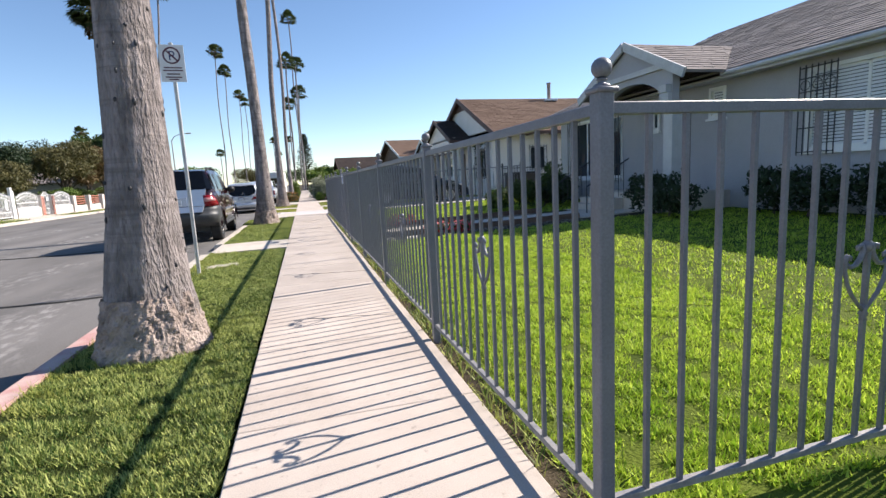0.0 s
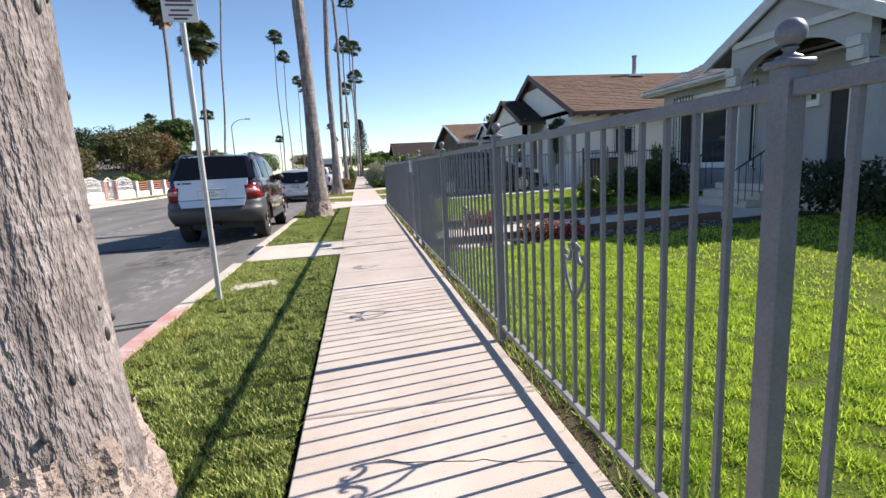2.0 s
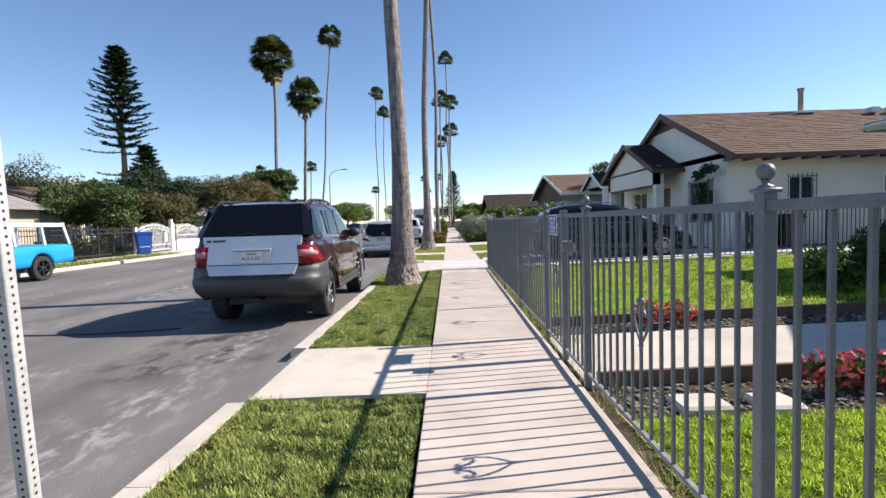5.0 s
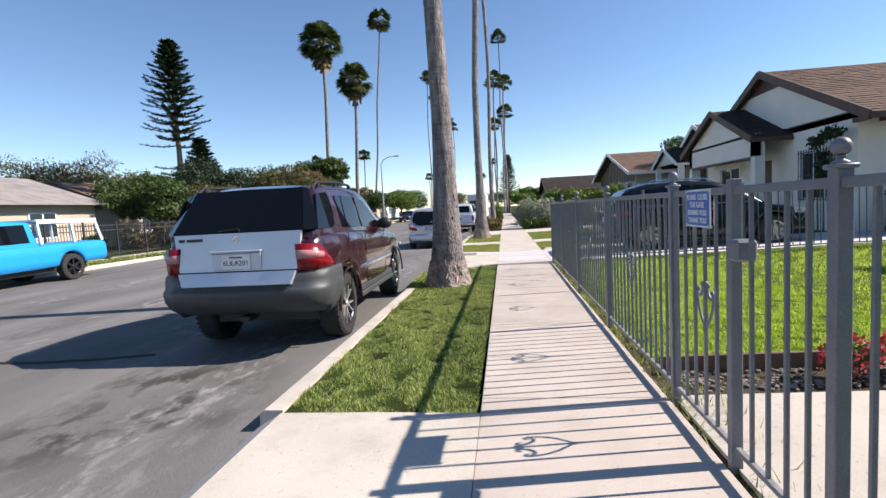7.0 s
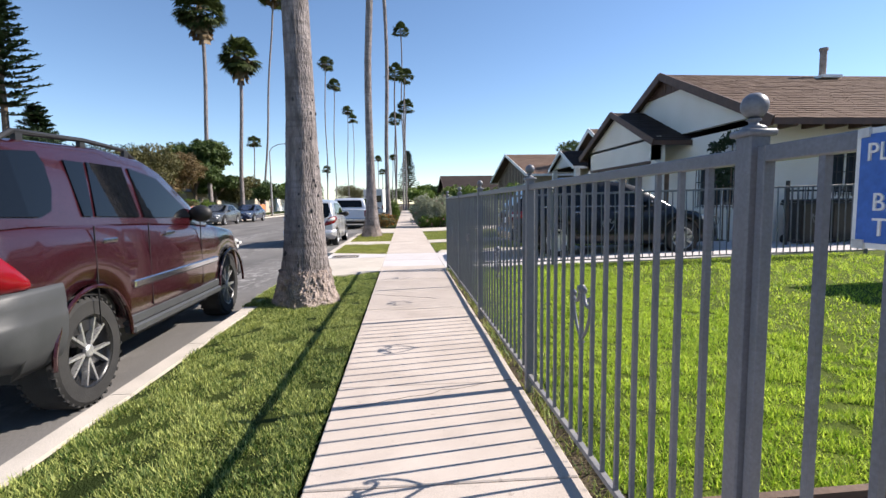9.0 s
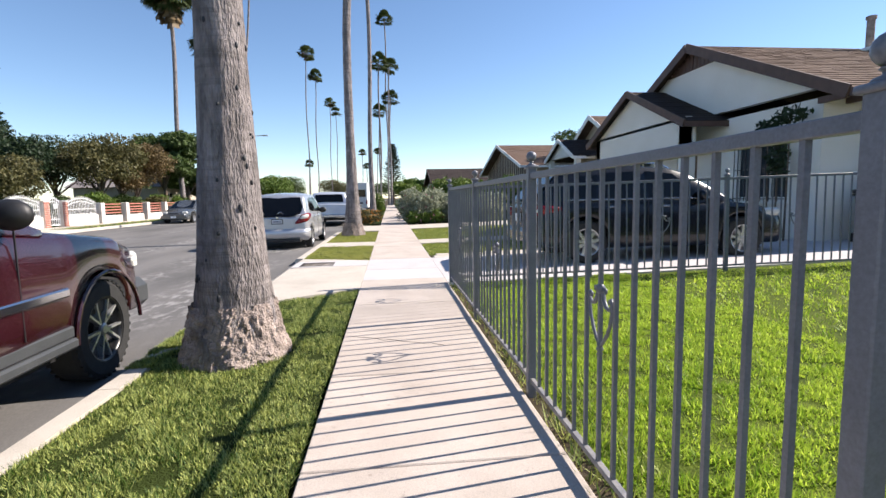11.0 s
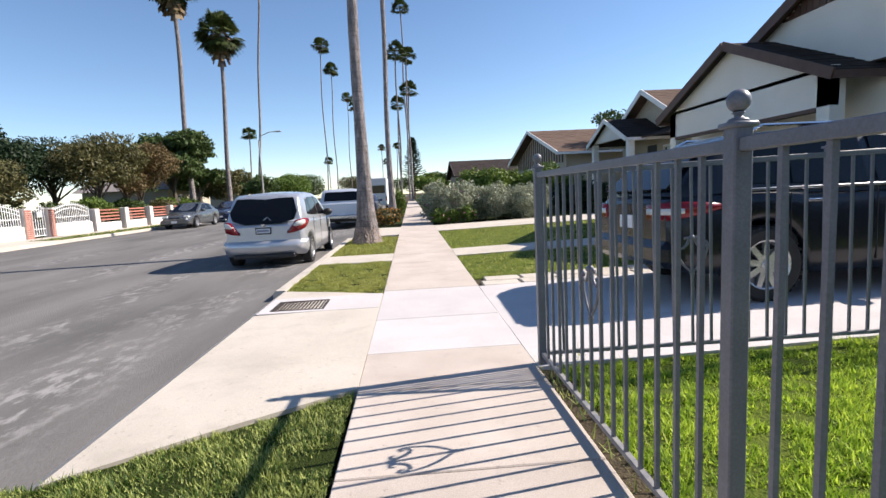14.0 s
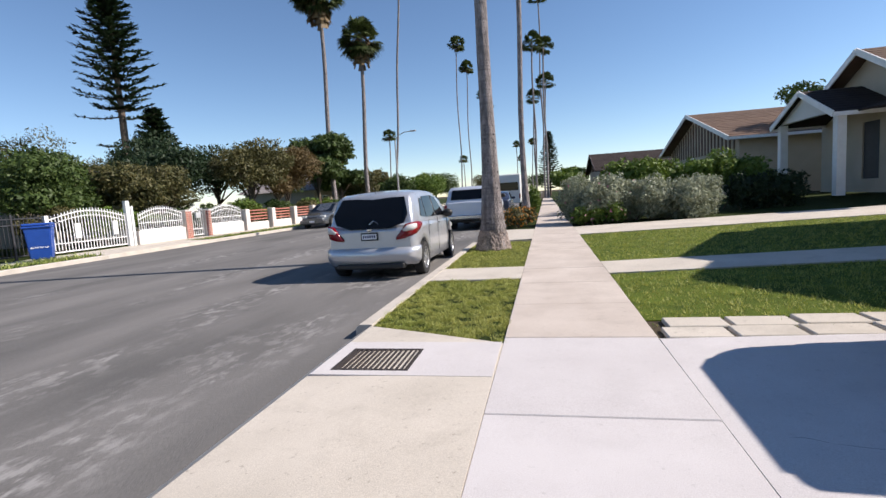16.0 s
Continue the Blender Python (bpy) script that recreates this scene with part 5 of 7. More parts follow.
def car(name, label, m, L, W, knots, wheels, wr, ww, paint, glass_zone, windows, rim, spokes, group="", sill=0.3, upper=None, tumble=0.82, double=False, inset=0.0):
    """A car body lofted along its length (rear at y = 0, front at y = L).
    knots: (y, top of lower body, half-width factor, bottom); glass_zone: (y, roof height) with belt from the lower body;
    windows: side panes as lists of (y, z)."""
    c = thing(name, label, "car", m, group)
    ky, kz, kw, kb = (np.array(v, float) for v in zip(*knots))
    ys = np.unique(np.concatenate([np.linspace(0, L, 64), *[np.linspace(yw - wr * 1.2, yw + wr * 1.2, 19) for yw in wheels]]))
    ys = ys[(ys >= 0) & (ys <= L)]
    top, hwf, bot = np.interp(ys, ky, kz), np.interp(ys, ky, kw) * W / 2, np.interp(ys, ky, kb)
    R = wr * 1.17
    for yw in wheels:
        d = np.abs(ys - yw)
        inside = d < R
        bot[inside] = np.maximum(bot[inside], wr + np.sqrt(np.maximum(0, R * R - d[inside] ** 2)) * 1.0)
    bot = np.minimum(bot, top - 0.1)
    bm = bmesh.new()
    rings = []
    for y, zt, h, zb in zip(ys, top, hwf, bot):
        prof = [(0, zb), (h * 0.93, zb), (h * 0.985, zb + 0.02), (h, zb + (zt - zb) * 0.3), (h * 1.0, zb + (zt - zb) * 0.6), (h * 0.975, zb + (zt - zb) * 0.88), (h * 0.93, zt - 0.01), (h * 0.86, zt + 0.005), (0, zt + 0.03)]
        ring = [bm.verts.new((x, y, z)) for x, z in prof] + [bm.verts.new((-x, y, z)) for x, z in reversed(prof[1:-1])]
        rings.append(ring)
    n = len(rings[0])
    for a, b in zip(rings, rings[1:]):
        for k in range(n):
            bm.faces.new((a[k], a[(k + 1) % n], b[(k + 1) % n], b[k]))
    bm.faces.new(rings[0])
    bm.faces.new(rings[-1])
    bmesh.ops.recalc_face_normals(bm, faces=bm.faces[:])
    body = part("body", bm, paint, c, smooth=True)
    body.data.polygons.foreach_set("use_smooth", [len(p.vertices) == 4 for p in body.data.polygons])

    def belt(y):
        return float(np.interp(y, ky, kz))

    def hw(y):
        return float(np.interp(y, ky, kw)) * W / 2
    gy, gz_ = (np.array(v, float) for v in zip(*glass_zone))
    gs = np.unique(np.concatenate([np.linspace(gy[0], gy[-1], 30), gy]))
    cab = bmesh.new()
    rings = []

    def roof(y):
        return float(np.interp(y, gy, gz_))
    peak = max(gz_)

    def side_x(y, z):
        b = belt(y)
        f = max(0.0, min(1.0, (z - b) / (peak - b)))
        return hw(y) * (0.95 + (tumble - 0.95) * f)
    for y in gs:
        b, t = belt(y), roof(y)
        t = max(t, b + 0.01)
        xs = side_x(y, t)
        prof = [(hw(y) * 0.95, b - 0.03), (side_x(y, (b + t) / 2), (b + t) / 2), (xs, t - 0.035), (xs * 0.93, t - 0.005), (xs * 0.5, t + 0.02 * min(1, (t - b) * 3)), (0, t + 0.028 * min(1, (t - b) * 3))]
        rings.append([cab.verts.new((x, y, z)) for x, z in prof] + [cab.verts.new((-x, y, z)) for x, z in reversed(prof[:-1])])
    n = len(rings[0])
    for a, b in zip(rings, rings[1:]):
        for k in range(n - 1):
            cab.faces.new((a[k], a[k + 1], b[k + 1], b[k]))
    cab.faces.new(rings[0])
    cab.faces.new(rings[-1])
    bmesh.ops.recalc_face_normals(cab, faces=cab.faces[:])
    cabin = part("cabin", cab, upper or paint, c, smooth=True)
    for poly in windows:
        for s in (-1, 1):
            w = bmesh.new()
            py, m = [p[0] for p in poly], len(poly)
            rows = []
            for y in sorted({*py, *np.linspace(min(py), max(py), 9).tolist()}):
                y = min(max(y, min(py) + 1e-4), max(py) - 1e-4)
                zs = []
                for i in range(m):
                    (y0, z0), (y1, z1) = poly[i], poly[(i + 1) % m]
                    if min(y0, y1) <= y <= max(y0, y1) and abs(y1 - y0) > 1e-9:
                        zs.append(z0 + (z1 - z0) * (y - y0) / (y1 - y0))
                lo_, hi_ = min(zs), max(zs)
                rows.append([w.verts.new((s * (side_x(y, z) + 0.008), y, z)) for z in np.linspace(lo_, hi_, 4)])
            for a, b in zip(rows, rows[1:]):
                for i in range(3):
                    w.faces.new((a[i], a[i + 1], b[i + 1], b[i]))
            r = bmesh.ops.extrude_face_region(w, geom=w.faces[:])
            bmesh.ops.translate(w, vec=(-s * 0.02, 0, 0), verts=[v for v in r["geom"] if isinstance(v, bmesh.types.BMVert)])
            bmesh.ops.recalc_face_normals(w, faces=w.faces[:])
            part("side_window", w, M["car_glass"], cabin)
    for s in (-1, 1):
        for yw in wheels:
            wheel(c, s * (W / 2 - ww / 2 - inset), yw, wr, ww, s, rim, spokes, double=double)
    part("underbody", boxes((-W * 0.4, W * 0.4, L * 0.12, L * 0.9, sill - 0.03, sill + 0.2)), M["black_plastic"], c)
    for yw in wheels:
        part("wheel_well", boxes((-W * 0.455, W * 0.455, yw - wr * 1.1, yw + wr * 1.1, wr + 0.1, wr * 2.02), bevel=0.04), M["black_plastic"], c)
    return c, body, cabin, side_x, hw, belt


def panel_quad(parent, name, pts, material, label="", depth=0.02):
    """A thin solid panel through four or more points, thickened inward along its normal."""
    bm = bmesh.new()
    f = bm.faces.new([bm.verts.new(p) for p in pts])
    bm.normal_update()
    nrm = f.normal.copy()
    r = bmesh.ops.extrude_face_region(bm, geom=[f])
    bmesh.ops.translate(bm, vec=-nrm * depth, verts=[v for v in r["geom"] if isinstance(v, bmesh.types.BMVert)])
    bmesh.ops.recalc_face_normals(bm, faces=bm.faces[:])
    return part(name, bm, material, parent, label)


def wrap(parent, name, path, material, label="", depth=0.03):
    """A curved panel round a corner: (x, y, low, high) along the way, thickened inward."""
    bm = bmesh.new()
    lo = [bm.verts.new((x, y, a)) for x, y, a, b in path]
    mid = [bm.verts.new((x * 1.008, y - 0.006, (a + b) / 2)) for x, y, a, b in path]
    hi = [bm.verts.new((x, y, b)) for x, y, a, b in path]
    for r, q in ((lo, mid), (mid, hi)):
        for i in range(len(path) - 1):
            bm.faces.new((r[i], r[i + 1], q[i + 1], q[i]))
    r = bmesh.ops.extrude_face_region(bm, geom=bm.faces[:])
    cx = sum(p[0] for p in path) / len(path)
    bmesh.ops.translate(bm, vec=(-math.copysign(depth, cx), depth, 0), verts=[v for v in r["geom"] if isinstance(v, bmesh.types.BMVert)])
    bmesh.ops.recalc_face_normals(bm, faces=bm.faces[:])
    return part(name, bm, material, parent, label, True)


def mirrors(c, y, z, x, paint):
    for s in (-1, 1):
        bm = bmesh.new()
        bmesh.ops.create_uvsphere(bm, u_segments=12, v_segments=8, radius=1)
        bmesh.ops.transform(bm, matrix=Matrix.Translation((s * (x + 0.1), y, z)) @ Matrix.Diagonal((0.12, 0.07, 0.09, 1)), verts=bm.verts)
        box(bm, s * x - 0.05, s * x + 0.05, y, y + 0.05, z - 0.05, z - 0.02)
        part("mirror", bm, paint, c, smooth=True)


def handles(c, ys, z, hw, mt):
    for y in ys:
        for s in (-1, 1):
            part("door_handle", boxes((s * hw(y) * 0.99 - 0.02, s * hw(y) * 0.99 + 0.02, y - 0.09, y + 0.09, z - 0.015, z + 0.015), bevel=0.008), mt, c)


def seams(c, ys, z0, z1, hw):
    for y in ys:
        for s in (-1, 1):
            part("door_seam", boxes((s * hw(y) - 0.006, s * hw(y) + 0.002, y - 0.004, y + 0.004, z0, z1)), M["black_plastic"], c)


# maroon SUV with a pale tailgate
c, body, cabin, sx, hw, belt = car("suv", "maroon sport utility car with pale grey tailgate, parked at the kerb", pose(-2.83, 13.93, ROAD_Z, 0, 0, 1.2), 4.6, 1.86,
    [(0, 1.2, 0.86, 0.66), (0.12, 1.29, 0.945, 0.52), (0.4, 1.3, 0.98, 0.48), (1.6, 1.27, 1, 0.42), (2.7, 1.22, 1, 0.42), (3.2, 1.17, 0.985, 0.42), (4.0, 1.08, 0.95, 0.42), (4.42, 0.96, 0.86, 0.4), (4.6, 0.74, 0.7, 0.44)],
    (0.86, 3.72), 0.385, 0.25, M["car_red"], [(0.06, 1.3), (0.36, 1.77), (0.62, 1.81), (1.4, 1.84), (2.0, 1.8), (2.25, 1.72), (3.1, 1.2)],
    [[(0.12, 1.335), (0.5, 1.325), (0.6, 1.36), (0.67, 1.5), (0.68, 1.66), (0.64, 1.735), (0.32, 1.71)], [(0.9, 1.32), (1.0, 1.315), (1.09, 1.7), (0.88, 1.7)], [(1.04, 1.315), (1.62, 1.295), (1.58, 1.7), (1.13, 1.705)], [(1.7, 1.29), (2.68, 1.26), (2.6, 1.34), (2.12, 1.64), (1.68, 1.7)]],
    M["rim_grey"], 5, double=True, tumble=0.8, inset=0.05)
tg = panel_quad(c, "tailgate", [(-0.645, -0.06, 0.935), (0.645, -0.06, 0.935), (0.7, -0.015, 1.33), (-0.7, -0.015, 1.33)], M["car_white"], "pale grey replacement tailgate", 0.05)
panel_quad(tg, "tailgate_lower", [(-0.59, -0.135, 0.79), (0.59, -0.135, 0.79), (0.64, -0.1, 0.925), (-0.64, -0.1, 0.925)], M["car_white"], "", 0.05)
panel_quad(tg, "rear_window", [(-0.715, -0.01, 1.335), (0.715, -0.01, 1.335), (0.61, 0.33, 1.79), (-0.61, 0.33, 1.79)], M["car_glass"], "black tinted glass", 0.02)
part("plate", boxes((-0.155, 0.155, -0.082, -0.064, 0.955, 1.105), bevel=0.004), M["plate"], tg, "white licence plate")
letters("6ULA201", 0.073, M["plate_ink"], tg, pose(0, -0.0835, 0.995, 90), "dark plate characters")
part("plate_heading", boxes((-0.07, 0.07, -0.0835, -0.082, 1.072, 1.086)), M["sign_ink"], tg)
part("plate_recess", boxes((-0.27, 0.27, -0.066, -0.03, 0.945, 1.125), bevel=0.01), M["car_white"], tg)
part("plate_bar", boxes((-0.28, 0.28, -0.09, -0.03, 1.128, 1.152), bevel=0.006), M["car_white"], tg)
em = bmesh.new()
lathe(em, [(0.03, 0), (0.03, 0.006), (0.04, 0.006), (0.04, 0), (0.03, 0)], 20, m=pose(0, -0.028, 1.265, 90), caps=False)
for k in range(3):
    box(em, -0.004, 0.004, 0, 0.034, 0.0, 0.006, m=pose(0, -0.028, 1.265, 90) @ pose(0, 0, 0, 0, 0, 120 * k))
part("round_emblem", em, M["chrome"], tg)
part("badge", boxes((-0.64, -0.58, -0.035, -0.01, 1.255, 1.285), (-0.55, -0.5, -0.035, -0.01, 1.255, 1.285), (-0.49, -0.44, -0.035, -0.01, 1.255, 1.285), (-0.43, -0.38, -0.035, -0.01, 1.255, 1.285)), M["black_plastic"], tg)
part("wiper", tube(bmesh.new(), [(0.04, -0.02, 1.35), (0.02, -0.005, 1.372), (-0.22, -0.005, 1.352)], [0.01, 0.007, 0.006], 6), M["black_plastic"], tg)
for s in (-1, 1):
    lt = wrap(c, "tail_light", [(s * 0.655, -0.062, 0.918, 1.19), (s * 0.75, -0.045, 0.918, 1.19), (s * 0.835, 0.02, 0.918, 1.18), (s * 0.885, 0.11, 0.918, 1.13), (s * 0.91, 0.19, 0.92, 1.05), (s * 0.925, 0.27, 0.925, 0.97)], M["lens_red"], "red tail light")
    wrap(lt, "reverse_lens", [(s * 0.66, -0.07, 1.035, 1.125), (s * 0.75, -0.053, 1.035, 1.125), (s * 0.838, 0.012, 1.035, 1.115), (s * 0.889, 0.1, 1.035, 1.09)], M["lens_pink"])
    glass = [(s * 0.72, -0.008, 1.335), (s * 0.845, 0.1, 1.335), (s * 0.735, 0.4, 1.75), (s * 0.615, 0.335, 1.79)]
    panel_quad(c, "pillar_glass", glass if s > 0 else glass[::-1], M["car_glass"], "black wrap-round glass", 0.015)
bmp = bmesh.new()
prof = [(0.4, 0.34, 0.82), (0.45, 0.1, 0.88), (0.53, -0.05, 0.92), (0.62, -0.1, 0.935), (0.7, -0.115, 0.94), (0.735, -0.1, 0.94), (0.755, -0.075, 0.935), (0.82, -0.07, 0.935), (0.885, -0.06, 0.93), (0.915, -0.02, 0.92)]
rows_ = []
for z, yb, w in prof:
    rows_.append([bmp.verts.new(p) for p in ((-w, 0.55, z), (-w, 0.2, z), (-w * 0.95, yb + 0.1, z), (-w * 0.75, yb, z), (0, yb - 0.02, z), (w * 0.75, yb, z), (w * 0.95, yb + 0.1, z), (w, 0.2, z), (w, 0.55, z))])
for a, b in zip(rows_, rows_[1:]):
    for i in range(8):
        bmp.faces.new((a[i], a[i + 1], b[i + 1], b[i]))
bmp.faces.new(rows_[-1])
bmesh.ops.recalc_face_normals(bmp, faces=bmp.faces[:])
part("rear_bumper", bmp, M["clad"], c, "grey plastic bumper", smooth=True)
for s in (-1, 1):
    part("side_moulding", boxes((s * 0.93 - 0.025, s * 0.93 + 0.02, 1.36, 3.2, 0.74, 0.8), bevel=0.01), M["chrome"], c, "bright side moulding")
    part("running_board", boxes((s * 0.92 - 0.06, s * 0.92 + 0.03, 1.3, 3.25, 0.38, 0.45), bevel=0.015), M["clad"], c)
    part("rocker", boxes((s * 0.9 - 0.05, s * 0.9 + 0.025, 1.3, 3.25, 0.45, 0.53), bevel=0.01), M["clad"], c)
    rr = tube(bmesh.new(), [(s * 0.68, 0.42, 1.77), (s * 0.68, 0.58, 1.85), (s * 0.68, 1.3, 1.88), (s * 0.67, 1.85, 1.865), (s * 0.67, 2.08, 1.77)], [0.018] * 5, 6)
    for yy in (0.62, 1.25, 1.85):
        box(rr, s * 0.68 - 0.015, s * 0.68 + 0.015, yy - 0.03, yy + 0.03, 1.78, 1.86)
    part("roof_rail", rr, M["black_plastic"], c)
    for yw in (0.86, 3.72):
        fl = tube(bmesh.new(), [(s * 0.922, yw + 0.45 * math.cos(a), 0.385 + 0.45 * math.sin(a)) for a in np.linspace(0.0, math.pi, 17)], [0.016] * 17, 6)
        part("wheel_arch_trim", fl, M["car_red"], c)
    part("head_light", boxes((s * 0.66 - 0.14, s * 0.66 + 0.14, 4.36, 4.48, 0.76, 0.92), bevel=0.03), M["lens_white"], c)
    part("side_marker", boxes((s * 0.9 - 0.02, s * 0.9 + 0.02, 4.1, 4.2, 0.86, 0.9), bevel=0.006), M["lens_white"], c)
part("front_bumper", boxes((-0.8, 0.8, 4.35, 4.68, 0.38, 0.66), bevel=0.07), M["clad"], c)
mirrors(c, 2.72, 1.3, 0.86, M["black_plastic"])
handles(c, (1.1, 2.05), 1.14, hw, M["chrome"])
seams(c, (0.92, 1.66, 2.78), 0.55, 1.25, hw)
part("tow_hitch", boxes((-0.05, 0.05, 0.0, 0.25, 0.38, 0.44), bevel=0.008), M["black_plastic"], c)

# silver hatchback
c, body, cabin, sx, hw, belt = car("hatchback", "silver five-door hatchback parked at the kerb", pose(-2.88, 27.52, ROAD_Z), 3.95, 1.7,
    [(0, 0.82, 0.86, 0.3), (0.1, 0.95, 0.95, 0.24), (0.5, 0.98, 0.99, 0.2), (1.5, 0.96, 1, 0.2), (2.7, 0.94, 1, 0.2), (3.1, 0.9, 0.97, 0.2), (3.7, 0.74, 0.88, 0.2), (3.95, 0.55, 0.7, 0.25)],
    (0.58, 3.08), 0.3, 0.18, M["car_silver"], [(0.08, 1.0), (0.35, 1.44), (0.6, 1.5), (1.3, 1.53), (2.0, 1.5), (2.4, 1.38), (3.3, 0.92)],
    [[(0.6, 1.06), (0.95, 1.02), (0.98, 1.36), (0.85, 1.38)], [(1.0, 1.02), (1.7, 1.0), (1.68, 1.42), (1.03, 1.41)], [(1.78, 1.0), (2.6, 0.98), (2.5, 1.1), (2.1, 1.38), (1.76, 1.42)]],
    M["rim_grey"], 7, tumble=0.78)
rw = panel_quad(c, "rear_window", [(-0.62, 0.035, 0.98), (-0.36, 0.0, 0.9), (0.36, 0.0, 0.9), (0.62, 0.035, 0.98), (0.68, 0.1, 1.14), (0.58, 0.325, 1.42), (-0.58, 0.325, 1.42), (-0.68, 0.1, 1.14)], M["car_glass"], "dark rear window", 0.02)
part("wiper", tube(bmesh.new(), [(0.0, 0.0, 0.97), (0.08, 0.03, 1.03), (0.17, 0.0, 0.97)], [0.01, 0.01, 0.006], 5), M["chrome"], rw)
part("emblem", boxes((-0.045, 0.045, -0.02, -0.005, 0.855, 0.895), bevel=0.004), M["chrome"], c)
part("plate", boxes((-0.155, 0.155, -0.03, -0.01, 0.69, 0.83), bevel=0.004), M["black_plastic"], c, "licence plate in a dark holder")
part("plate_face", boxes((-0.135, 0.135, -0.033, -0.03, 0.715, 0.805)), M["plate"], c)
pc = bmesh.new()
for k in range(6):
    box(pc, -0.115 + k * 0.04, -0.09 + k * 0.04, -0.0345, -0.033, 0.735, 0.785)
part("plate_characters", pc, M["plate_ink"], c)
for s in (-1, 1):
    lt = wrap(c, "tail_light", [(s * 0.5, -0.035, 0.69, 0.73), (s * 0.6, -0.03, 0.7, 0.84), (s * 0.68, -0.02, 0.72, 0.95), (s * 0.77, 0.03, 0.75, 0.97), (s * 0.82, 0.14, 0.78, 0.98), (s * 0.846, 0.3, 0.84, 0.97), (s * 0.852, 0.4, 0.9, 0.95)], M["lens_red"], "red tail light")
    wrap(lt, "clear_lens", [(s * 0.62, -0.036, 0.83, 0.86), (s * 0.69, -0.026, 0.83, 0.93), (s * 0.78, 0.025, 0.84, 0.95), (s * 0.826, 0.135, 0.87, 0.95)], M["lens_white"])
    part("head_light", boxes((s * 0.6 - 0.14, s * 0.6 + 0.14, 3.6, 3.78, 0.62, 0.76), bevel=0.03), M["lens_white"], c)
bmp = bmesh.new()
rows_ = []
for z, yb, w in ((0.24, 0.06, 0.78), (0.3, -0.05, 0.84), (0.42, -0.09, 0.86), (0.5, -0.08, 0.86), (0.56, -0.03, 0.855)):
    rows_.append([bmp.verts.new(p) for p in ((-w, 0.24, z), (-w * 0.97, yb + 0.12, z), (-w * 0.78, yb, z), (0, yb - 0.03, z), (w * 0.78, yb, z), (w * 0.97, yb + 0.12, z), (w, 0.24, z))])
for a, b in zip(rows_, rows_[1:]):
    for i in range(6):
        bmp.faces.new((a[i], a[i + 1], b[i + 1], b[i]))
bmp.faces.new(rows_[-1])
bmesh.ops.recalc_face_normals(bmp, faces=bmp.faces[:])
part("rear_bumper", bmp, M["car_silver"], c, smooth=True)
part("bumper_valance", boxes((-0.62, 0.62, -0.1, 0.1, 0.2, 0.29), bevel=0.02), M["black_plastic"], c)
part("antenna", tube(bmesh.new(), [(0, 0.5, 1.5), (0, 0.35, 1.62)], [0.006, 0.003], 5), M["black_plastic"], c)
mirrors(c, 2.5, 1.02, 0.8, M["black_plastic"])
handles(c, (1.15, 1.95), 0.86, hw, M["car_silver"])
seams(c, (0.95, 1.72, 2.62), 0.32, 0.96, hw)

# dark wagon in the driveway, nose to the house
c, body, cabin, sx, hw, belt = car("crossover", "dark blue crossover car parked in the driveway behind the fence", pose(2.55, 22.52, yard(2.55), 0, 1.2 * -1, -90), 4.75, 1.86,
    [(0, 0.95, 0.86, 0.4), (0.12, 1.06, 0.95, 0.32), (0.5, 1.08, 0.98, 0.28), (1.6, 1.05, 1, 0.26), (3.0, 1.02, 1, 0.26), (3.4, 1.02, 0.985, 0.26), (4.1, 0.94, 0.94, 0.26), (4.55, 0.8, 0.84, 0.26), (4.75, 0.6, 0.66, 0.3)],
    (0.92, 3.75), 0.36, 0.22, M["car_dark"], [(0.1, 1.1), (0.5, 1.52), (0.9, 1.62), (1.8, 1.66), (2.5, 1.6), (2.8, 1.5), (3.6, 1.05)],
    [[(0.62, 1.14), (1.1, 1.12), (1.15, 1.5), (0.85, 1.48)], [(1.2, 1.12), (1.95, 1.1), (1.92, 1.55), (1.22, 1.53)], [(2.05, 1.1), (3.0, 1.08), (2.9, 1.18), (2.5, 1.5), (2.02, 1.55)]],
    M["rim_grey"], 9, tumble=0.78)
panel_quad(c, "rear_window", [(-0.72, 0.05, 1.12), (0.72, 0.05, 1.12), (0.62, 0.44, 1.5), (-0.62, 0.44, 1.5)], M["car_glass"], "dark rear window", 0.02)
for s in (-1, 1):
    lt = wrap(c, "tail_light", [(s * 0.5, -0.04, 0.82, 0.97), (s * 0.68, -0.03, 0.82, 0.98), (s * 0.82, 0.02, 0.82, 0.99), (s * 0.895, 0.14, 0.84, 0.99), (s * 0.92, 0.3, 0.87, 0.98), (s * 0.935, 0.46, 0.91, 0.96)], M["lens_red"], "red tail light")
    wrap(lt, "clear_lens", [(s * 0.52, -0.046, 0.87, 0.93), (s * 0.68, -0.037, 0.87, 0.93), (s * 0.825, 0.014, 0.87, 0.93), (s * 0.9, 0.135, 0.88, 0.93)], M["lens_white"])
    part("roof_rail", tube(bmesh.new(), [(s * 0.66, 0.9, 1.62), (s * 0.66, 1.05, 1.69), (s * 0.66, 2.3, 1.69), (s * 0.65, 2.5, 1.6)], [0.016] * 4, 6), M["chrome"], c)
    part("window_trim", boxes((s * 0.9 - 0.012, s * 0.9 + 0.012, 0.55, 3.2, 1.06, 1.085), bevel=0.004), M["chrome"], c, "bright trim below the windows")
    part("head_light", boxes((s * 0.68 - 0.16, s * 0.68 + 0.16, 4.2, 4.52, 0.74, 0.88), bevel=0.04), M["lens_white"], c)
part("plate", boxes((-0.155, 0.155, -0.03, -0.005, 0.72, 0.86), bevel=0.004), M["plate"], c)
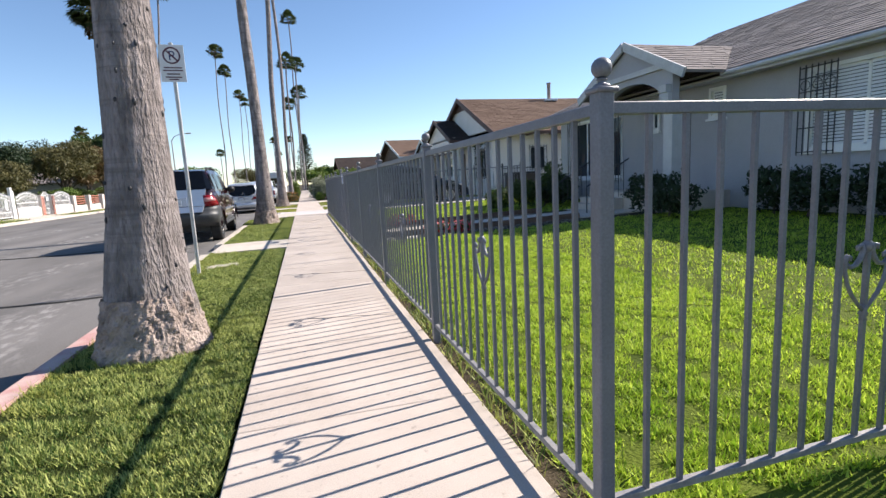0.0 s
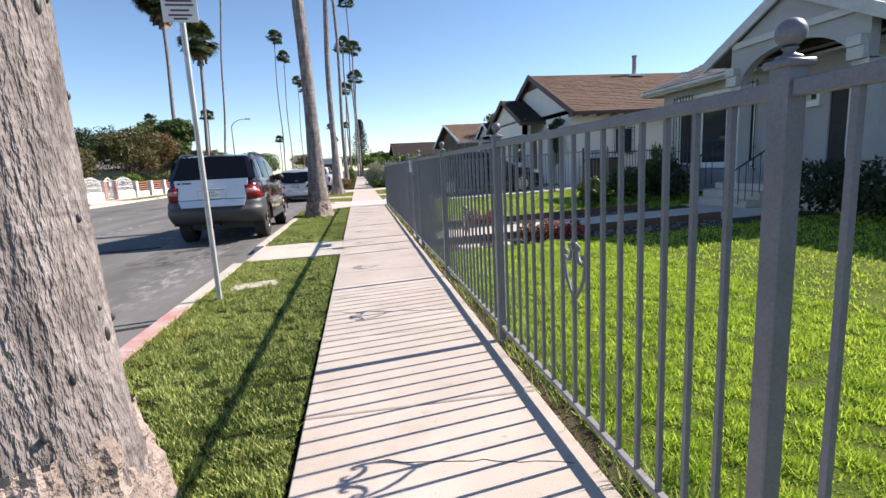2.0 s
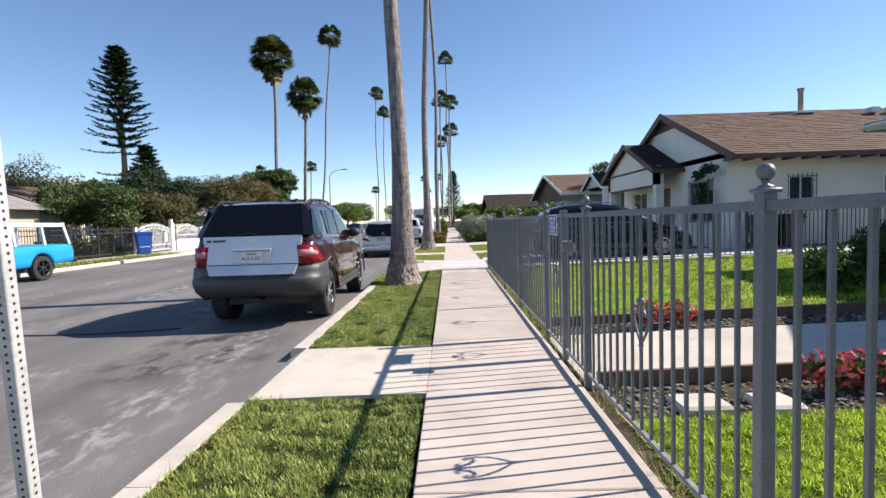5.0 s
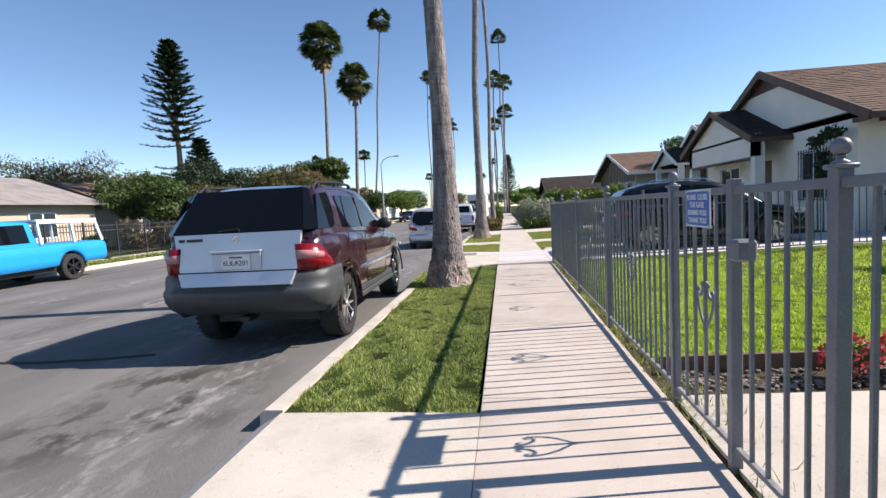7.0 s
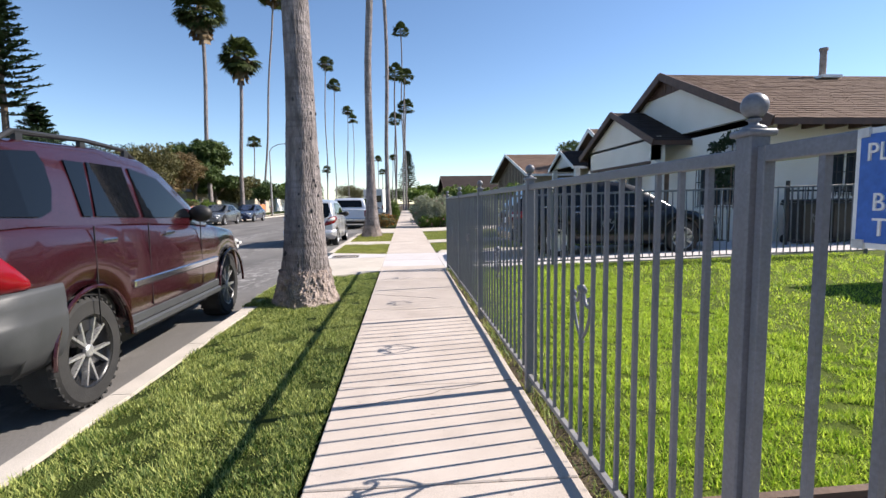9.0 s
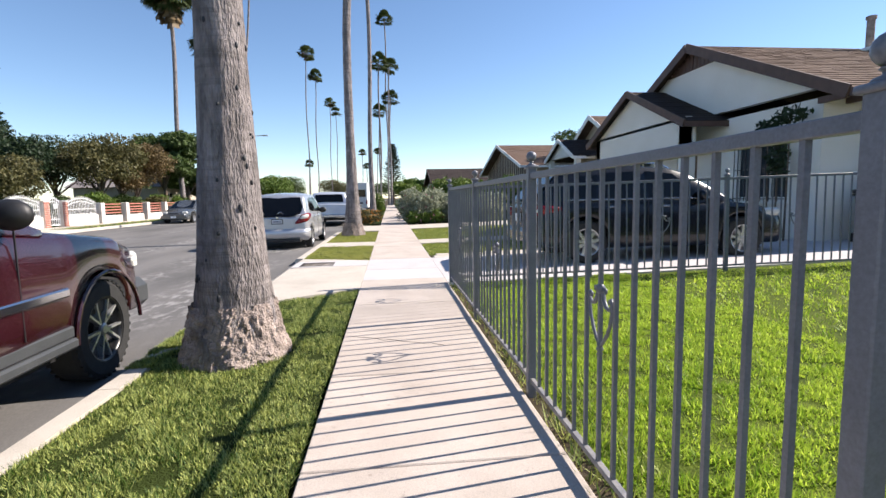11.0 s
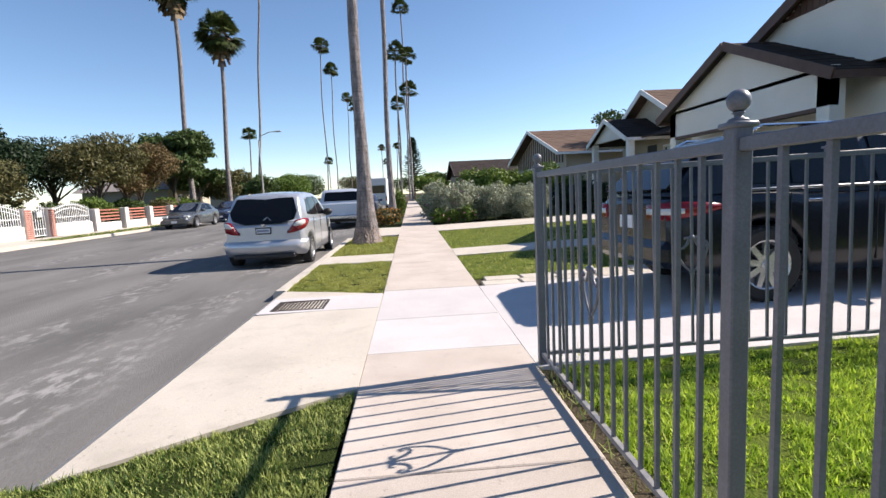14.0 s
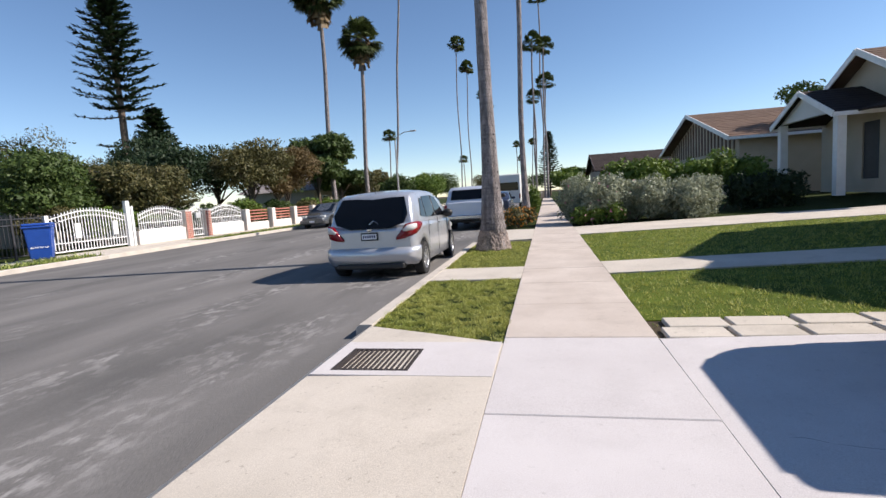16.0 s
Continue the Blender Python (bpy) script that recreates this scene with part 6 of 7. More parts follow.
part("rear_bumper", boxes((-0.88, 0.88, -0.08, 0.25, 0.36, 0.62), bevel=0.07), M["car_dark"], c)
mirrors(c, 2.95, 1.12, 0.86, M["car_dark"])
handles(c, (1.4, 2.3), 0.95, hw, M["chrome"])
seams(c, (1.15, 2.0, 3.1), 0.36, 1.05, hw)

# pickup beyond the hatchback
c, body, cabin, sx, hw, belt = car("pickup", "pale grey pickup truck parked beyond the hatchback", pose(-2.8, 38.4, ROAD_Z), 5.6, 1.95,
    [(0, 1.05, 0.95, 0.5), (0.05, 1.1, 0.98, 0.42), (2.0, 1.1, 1, 0.4), (4.0, 1.1, 1, 0.36), (4.4, 1.1, 0.98, 0.36), (5.3, 1.0, 0.94, 0.36), (5.6, 0.8, 0.84, 0.4)],
    (1.1, 4.6), 0.39, 0.26, M["car_white"], [(0.12, 1.12), (0.3, 1.58), (0.6, 1.68), (3.2, 1.7), (3.5, 1.62), (4.2, 1.12)],
    [[(0.5, 1.2), (1.9, 1.2), (1.9, 1.66), (0.55, 1.66)], [(2.05, 1.18), (2.9, 1.18), (2.9, 1.68), (2.08, 1.68)], [(3.0, 1.18), (3.95, 1.16), (3.45, 1.66), (3.0, 1.68)]], M["rim_grey"], 6)
tg = panel_quad(c, "tailgate", [(-0.82, -0.015, 0.62), (0.82, -0.015, 0.62), (0.84, -0.01, 1.05), (-0.84, -0.01, 1.05)], M["car_white"], "", 0.03)
panel_quad(c, "rear_window", [(-0.72, 0.13, 1.2), (0.72, 0.13, 1.2), (0.66, 0.27, 1.58), (-0.66, 0.27, 1.58)], M["car_glass"], "dark rear glass", 0.02)
part("plate", boxes((-0.155, 0.155, -0.04, -0.02, 0.5, 0.62)), M["plate"], c)
part("rear_bumper", boxes((-0.92, 0.92, -0.18, 0.05, 0.44, 0.6), bevel=0.03), M["chrome"], c)
for s in (-1, 1):
    part("tail_light", boxes((s * 0.9 - 0.07, s * 0.9 + 0.05, -0.02, 0.1, 0.68, 1.02), bevel=0.02), M["lens_red"], c, "red tail light")
mirrors(c, 3.9, 1.25, 0.92, M["black_plastic"])

# parked cars across the street, noses towards the walker
def sedan(x, y, paint, label, rz=180):
    c, body, cabin, sx, hw, belt = car("sedan", label, pose(x, y, ROAD_Z, 0, 0, rz), 4.5, 1.75,
        [(0, 0.85, 0.84, 0.4), (0.15, 0.98, 0.95, 0.3), (1.0, 0.98, 1, 0.22), (2.9, 0.92, 1, 0.22), (3.3, 0.88, 0.97, 0.22), (4.2, 0.72, 0.88, 0.22), (4.5, 0.55, 0.7, 0.28)],
        (0.9, 3.55), 0.31, 0.2, paint, [(0.5, 1.0), (1.1, 1.36), (1.7, 1.44), (2.3, 1.4), (3.3, 0.92)],
        [[(1.15, 1.02), (1.85, 1.0), (1.83, 1.36), (1.35, 1.33)], [(1.92, 1.0), (2.9, 0.97), (2.8, 1.05), (2.3, 1.33), (1.9, 1.37)]], M["rim_grey"], 8, "cars across the street", tumble=0.76)
    panel_quad(c, "windscreen", [(-0.7, 3.25, 0.95), (0.7, 3.25, 0.95), (0.58, 2.38, 1.38), (-0.58, 2.38, 1.38)][::-1], M["car_glass"], "", 0.02)
    for s in (-1, 1):
        part("head_light", boxes((s * 0.58 - 0.17, s * 0.58 + 0.15, 4.12, 4.36, 0.6, 0.74), bevel=0.04), M["lens_white"], c)
    part("grille", boxes((-0.3, 0.3, 4.36, 4.46, 0.5, 0.66), bevel=0.02), M["black_plastic"], c)
    part("front_bumper", boxes((-0.8, 0.8, 4.2, 4.52, 0.24, 0.5), bevel=0.06), paint, c)
    part("plate", boxes((-0.155, 0.155, 4.5, 4.53, 0.34, 0.46)), M["plate"], c)
    mirrors(c, 2.75, 1.0, 0.82, paint)
    return c


sedan(-13.1, 50.2, M["car_grey"], "grey sedan parked across the street")
sedan(-13.1, 57.0, M["car_navy"], "dark blue sedan parked across the street")
sedan(-13.1, 77.5, M["car_dark"], "black car parked further across the street")
sedan(-2.9, 50.5, M["car_navy"], "dark car parked further along the kerb", 0)
van = thing("van", "white box van parked far along the kerb", "van", pose(-2.9, 62, ROAD_Z))
part("body", boxes((-1.0, 1.0, 0, 5.5, 0.4, 2.9), bevel=0.08), M["stucco_white"], van)
part("rear_window", boxes((-0.8, 0.8, -0.01, 0.03, 1.5, 2.2), bevel=0.01), M["car_glass"], van)
for s in (-1, 1):
    for yw in (1.0, 4.4):
        wheel(van, s * 0.86, yw, 0.36, 0.24, s, M["rim_grey"], 6)
for s in (-1, 1):
    part("tail_light", boxes((s * 0.9 - 0.06, s * 0.9 + 0.06, -0.015, 0.02, 0.8, 1.2)), M["lens_red"], van)

# sky-blue pickup with a white canopy
c, body, cabin, sx, hw, belt = car("old_pickup", "sky-blue old pickup truck with a white bed canopy", pose(-13.4, 23.1, ROAD_Z, 0, 0, 180) @ Matrix.Scale(1.05, 4), 5.0, 1.75,
    [(0, 1.0, 0.97, 0.5), (0.05, 1.02, 1, 0.48), (2.2, 1.02, 1, 0.4), (3.6, 1.02, 1, 0.38), (4.8, 0.95, 0.95, 0.4), (5.0, 0.85, 0.9, 0.45)],
    (1.2, 4.1), 0.36, 0.22, M["car_blue"], [(2.15, 1.04), (2.25, 1.62), (2.9, 1.66), (3.3, 1.6), (3.75, 1.04)],
    [[(2.35, 1.1), (3.45, 1.08), (3.15, 1.54), (2.4, 1.56)]], M["rim_black"], 6, tumble=0.82)
cp = bmesh.new()
for s in (-1, 1):
    for a, b in (((0.1, 1.03), (0.22, 1.62)), ((1.05, 1.03), (1.05, 1.62)), ((2.05, 1.03), (2.05, 1.62))):
        board(cp, (s * 0.82, a[0], a[1]), (s * 0.74, b[0], b[1]), 0.06, 0.06)
    board(cp, (s * 0.74, 0.2, 1.62), (s * 0.74, 2.08, 1.62), 0.08, 0.1)
board(cp, (-0.74, 0.2, 1.62), (0.74, 0.2, 1.62), 0.08, 0.1)
box(cp, -0.76, 0.76, 0.2, 2.1, 1.64, 1.68)
part("canopy", cp, M["gate_white"], c, "white canopy frame")
part("rear_bumper", boxes((-0.85, 0.85, -0.15, 0.02, 0.45, 0.58), bevel=0.02), M["black_plastic"], c)

# ---- trees, shrubs ----
def leaf_cloud(blobs, n, size, seed, shell=0.45):
    """Small leaf quads spread through uneven blobs (cx, cy, cz, rx, ry, rz)."""
    g = np.random.default_rng(seed)
    blobs = np.array(blobs, float)
    vol = blobs[:, 3] * blobs[:, 4] * blobs[:, 5]
    idx = g.choice(len(blobs), n, p=vol ** 0.8 / (vol ** 0.8).sum())
    d = g.normal(size=(n, 3))
    d /= np.linalg.norm(d, axis=1)[:, None]
    lump = 0.86 + 0.16 * np.sin(d[:, 0] * 6.1 + idx) * np.cos(d[:, 1] * 5.3 + idx * 2) + 0.1 * np.sin(d[:, 2] * 8.7 + idx * 3)
    r = g.uniform(shell, 1, n) ** 0.6 * lump
    p = blobs[idx, :3] + d * r[:, None] * blobs[idx, 3:]
    u = g.normal(size=(n, 3))
    u /= np.linalg.norm(u, axis=1)[:, None]
    v = np.cross(u, d + g.normal(size=(n, 3)) * 0.5)
    v /= np.linalg.norm(v, axis=1)[:, None] + 1e-6
    s = size * g.uniform(0.6, 1.35, n)[:, None]
    q = np.stack([p - u * s, p - v * s * 0.45, p + u * s, p + v * s * 0.45], axis=1)
    return q.reshape(-1, 3)


def tree(x, y, h, blobs, n, size, leaf, label, seed, ground=0.02, trunk_r=0.16, category="tree", name="tree", group=""):
    t = thing(name, label, category, pose(x, y, ground), group)
    bm = bmesh.new()
    tube(bm, [(0, 0, -0.1), (0.05, 0, h * 0.25), (0, 0.06, h * 0.5), (0.05, 0, h * 0.72)], [trunk_r * 1.3, trunk_r, trunk_r * 0.7, trunk_r * 0.35], 8)
    for k, b in enumerate(blobs):
        z0 = h * (0.25 + 0.3 * ((k * 37) % 10) / 10)
        tube(bm, [(0.03, 0, z0), ((b[0]) * 0.5, b[1] * 0.5, (z0 + b[2]) / 2 + 0.1), (b[0], b[1], b[2])], [trunk_r * 0.5, trunk_r * 0.3, trunk_r * 0.12], 5)
    part("trunk", bm, M["trunk"], t)
    soup("crown", leaf_cloud(blobs, n, size, seed), 4, M[leaf], t)
    return t


def round_blobs(r, h, k, seed, flat=0.8):
    g = np.random.default_rng(seed)
    return [(g.uniform(-r, r) * 0.62, g.uniform(-r, r) * 0.62, h * g.uniform(0.5, 0.86), r * g.uniform(0.35, 0.6), r * g.uniform(0.35, 0.6), r * g.uniform(0.3, 0.5) * flat) for _ in range(k)]


def shrub(x, y, blobs, n, size, leaf, label, seed, category="shrub", name="shrub", petals=None, npet=0, ground=0.0):
    t = thing(name, label, category, pose(x, y, ground))
    bm = bmesh.new()
    for b in blobs:
        tube(bm, [(b[0] * 0.8, b[1] * 0.8, -0.05), (b[0], b[1], b[2])], [0.025, 0.01], 5)
    part("stems", bm, M["trunk"], t)
    soup("foliage", leaf_cloud(blobs, n, size, seed, 0.3), 4, M[leaf], t)
    if petals:
        soup("blossom", leaf_cloud([(*b[:3], b[3] * 1.03, b[4] * 1.03, b[5] * 1.03) for b in blobs], npet, size * 0.9, seed + 1, 0.85), 4, M[petals], t)
    return t


def needle_quads(g, pts, d, l):
    """Bushy needle sprays along a branch."""
    side, out = np.array([-d[1], d[0], 0]), []
    for s in range(1, 7):
        for w in range(16):
            c = pts[s] + (pts[s] - pts[s - 1]) * g.uniform(-1, 0.15)
            ang = g.uniform(-0.3, math.pi + 0.3)
            ln = g.uniform(0.16, 0.4) * (1.15 - 0.06 * s)
            e = c + side * math.cos(ang) * ln + np.array([0, 0, math.sin(ang) * ln * 0.6]) + d * g.uniform(0.05, 0.3)
            wv = np.cross(e - c, [0.3, 0.2, 1.0])
            wv = wv / (np.linalg.norm(wv) + 1e-6) * 0.065
            out += [c - wv, e - wv * 0.6, e + wv * 0.6, c + wv]
    return out


def norfolk(x, y, h, r, label, seed, bare=0.25, dark="leaf_dark", odd=False):
    """Star pine: whorls of drooping then rising branches on a straight trunk."""
    g = np.random.default_rng(seed)
    t = thing("conifer", label, "conifer tree", pose(x, y, 0.02))
    part("trunk", tube(bmesh.new(), [(0, 0, -0.1), (0.1, 0, h * 0.5), (0, 0, h)], [h * 0.018, h * 0.012, 0.03], 10), M["trunk"], t)
    br = bmesh.new()
    quads = []
    z = h * bare
    strays = [(h * 0.33, 2.6, 3.4), (h * 0.36, 2.9, 2.6), (h * 0.46, 0.2, 2.4), (h * 0.47, 3.3, 3.0)] if odd else []
    for z0, a, l in strays:
        d = np.array([math.cos(a), math.sin(a), 0])
        pts = [np.array([0, 0, z0]) + d * l * s + np.array([0, 0, l * (-0.1 * s + 0.2 * s * s)]) for s in np.linspace(0, 1, 7)]
        tube(br, pts[::2], [0.05, 0.04, 0.03, 0.01], 4, cap=False)
        quads += needle_quads(g, pts, d, l)
    while z < h * 0.985:
        f = (z / h - bare) / (1 - bare)
        ln = r * (1 - f) ** 0.75 * (0.55 + 0.45 * min(1, f * 5)) + 0.12
        n = 7
        a0 = g.uniform(0, 6)
        for k in range(n):
            a = a0 + 2 * math.pi * k / n + g.uniform(-0.2, 0.2)
            l = ln * g.uniform(0.7, 1.1)
            d = np.array([math.cos(a), math.sin(a), 0])
            pts = [np.array([0, 0, z]) + d * l * s + np.array([0, 0, l * (-0.12 * s + 0.28 * s * s)]) for s in np.linspace(0, 1, 7)]
            tube(br, pts[::2], [0.03, 0.025, 0.018, 0.008], 4, cap=False)
            quads += needle_quads(g, pts, d, l)
        z += max(0.3, h * 0.042 * (1 - 0.5 * f))
    part("limb_frame", br, M["trunk"], t)
    soup("needles", np.array(quads), 4, M[dark], t)
    return t


norfolk(-26.35, 47.0, 16.2, 3.1, "tall dark star pine with layered branches", 3, 0.5, odd=True)
norfolk(-25.7, 49.0, 8.6, 2.6, "dense dark pine behind shrubs", 4, 0.12)
norfolk(1.1, 118, 12.5, 3.0, "dark pointed conifer far along the street", 5, 0.12)

for i, (x, y, h, r, n, leaf, label) in enumerate((
    (-19.1, 49.1, 5.8, 3.2, 9000, "leaf_olive", "olive-brown spreading tree behind a low wall"),
    (-18.9, 53.5, 5.6, 2.9, 8000, "leaf_rust", "rust-tinged tree beside parked cars"),
    (-20.6, 62.4, 8.0, 3.6, 14000, "leaf", "dark rounded tree behind the palms"),
    (-20.5, 67.4, 6.7, 2.9, 7000, "leaf", "green tree behind the palms"),
    (-25.0, 47.4, 7.3, 2.9, 7000, "leaf_dark", "dark bushy tree beside the pines"),
    (-20.0, 41.3, 4.0, 2.8, 8000, "leaf_olive", "olive shrub tree above the white gate"),
    (-20.5, 36.3, 3.7, 2.6, 8000, "leaf", "dense green shrub above the white gate"),
    (-37.7, 47.4, 8.3, 5.0, 8000, "leaf_olive", "wide tree behind the bungalow"),
    (-44.4, 36.3, 9.4, 5.6, 8000, "leaf", "large tree behind the bungalow"),
    (-21.6, 56.8, 6.2, 3.1, 9000, "leaf", "leafy green tree behind the brown lattice fence"),
    (-22.0, 44.6, 5.1, 2.9, 9000, "leaf_dark", "dark leafy tree behind the white railing"),
    (-22.8, 39.1, 4.7, 2.9, 8000, "leaf", "leafy tree above the white gate"),
    (-23.9, 52.4, 6.1, 3.1, 8000, "leaf_dark", "dark tree filling the gap beside the pines"),
    (-19.4, 71.8, 4.7, 2.9, 5000, "leaf_olive", "olive tree further across the street"),
    (-20.0, 82.9, 4.4, 3.3, 5000, "leaf", "low tree further across the street"),
    (-18.9, 98.5, 5.0, 3.6, 5000, "leaf_bright", "bright tree further across the street"),
    (-21.1, 115.1, 5.6, 4.4, 5000, "leaf", "far tree across the street"),
    (-14.0, 150.0, 6.0, 5.0, 4000, "leaf_olive", "far tree closing the street"),
    (-5.0, 210.0, 7.0, 7.0, 4000, "leaf", "far trees closing the street"),
    (1.9, 62.0, 2.8, 1.4, 5000, "leaf_bright", "bright green tree beside the sidewalk"),
    (2.6, 78.0, 3.6, 2.0, 4000, "leaf_bright", "green tree further along the sidewalk"),
    (4.0, 98.0, 4.4, 2.8, 5000, "leaf", "dark green tree far along the sidewalk"),
    (14.0, 47.5, 6.2, 2.2, 4000, "leaf", "dark tree rising behind a roof"),
    (30.0, 60.0, 7.0, 3.5, 4000, "leaf", "tree behind the houses"),
    (-50.0, 67.4, 7.8, 5.6, 6000, "leaf_olive", "far trees behind the far houses"),
    (-66.6, 31.9, 10.0, 6.7, 6000, "leaf", "far trees behind the far houses"),
)):
    tree(x, y, h, round_blobs(r, h, 14, 100 + i), int(n * 1.7), 0.1 if y < 60 else 0.17, leaf, label, 200 + i)

# hedge, flower beds and shrubs on the near side
g0 = np.random.default_rng(77)
hb = [(0.45 + 0.55 * k, g0.uniform(-0.4, 0.5), 0.74 + g0.uniform(-0.1, 0.12), 0.76, 0.95, 0.98) for k in range(8)]
shrub(0.75, 37.2, hb[:4], 26000, 0.05, "leaf_grey", "large rounded grey-green bush beside the sidewalk", 31, "bush", "bush", "petal_pink", 120)
shrub(0.9, 36.9, [(b[0], b[1], b[2] - 0.1, b[3], b[4] * 0.9, b[5] * 0.85) for b in hb[4:]], 26000, 0.045, "leaf_grey", "rounded silver-green bush beside the driveway", 32, "bush", "bush")
shrub(0.95, 36.3, [(0.3, 0, 0.3, 0.4, 0.35, 0.35), (0.8, 0, 0.3, 0.4, 0.3, 0.33), (1.4, -0.05, 0.35, 0.4, 0.3, 0.4)], 3000, 0.05, "leaf_bright", "low flowering shrub before the hedge", 33, petals="petal_pink", npet=50)
shrub(3.0, 40.0, [(k * 0.9, g0.uniform(-0.5, 0.5), 1.4 + 0.15 * math.sin(k * 2), 0.9, 0.9, 0.85) for k in range(6)], 18000, 0.08, "leaf_bright", "tall bright green shrub behind the hedge", 34)
shrub(-0.75, 36.6, [(g0.uniform(-0.4, 0.4), k * 0.55, 0.35, 0.4, 0.4, 0.36) for k in range(6)], 5000, 0.05, "leaf_olive", "flower bed of orange and purple blooms by the kerb", 35, "flower bed", "flower_bed", "petal_orange", 500)
shrub(-0.5, 47.0, [(0, 0, 0.9, 0.42, 0.42, 0.75), (0.05, 0, 0.5, 0.4, 0.4, 0.5)], 2500, 0.06, "leaf_bright", "clipped round shrub beside the sidewalk", 36)
shrub(1.6, 43.5, [(k * 0.5, k * 1.8, 0.8, 0.9, 1.0, 0.8) for k in range(5)], 8000, 0.08, "leaf", "shrubs crowding the sidewalk edge", 37)
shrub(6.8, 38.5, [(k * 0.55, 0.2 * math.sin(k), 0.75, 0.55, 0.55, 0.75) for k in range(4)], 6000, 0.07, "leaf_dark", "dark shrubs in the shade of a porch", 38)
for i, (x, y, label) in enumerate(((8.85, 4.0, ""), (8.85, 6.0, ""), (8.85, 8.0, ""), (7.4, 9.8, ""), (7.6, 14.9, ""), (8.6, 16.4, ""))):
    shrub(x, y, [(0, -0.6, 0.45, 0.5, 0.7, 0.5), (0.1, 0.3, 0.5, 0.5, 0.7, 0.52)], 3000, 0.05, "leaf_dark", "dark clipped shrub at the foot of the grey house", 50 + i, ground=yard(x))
shrub(5.8, 14.6, [(0, 0, 0.35, 0.5, 0.6, 0.4), (0.9, 0.1, 0.5, 0.55, 0.6, 0.5), (1.9, 0.2, 0.75, 0.5, 0.5, 0.7)], 5000, 0.05, "leaf", "green shrubs at the edge of the lawn", 60, ground=0.1)
shrub(2.65, 10.45, [(0, 0, 0.16, 0.2, 0.17, 0.14), (0.35, 0.05, 0.16, 0.22, 0.17, 0.15), (0.7, 0.0, 0.15, 0.2, 0.16, 0.13)], 500, 0.035, "leaf", "low clump of bright red flowers in the bed", 61, "flowers", "flowers", "petal_red", 480, 0.02)
shrub(2.25, 12.68, [(0, 0, 0.16, 0.2, 0.16, 0.15), (0.4, 0.05, 0.16, 0.22, 0.16, 0.15)], 400, 0.03, "leaf_olive", "small red flowers in the bed of earth", 62, "flowers", "flowers", "petal_red", 420, 0.03)
shrub(8.45, 23.3, [(0, -0.1, 2.75, 0.25, 0.5, 0.2), (0, 0.5, 2.6, 0.2, 0.4, 0.2), (0, 0.2, 1.9, 0.2, 0.35, 0.5)], 900, 0.06, "leaf_dark", "sparse climbing plant on the cream wall", 63)
for i, (x, y) in enumerate(((-18.8, 38.5), (-18.9, 43.2), (-18.6, 34.8), (-18.6, 36.7), (-18.6, 40.7), (-18.8, 45.2), (-18.6, 49.2), (-18.6, 52.0), (-18.6, 54.9), (-18.8, 57.9), (-18.9, 61.5), (-18.1, 21.1), (-18.2, 24.9), (-18.1, 28.4), (-18.2, 31.5), (-18.3, 46.7))):
    shrub(x, y, round_blobs(1.3, 1.7, 5, 300 + i) if y > 33 else round_blobs(0.8, 0.9, 5, 300 + i), 4500, 0.08, ("leaf_bright", "leaf", "leaf_olive")[i % 3], "weedy green shrub behind the iron fence", 70 + i)

# ---- far side: gates, walls, bins, lamp ----
FX = -17.12
FAR_SIZE = Matrix.Diagonal((1.1, 1.18, 1.12, 1))


def arched_panel(holder, a, b, z0, z_end, rise, pitch=0.11, lances=True):
    n = int((b - a) / pitch)
    top = []
    for k in range(n + 1):
        y = a + (b - a) * k / n
        zt = z_end + rise * math.sin(math.pi * k / n)
        part("bar", boxes((-0.011, 0.011, y - 0.011, y + 0.011, z0, zt + (0.1 if lances else 0))), M["gate_white"], holder)
        top.append((0, y, zt))
    part("top_rail", tube(bmesh.new(), top, [0.02] * len(top), 6), M["gate_white"], holder)
    part("upper_rail", tube(bmesh.new(), [(0, y, z - 0.16) for _, y, z in top], [0.016] * len(top), 6), M["gate_white"], holder)
    part("bottom_rail", boxes((-0.02, 0.02, a, b, z0, z0 + 0.04)), M["gate_white"], holder)
    part("lower_rail", boxes((-0.02, 0.02, a, b, z0 + 0.28, z0 + 0.31)), M["gate_white"], holder)


gate1 = thing("driveway_gate", "white arched iron driveway gate with lance tops", "gate", pose(FX, -4.59, 0) @ FAR_SIZE)
arched_panel(gate1, 32.4, 35.15, 0.08, 1.15, 0.26)
part("gate_post", boxes((-0.06, 0.06, 32.26, 32.38, 0, 1.3)), M["gate_white"], gate1)
part("gate_post", boxes((-0.07, 0.07, 35.2, 35.36, 0, 1.7)), M["gate_white"], gate1)
part("gate_post", boxes((-0.05, 0.05, 35.42, 35.52, 0, 1.5)), M["gate_white"], gate1)
for y in (33.2, 34.6):
    part("mail_plate", boxes((0.02, 0.05, y, y + 0.2, 0.5, 1.0)), M["gate_white"], gate1)
fw = thing("low_wall", "low pinkish block wall with white arched railings", "wall", pose(FX, -4.59, 0) @ FAR_SIZE, kind="structure")
part("coping", boxes((-0.1, 0.1, 35.6, 38.0, 0, 0.52), bevel=0.01), M["pink_wall"], fw)
part("coping", boxes((-0.1, 0.1, 39.6, 42.0, 0, 0.5), bevel=0.01), M["pink_wall"], fw)
r1 = thing("white_railing", "white arched railing on the low wall", "railing", pose(FX, -4.59, 0) @ FAR_SIZE)
arched_panel(r1, 35.75, 37.95, 0.53, 1.12, 0.25)
r2 = thing("white_railing", "white arched railing on the low wall", "railing", pose(FX, -4.59, 0) @ FAR_SIZE)
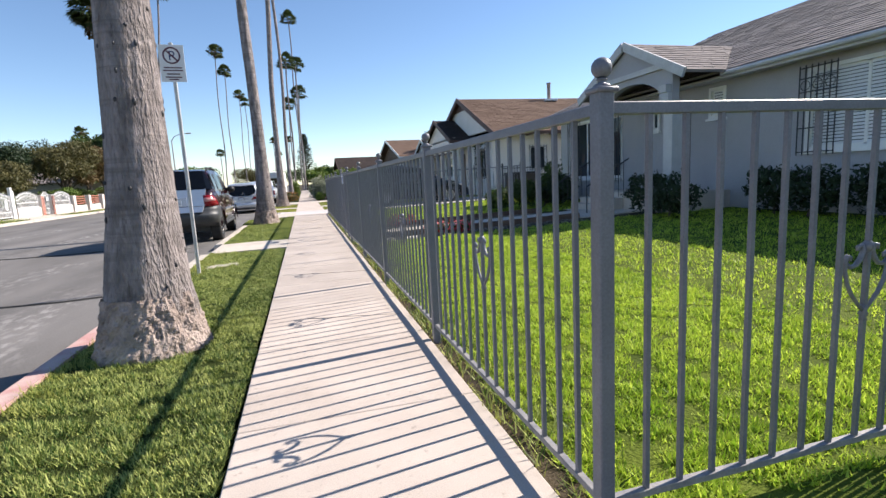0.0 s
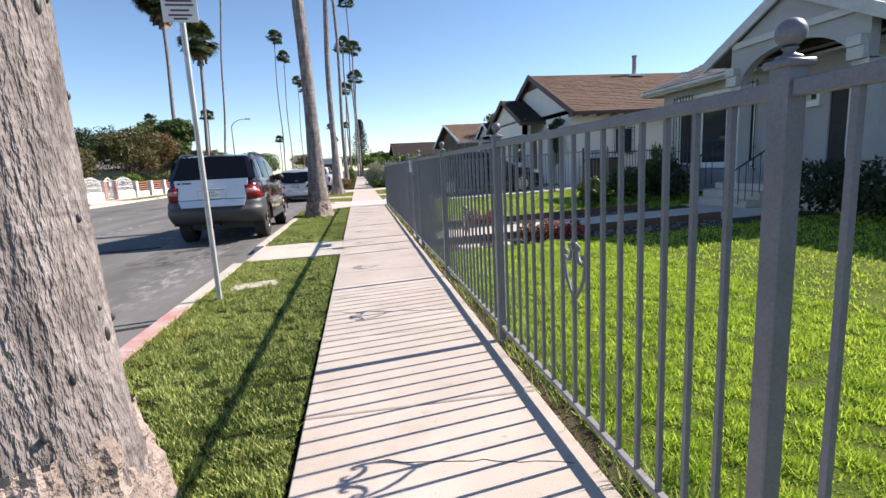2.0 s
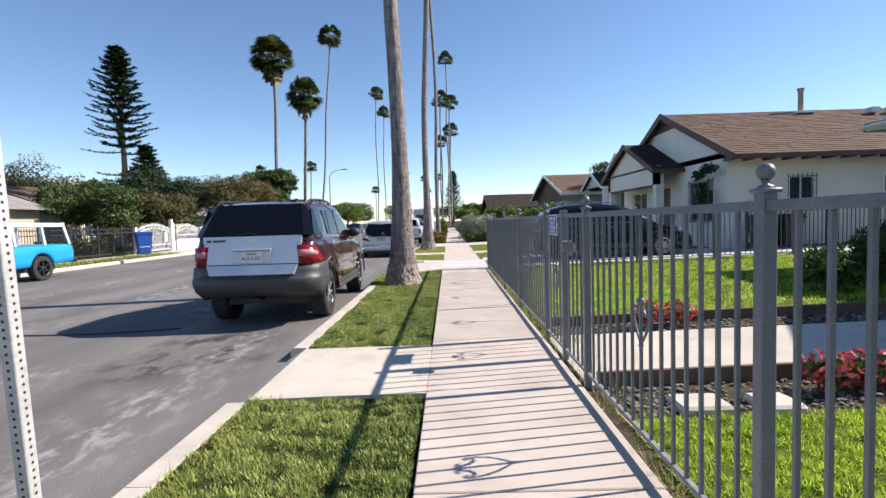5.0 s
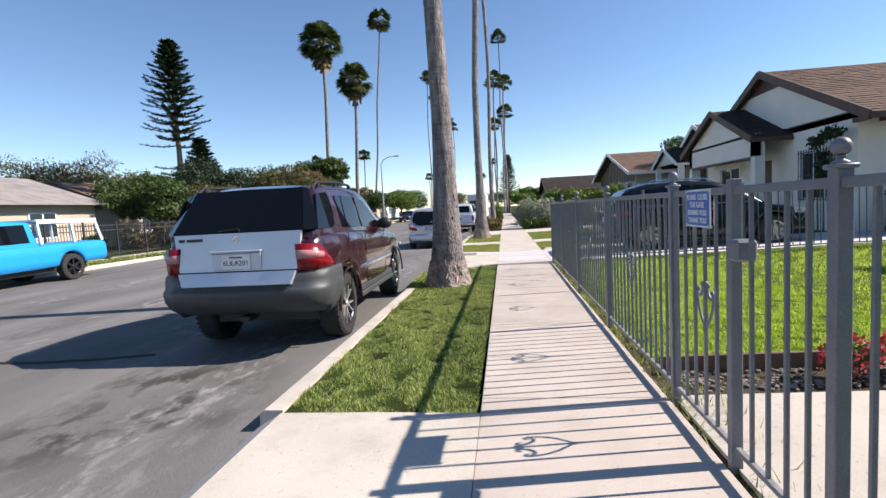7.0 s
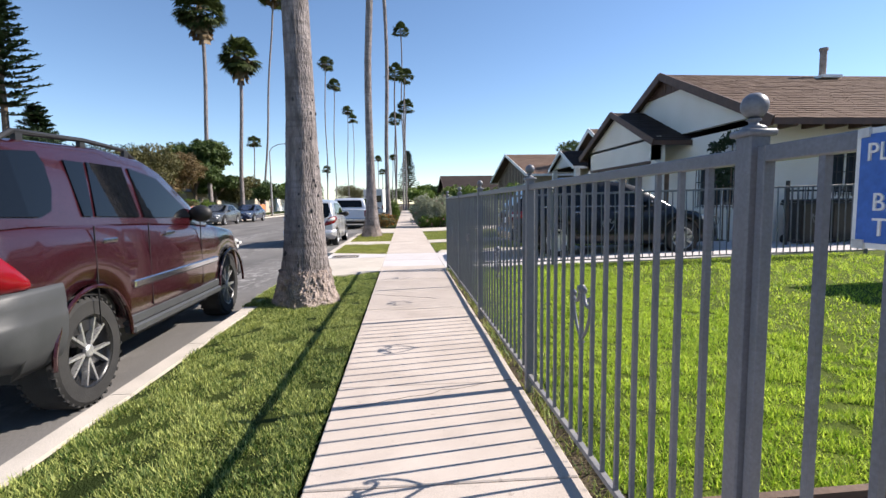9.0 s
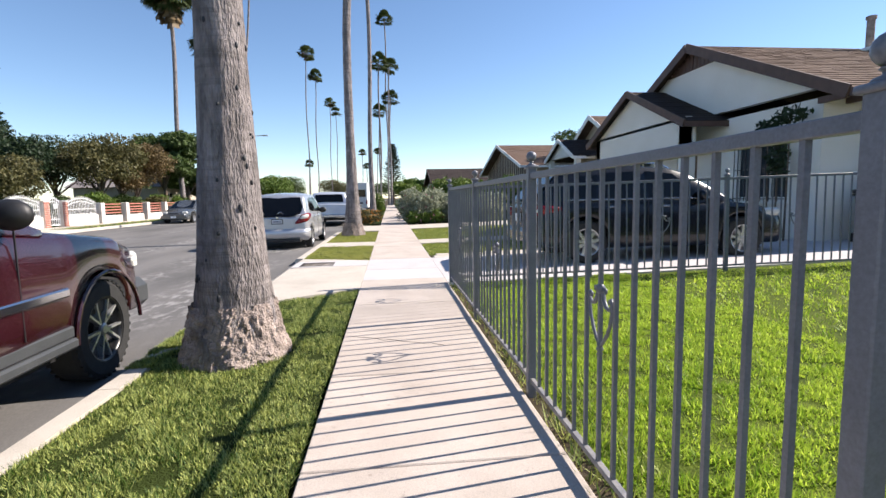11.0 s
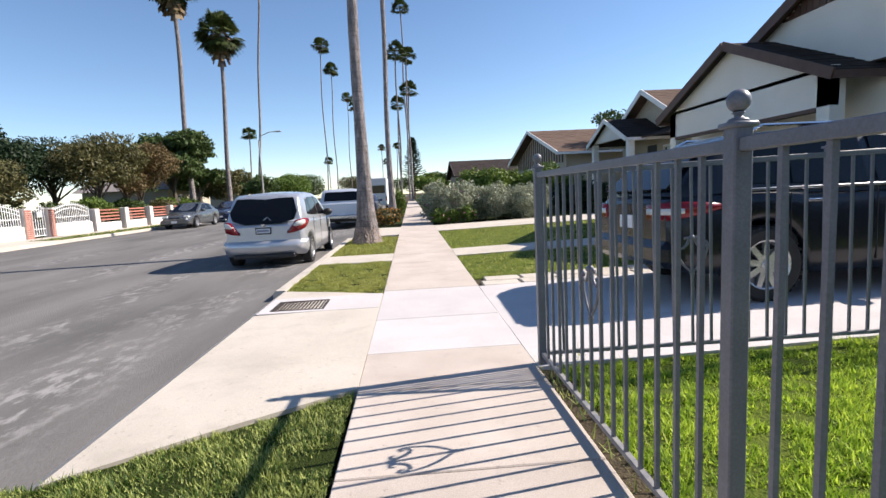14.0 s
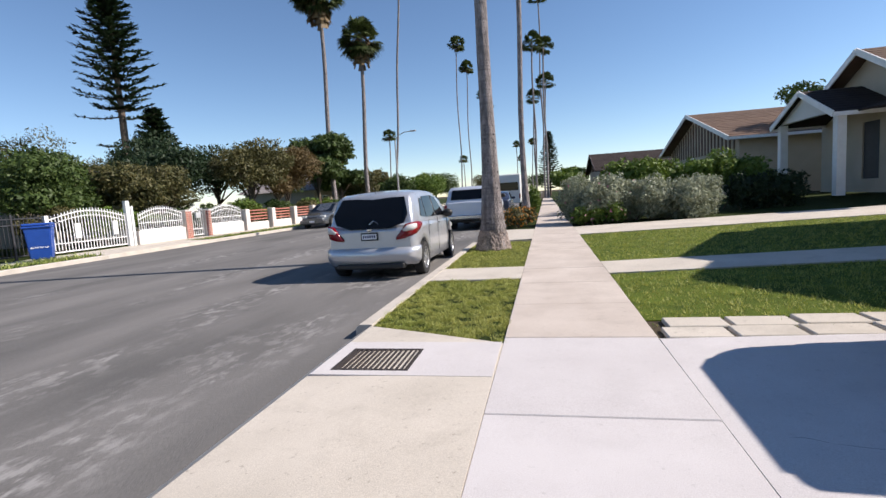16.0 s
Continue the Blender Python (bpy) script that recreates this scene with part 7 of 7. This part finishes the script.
arched_panel(r2, 39.65, 41.95, 0.51, 1.1, 0.25)
g2 = thing("foot_gate", "small white arched iron gate between brick piers", "gate", pose(FX, -4.59, 0) @ FAR_SIZE)
arched_panel(g2, 38.45, 39.2, 0.08, 1.2, 0.16)
part("letter_box", boxes((0.02, 0.1, 38.7, 39.0, 0.85, 1.1), bevel=0.01), M["galv"], g2)
for y in (38.02, 39.24):
    pier = thing("brick_pier", "square red brick gate pier", "pier", pose(FX, 1.18 * y - 4.59, 0) @ FAR_SIZE)
    part("core", boxes((-0.14, 0.14, 0.02, 0.34, 0, 1.18)), M["pink_wall"], pier)
    for k in range(14):
        for j in range(2):
            o = 0.09 * (k % 2)
            part("brick", boxes((0.14, 0.152, 0.01 + j * 0.18 , 0.17 + j * 0.18 , k * 0.083 + 0.01, k * 0.083 + 0.075)), M["brick"], pier)
    part("cap", boxes((-0.18, 0.18, -0.02, 0.38, 1.18, 1.24), bevel=0.01), M["pink_wall"], pier)
w3 = thing("low_wall", "old stone and brown lattice fence with pinkish piers", "wall", pose(FX, -4.59, 0) @ FAR_SIZE, kind="structure")
for y in (42.2, 44.6, 47.0, 49.4):
    part("pier", boxes((-0.16, 0.16, y, y + 0.32, 0, 1.1), bevel=0.02), M["pink_wall"], w3)
    part("base", boxes((-0.08, 0.08, y + 0.33, y + 2.07, 0, 0.4)), M["pink_wall"], w3)
    for z in (0.5, 0.66, 0.82, 0.98):
        part("rail", boxes((-0.03, 0.03, y + 0.33, y + 2.07, z, z + 0.07)), M["brick"], w3)
bf = thing("iron_fence", "dark iron fence before weedy shrubs", "fence", pose(FX, 0, 0) @ Matrix.Diagonal((1, 1.08, 1.15, 1)))
for y in np.arange(14.0, 30.1, 1.6):
    part("post", boxes((-0.03, 0.03, y - 0.03, y + 0.03, 0, 1.35)), M["black_iron"], bf)
    for z in (1.2, 1.02, 0.12):
        part("rail", boxes((-0.015, 0.015, y + 0.03, y + 1.57, z, z + 0.035)), M["black_iron"], bf)
    for k in range(1, 13):
        part("picket", boxes((-0.008, 0.008, y + k * 0.123 - 0.008, y + k * 0.123 + 0.008, 0.1, 1.3)), M["black_iron"], bf)
of = thing("orange_fence", "orange board fence far across the street", "fence", pose(-17.0, 66, 0))
part("boards", boxes(*[(-0.03, 0.03, k * 0.16, k * 0.16 + 0.15, 0, 1.3) for k in range(50)]), M["orange_wall"], of)
part("rail", boxes((-0.06, -0.03, 0, 8, 1.0, 1.08)), M["orange_wall"], of)


def bin_thing(x, y, z, mat_, label, digits=False, s=1.0, rz=0):
    b = thing("wheelie_bin", label, "trash bin", pose(x, y, z, 0, 0, rz))
    bm = bmesh.new()
    lo, hi = 0.24 * s, 0.31 * s
    vs = [bm.verts.new((sx * w, sy * w, zz)) for zz, w in ((0.06, lo), (0.98 * s, hi)) for sx, sy in ((-1, -1), (1, -1), (1, 1), (-1, 1))]
    for f in ((3, 2, 1, 0), (4, 5, 6, 7), (0, 1, 5, 4), (1, 2, 6, 5), (2, 3, 7, 6), (3, 0, 4, 7)):
        bm.faces.new([vs[i] for i in f])
    bmesh.ops.bevel(bm, geom=bm.edges[:], offset=0.03, segments=2, affect="EDGES")
    body = part("body", bm, mat_, b)
    part("rim", boxes((-hi - 0.03, hi + 0.03, -hi - 0.03, hi + 0.03, 0.93 * s, 0.98 * s), bevel=0.012), mat_, b)
    lidb = bmesh.new()
    box(lidb, -hi - 0.02, hi + 0.02, -hi - 0.02, hi + 0.04, 0.985 * s, 1.06 * s, bevel=0.03)
    part("lid", lidb, mat_, b)
    for sx in (-1, 1):
        wl = bmesh.new()
        lathe(wl, [(0.1, -0.03), (0.11, 0), (0.1, 0.03)], 16, "x", m=Matrix.Translation((sx * 0.26, 0.26, 0.11)))
        part("wheel", wl, M["tyre"], b)
    part("handle", tube(bmesh.new(), [(-0.25, hi + 0.06, 0.94 * s), (0.25, hi + 0.06, 0.94 * s)], [0.018, 0.018], 6), mat_, b)
    if digits:
        letters("2006", 0.25, M["sign_white"], b, pose(0, -0.31, 0.42, 86), "white painted house number")
    return b


bin_thing(-15.9, 32.3, 0.0, M["bin_blue"], "blue wheeled trash bin with painted white number", True, 1.15, 42)
bin_thing(9.6, 22.2, 0.16, M["bin_black"], "black wheeled trash bin beside the cream house")
bin_thing(10.4, 22.25, 0.17, M["bin_black"], "black wheeled trash bin with pale lid")
lamp = thing("street_lamp", "slim grey street lamp with a curved arm", "street lamp", pose(-15.1, 70, 0) @ Matrix.Scale(1.06, 4))
part("pole", tube(bmesh.new(), [(0, 0, -0.1), (0, 0, 4), (0, 0, 7.0)], [0.11, 0.085, 0.06], 10), M["pole_grey"], lamp)
part("arm", tube(bmesh.new(), [(0, 0, 6.9), (0.3, 0, 7.4), (1.0, 0, 7.7), (1.7, 0, 7.75)], [0.05, 0.045, 0.04, 0.035], 8), M["pole_grey"], lamp)
part("lamp_head", boxes((1.6, 2.2, -0.12, 0.12, 7.68, 7.82), bevel=0.04), M["pole_grey"], lamp)
side_iron = thing("iron_fence", "dark iron fence beside the cream house", "fence", pose(9.0, 22.0, 0.15))
for k in range(0, 40):
    part("picket", boxes((k * 0.125 - 0.008, k * 0.125 + 0.008, -0.008, 0.008, 0.05, 1.35)), M["black_iron"], side_iron)
for z in (1.25, 0.1):
    part("rail", boxes((0, 5, -0.015, 0.015, z, z + 0.04)), M["black_iron"], side_iron)
for k in range(3):
    part("post", boxes((k * 2.4 - 0.03, k * 2.4 + 0.03, -0.03, 0.03, -0.2, 1.5)), M["black_iron"], side_iron)

# kerb edging and stones round the front path beds
for a, b, y in ((1.1, 6.2, 12.96), (1.1, 6.2, 10.79)):
    bm = board(bmesh.new(), (a, y, yard(a) + 0.03), (b, y, yard(b) + 0.03), 0.04, 0.15)
    tagged(new("bed_edging", mesh_of("bed_edging", bm, M["wood_brown"])), "brown low edging of a flower bed", "edging", kind="structure")
g1 = np.random.default_rng(9)
STONE = []
for k in range(5):
    bm = bmesh.new()
    bmesh.ops.create_icosphere(bm, subdivisions=1, radius=1)
    for v in bm.verts:
        v.co *= 1 + 0.25 * noise.noise(v.co * 1.7 + Vector((k * 5.0, 0, 0)))
        v.co.z *= 0.55
    STONE.append(mesh_of("stone", bm, M["stone"]))
sv, sf = [], []
for k in range(1500):
    a = (10.18, 10.74) if k % 2 else (12.5, 12.92)
    x = 1.2 + 4.8 * g1.uniform() ** 1.3
    r = g1.uniform(0.009, 0.026)
    m = pose(x, g1.uniform(*a), yard(x) - 0.008, 0, 0, g1.uniform(0, 360)) @ Matrix.Diagonal((r, r * g1.uniform(0.7, 1.3), r, 1))
    me = STONE[k % 5]
    o = len(sv)
    sv += [m @ v.co for v in me.vertices]
    sf += [[o + i for i in p.vertices] for p in me.polygons]
tagged(raw("bed_stones", sv, sf, M["stone"]), "brown clods and small stones covering the flower beds", "stones", kind="stuff")
for x, y, w in ((1.66, 10.32, 0.18), (2.15, 10.28, 0.14)):
    tagged(new("stepping_stone", mesh_of("stepping_stone", boxes((x - w, x + w, y - 0.14, y + 0.14, yard(x) - 0.1, yard(x) + 0.03), bevel=0.02), M["apron"])), "flat pale stepping stone by the bed", "stepping stone")

# ---- grass blades ----
def blades(n, xs, ys, zfun, hmin, hmax, w, seed, patch=0.0):
    g = np.random.default_rng(seed)
    x, y = g.uniform(*xs, n), g.uniform(*ys, n)
    if patch:
        keep = np.sin(x * 3.1 + y * 1.7) * np.cos(y * 2.3 - x) + g.uniform(-1, 1, n) > -patch
        x, y = x[keep], y[keep]
    k = g.uniform(-1, 1, (10, 2))
    k *= (g.uniform(9, 34, 10) / np.linalg.norm(k, axis=1))[:, None]
    clump = sum(np.sin(x * a + y * b + i * 1.9) for i, (a, b) in enumerate(k)) / 3.2
    keep = clump + g.uniform(-0.6, 0.6, len(x)) > -0.8
    x, y, clump = x[keep], y[keep], clump[keep]
    n = len(x)
    z = zfun(x)
    h = g.uniform(hmin, hmax, n) * np.clip(0.85 + 0.3 * clump, 0.4, 1.4)
    a, lean = g.uniform(0, 2 * math.pi, n), g.uniform(0.35, 1.0, n)
    base = np.stack([x, y, z - 0.01], 1)
    side = np.stack([np.cos(a), np.sin(a), np.zeros(n)], 1) * (w * g.uniform(0.6, 1.3, n))[:, None]
    b2 = a + math.pi / 2 + g.uniform(-0.6, 0.6, n)
    out = np.stack([np.cos(b2) * h * lean, np.sin(b2) * h * lean, h * np.sqrt(1 - (lean * 0.8) ** 2)], 1)
    return np.stack([base - side, base + side, base + out], 1).reshape(-1, 3)


def turf(name, arr, material, label):
    ob = soup(name, arr, 3, M[material])
    return tagged(ob, label, "grass", kind="stuff")


flat = lambda x: np.full_like(x, -0.022)
slope = lambda x: 0.022 * np.maximum(0, x - 1.1) - 0.018
def clipped(arr, y1, skew, before=True):
    """Drops the blades past a slanting edge that runs back towards the kerb."""
    t = arr.reshape(-1, 3, 3)
    lim = y1 - skew * (WALK_L - t[:, 0, 0]) / (WALK_L - KERB_IN)
    return t[(t[:, 0, 1] < lim) == before].reshape(-1, 3)


turf("parkway_grass", np.concatenate([
    blades(230000, (KERB_IN + 0.01, WALK_L - 0.025), (0.2, 10.68), flat, 0.02, 0.06, 0.0042, 1),
    clipped(blades(180000, (KERB_IN + 0.01, WALK_L - 0.025), (12.17, 20.33), flat, 0.02, 0.06, 0.0042, 2), 20.33, 0.85)]), "blade", "thick green turf between kerb and sidewalk")
turf("parkway_grass", np.concatenate([
    clipped(blades(34000, (KERB_IN + 0.01, WALK_L + 0.01), (23.38, 26.48), flat, 0.03, 0.06, 0.005, 3), 23.4, -0.58, False),
    blades(26000, (KERB_IN + 0.01, WALK_L + 0.01), (27.64, 31.9), flat, 0.03, 0.06, 0.006, 4)]), "blade_dry", "dry yellowish turf beyond the driveway")
turf("kerb_edge_grass", np.concatenate([
    blades(9000, (KERB_IN - 0.01, KERB_IN + 0.3), (2, 10.7), flat, 0.03, 0.09, 0.004, 5, 0.2),
    blades(2500, (WALK_R - 0.01, 1.12), (2.2, 20.7), lambda x: np.full_like(x, -0.03), 0.03, 0.13, 0.004, 6, 0.1)]), "blade_dry", "yellowed grass fringing kerb and fence")
turf("kerb_edge_grass", blades(16000, (KERB_OUT + 0.005, KERB_IN + 0.03), (17.4, 19.42), lambda x: np.full_like(x, 0.004), 0.02, 0.06, 0.0045, 21), "blade", "grass grown over the kerb top")
turf("lawn_grass", np.concatenate([
    blades(170000, (1.1, 3.6), (2.0, 10.14), slope, 0.025, 0.07, 0.0055, 7),
    blades(70000, (3.6, 9.3), (-2.0, 10.14), slope, 0.035, 0.075, 0.008, 8),
    blades(16000, (1.1, 9.3), (-2.0, 2.0), slope, 0.035, 0.075, 0.008, 12),
    blades(150000, (1.1, 3.6), (12.98, 20.48), slope, 0.025, 0.07, 0.0055, 9),
    blades(40000, (3.6, 9.0), (12.98, 20.35), slope, 0.035, 0.075, 0.008, 10)]), "blade_yard", "bright yellow-green lawn behind the fence")
turf("fence_edge_grass", blades(7000, (1.0, 1.35), (2.1, 20.7), slope, 0.05, 0.15, 0.005, 11, 0.3), "blade", "longer grass tufts along the fence foot")
turf("lawn_grass", np.concatenate([
    blades(26000, (1.02, 9.0), (24.13, 26.7), slope, 0.03, 0.06, 0.007, 13),
    blades(26000, (1.02, 9.0), (27.85, 33.0), slope, 0.03, 0.06, 0.009, 14)]), "blade_dry", "short dry-edged lawn beyond the pavers")
turf("far_grass", np.concatenate([
    blades(18000, (-15.9, -14.57), (14, 33.3), lambda x: np.full_like(x, -0.01), 0.05, 0.22, 0.012, 15, 0.4),
    blades(8000, (-15.9, -14.57), (38.7, 50), lambda x: np.full_like(x, -0.01), 0.04, 0.14, 0.012, 16, 0.1)]), "blade", "weedy grass along the far kerb")
turf("joint_grass", blades(1500, (1.02, 4.6), (23.5, 24.13), slope, 0.02, 0.05, 0.006, 17, -0.4), "blade", "grass growing between paving slabs")
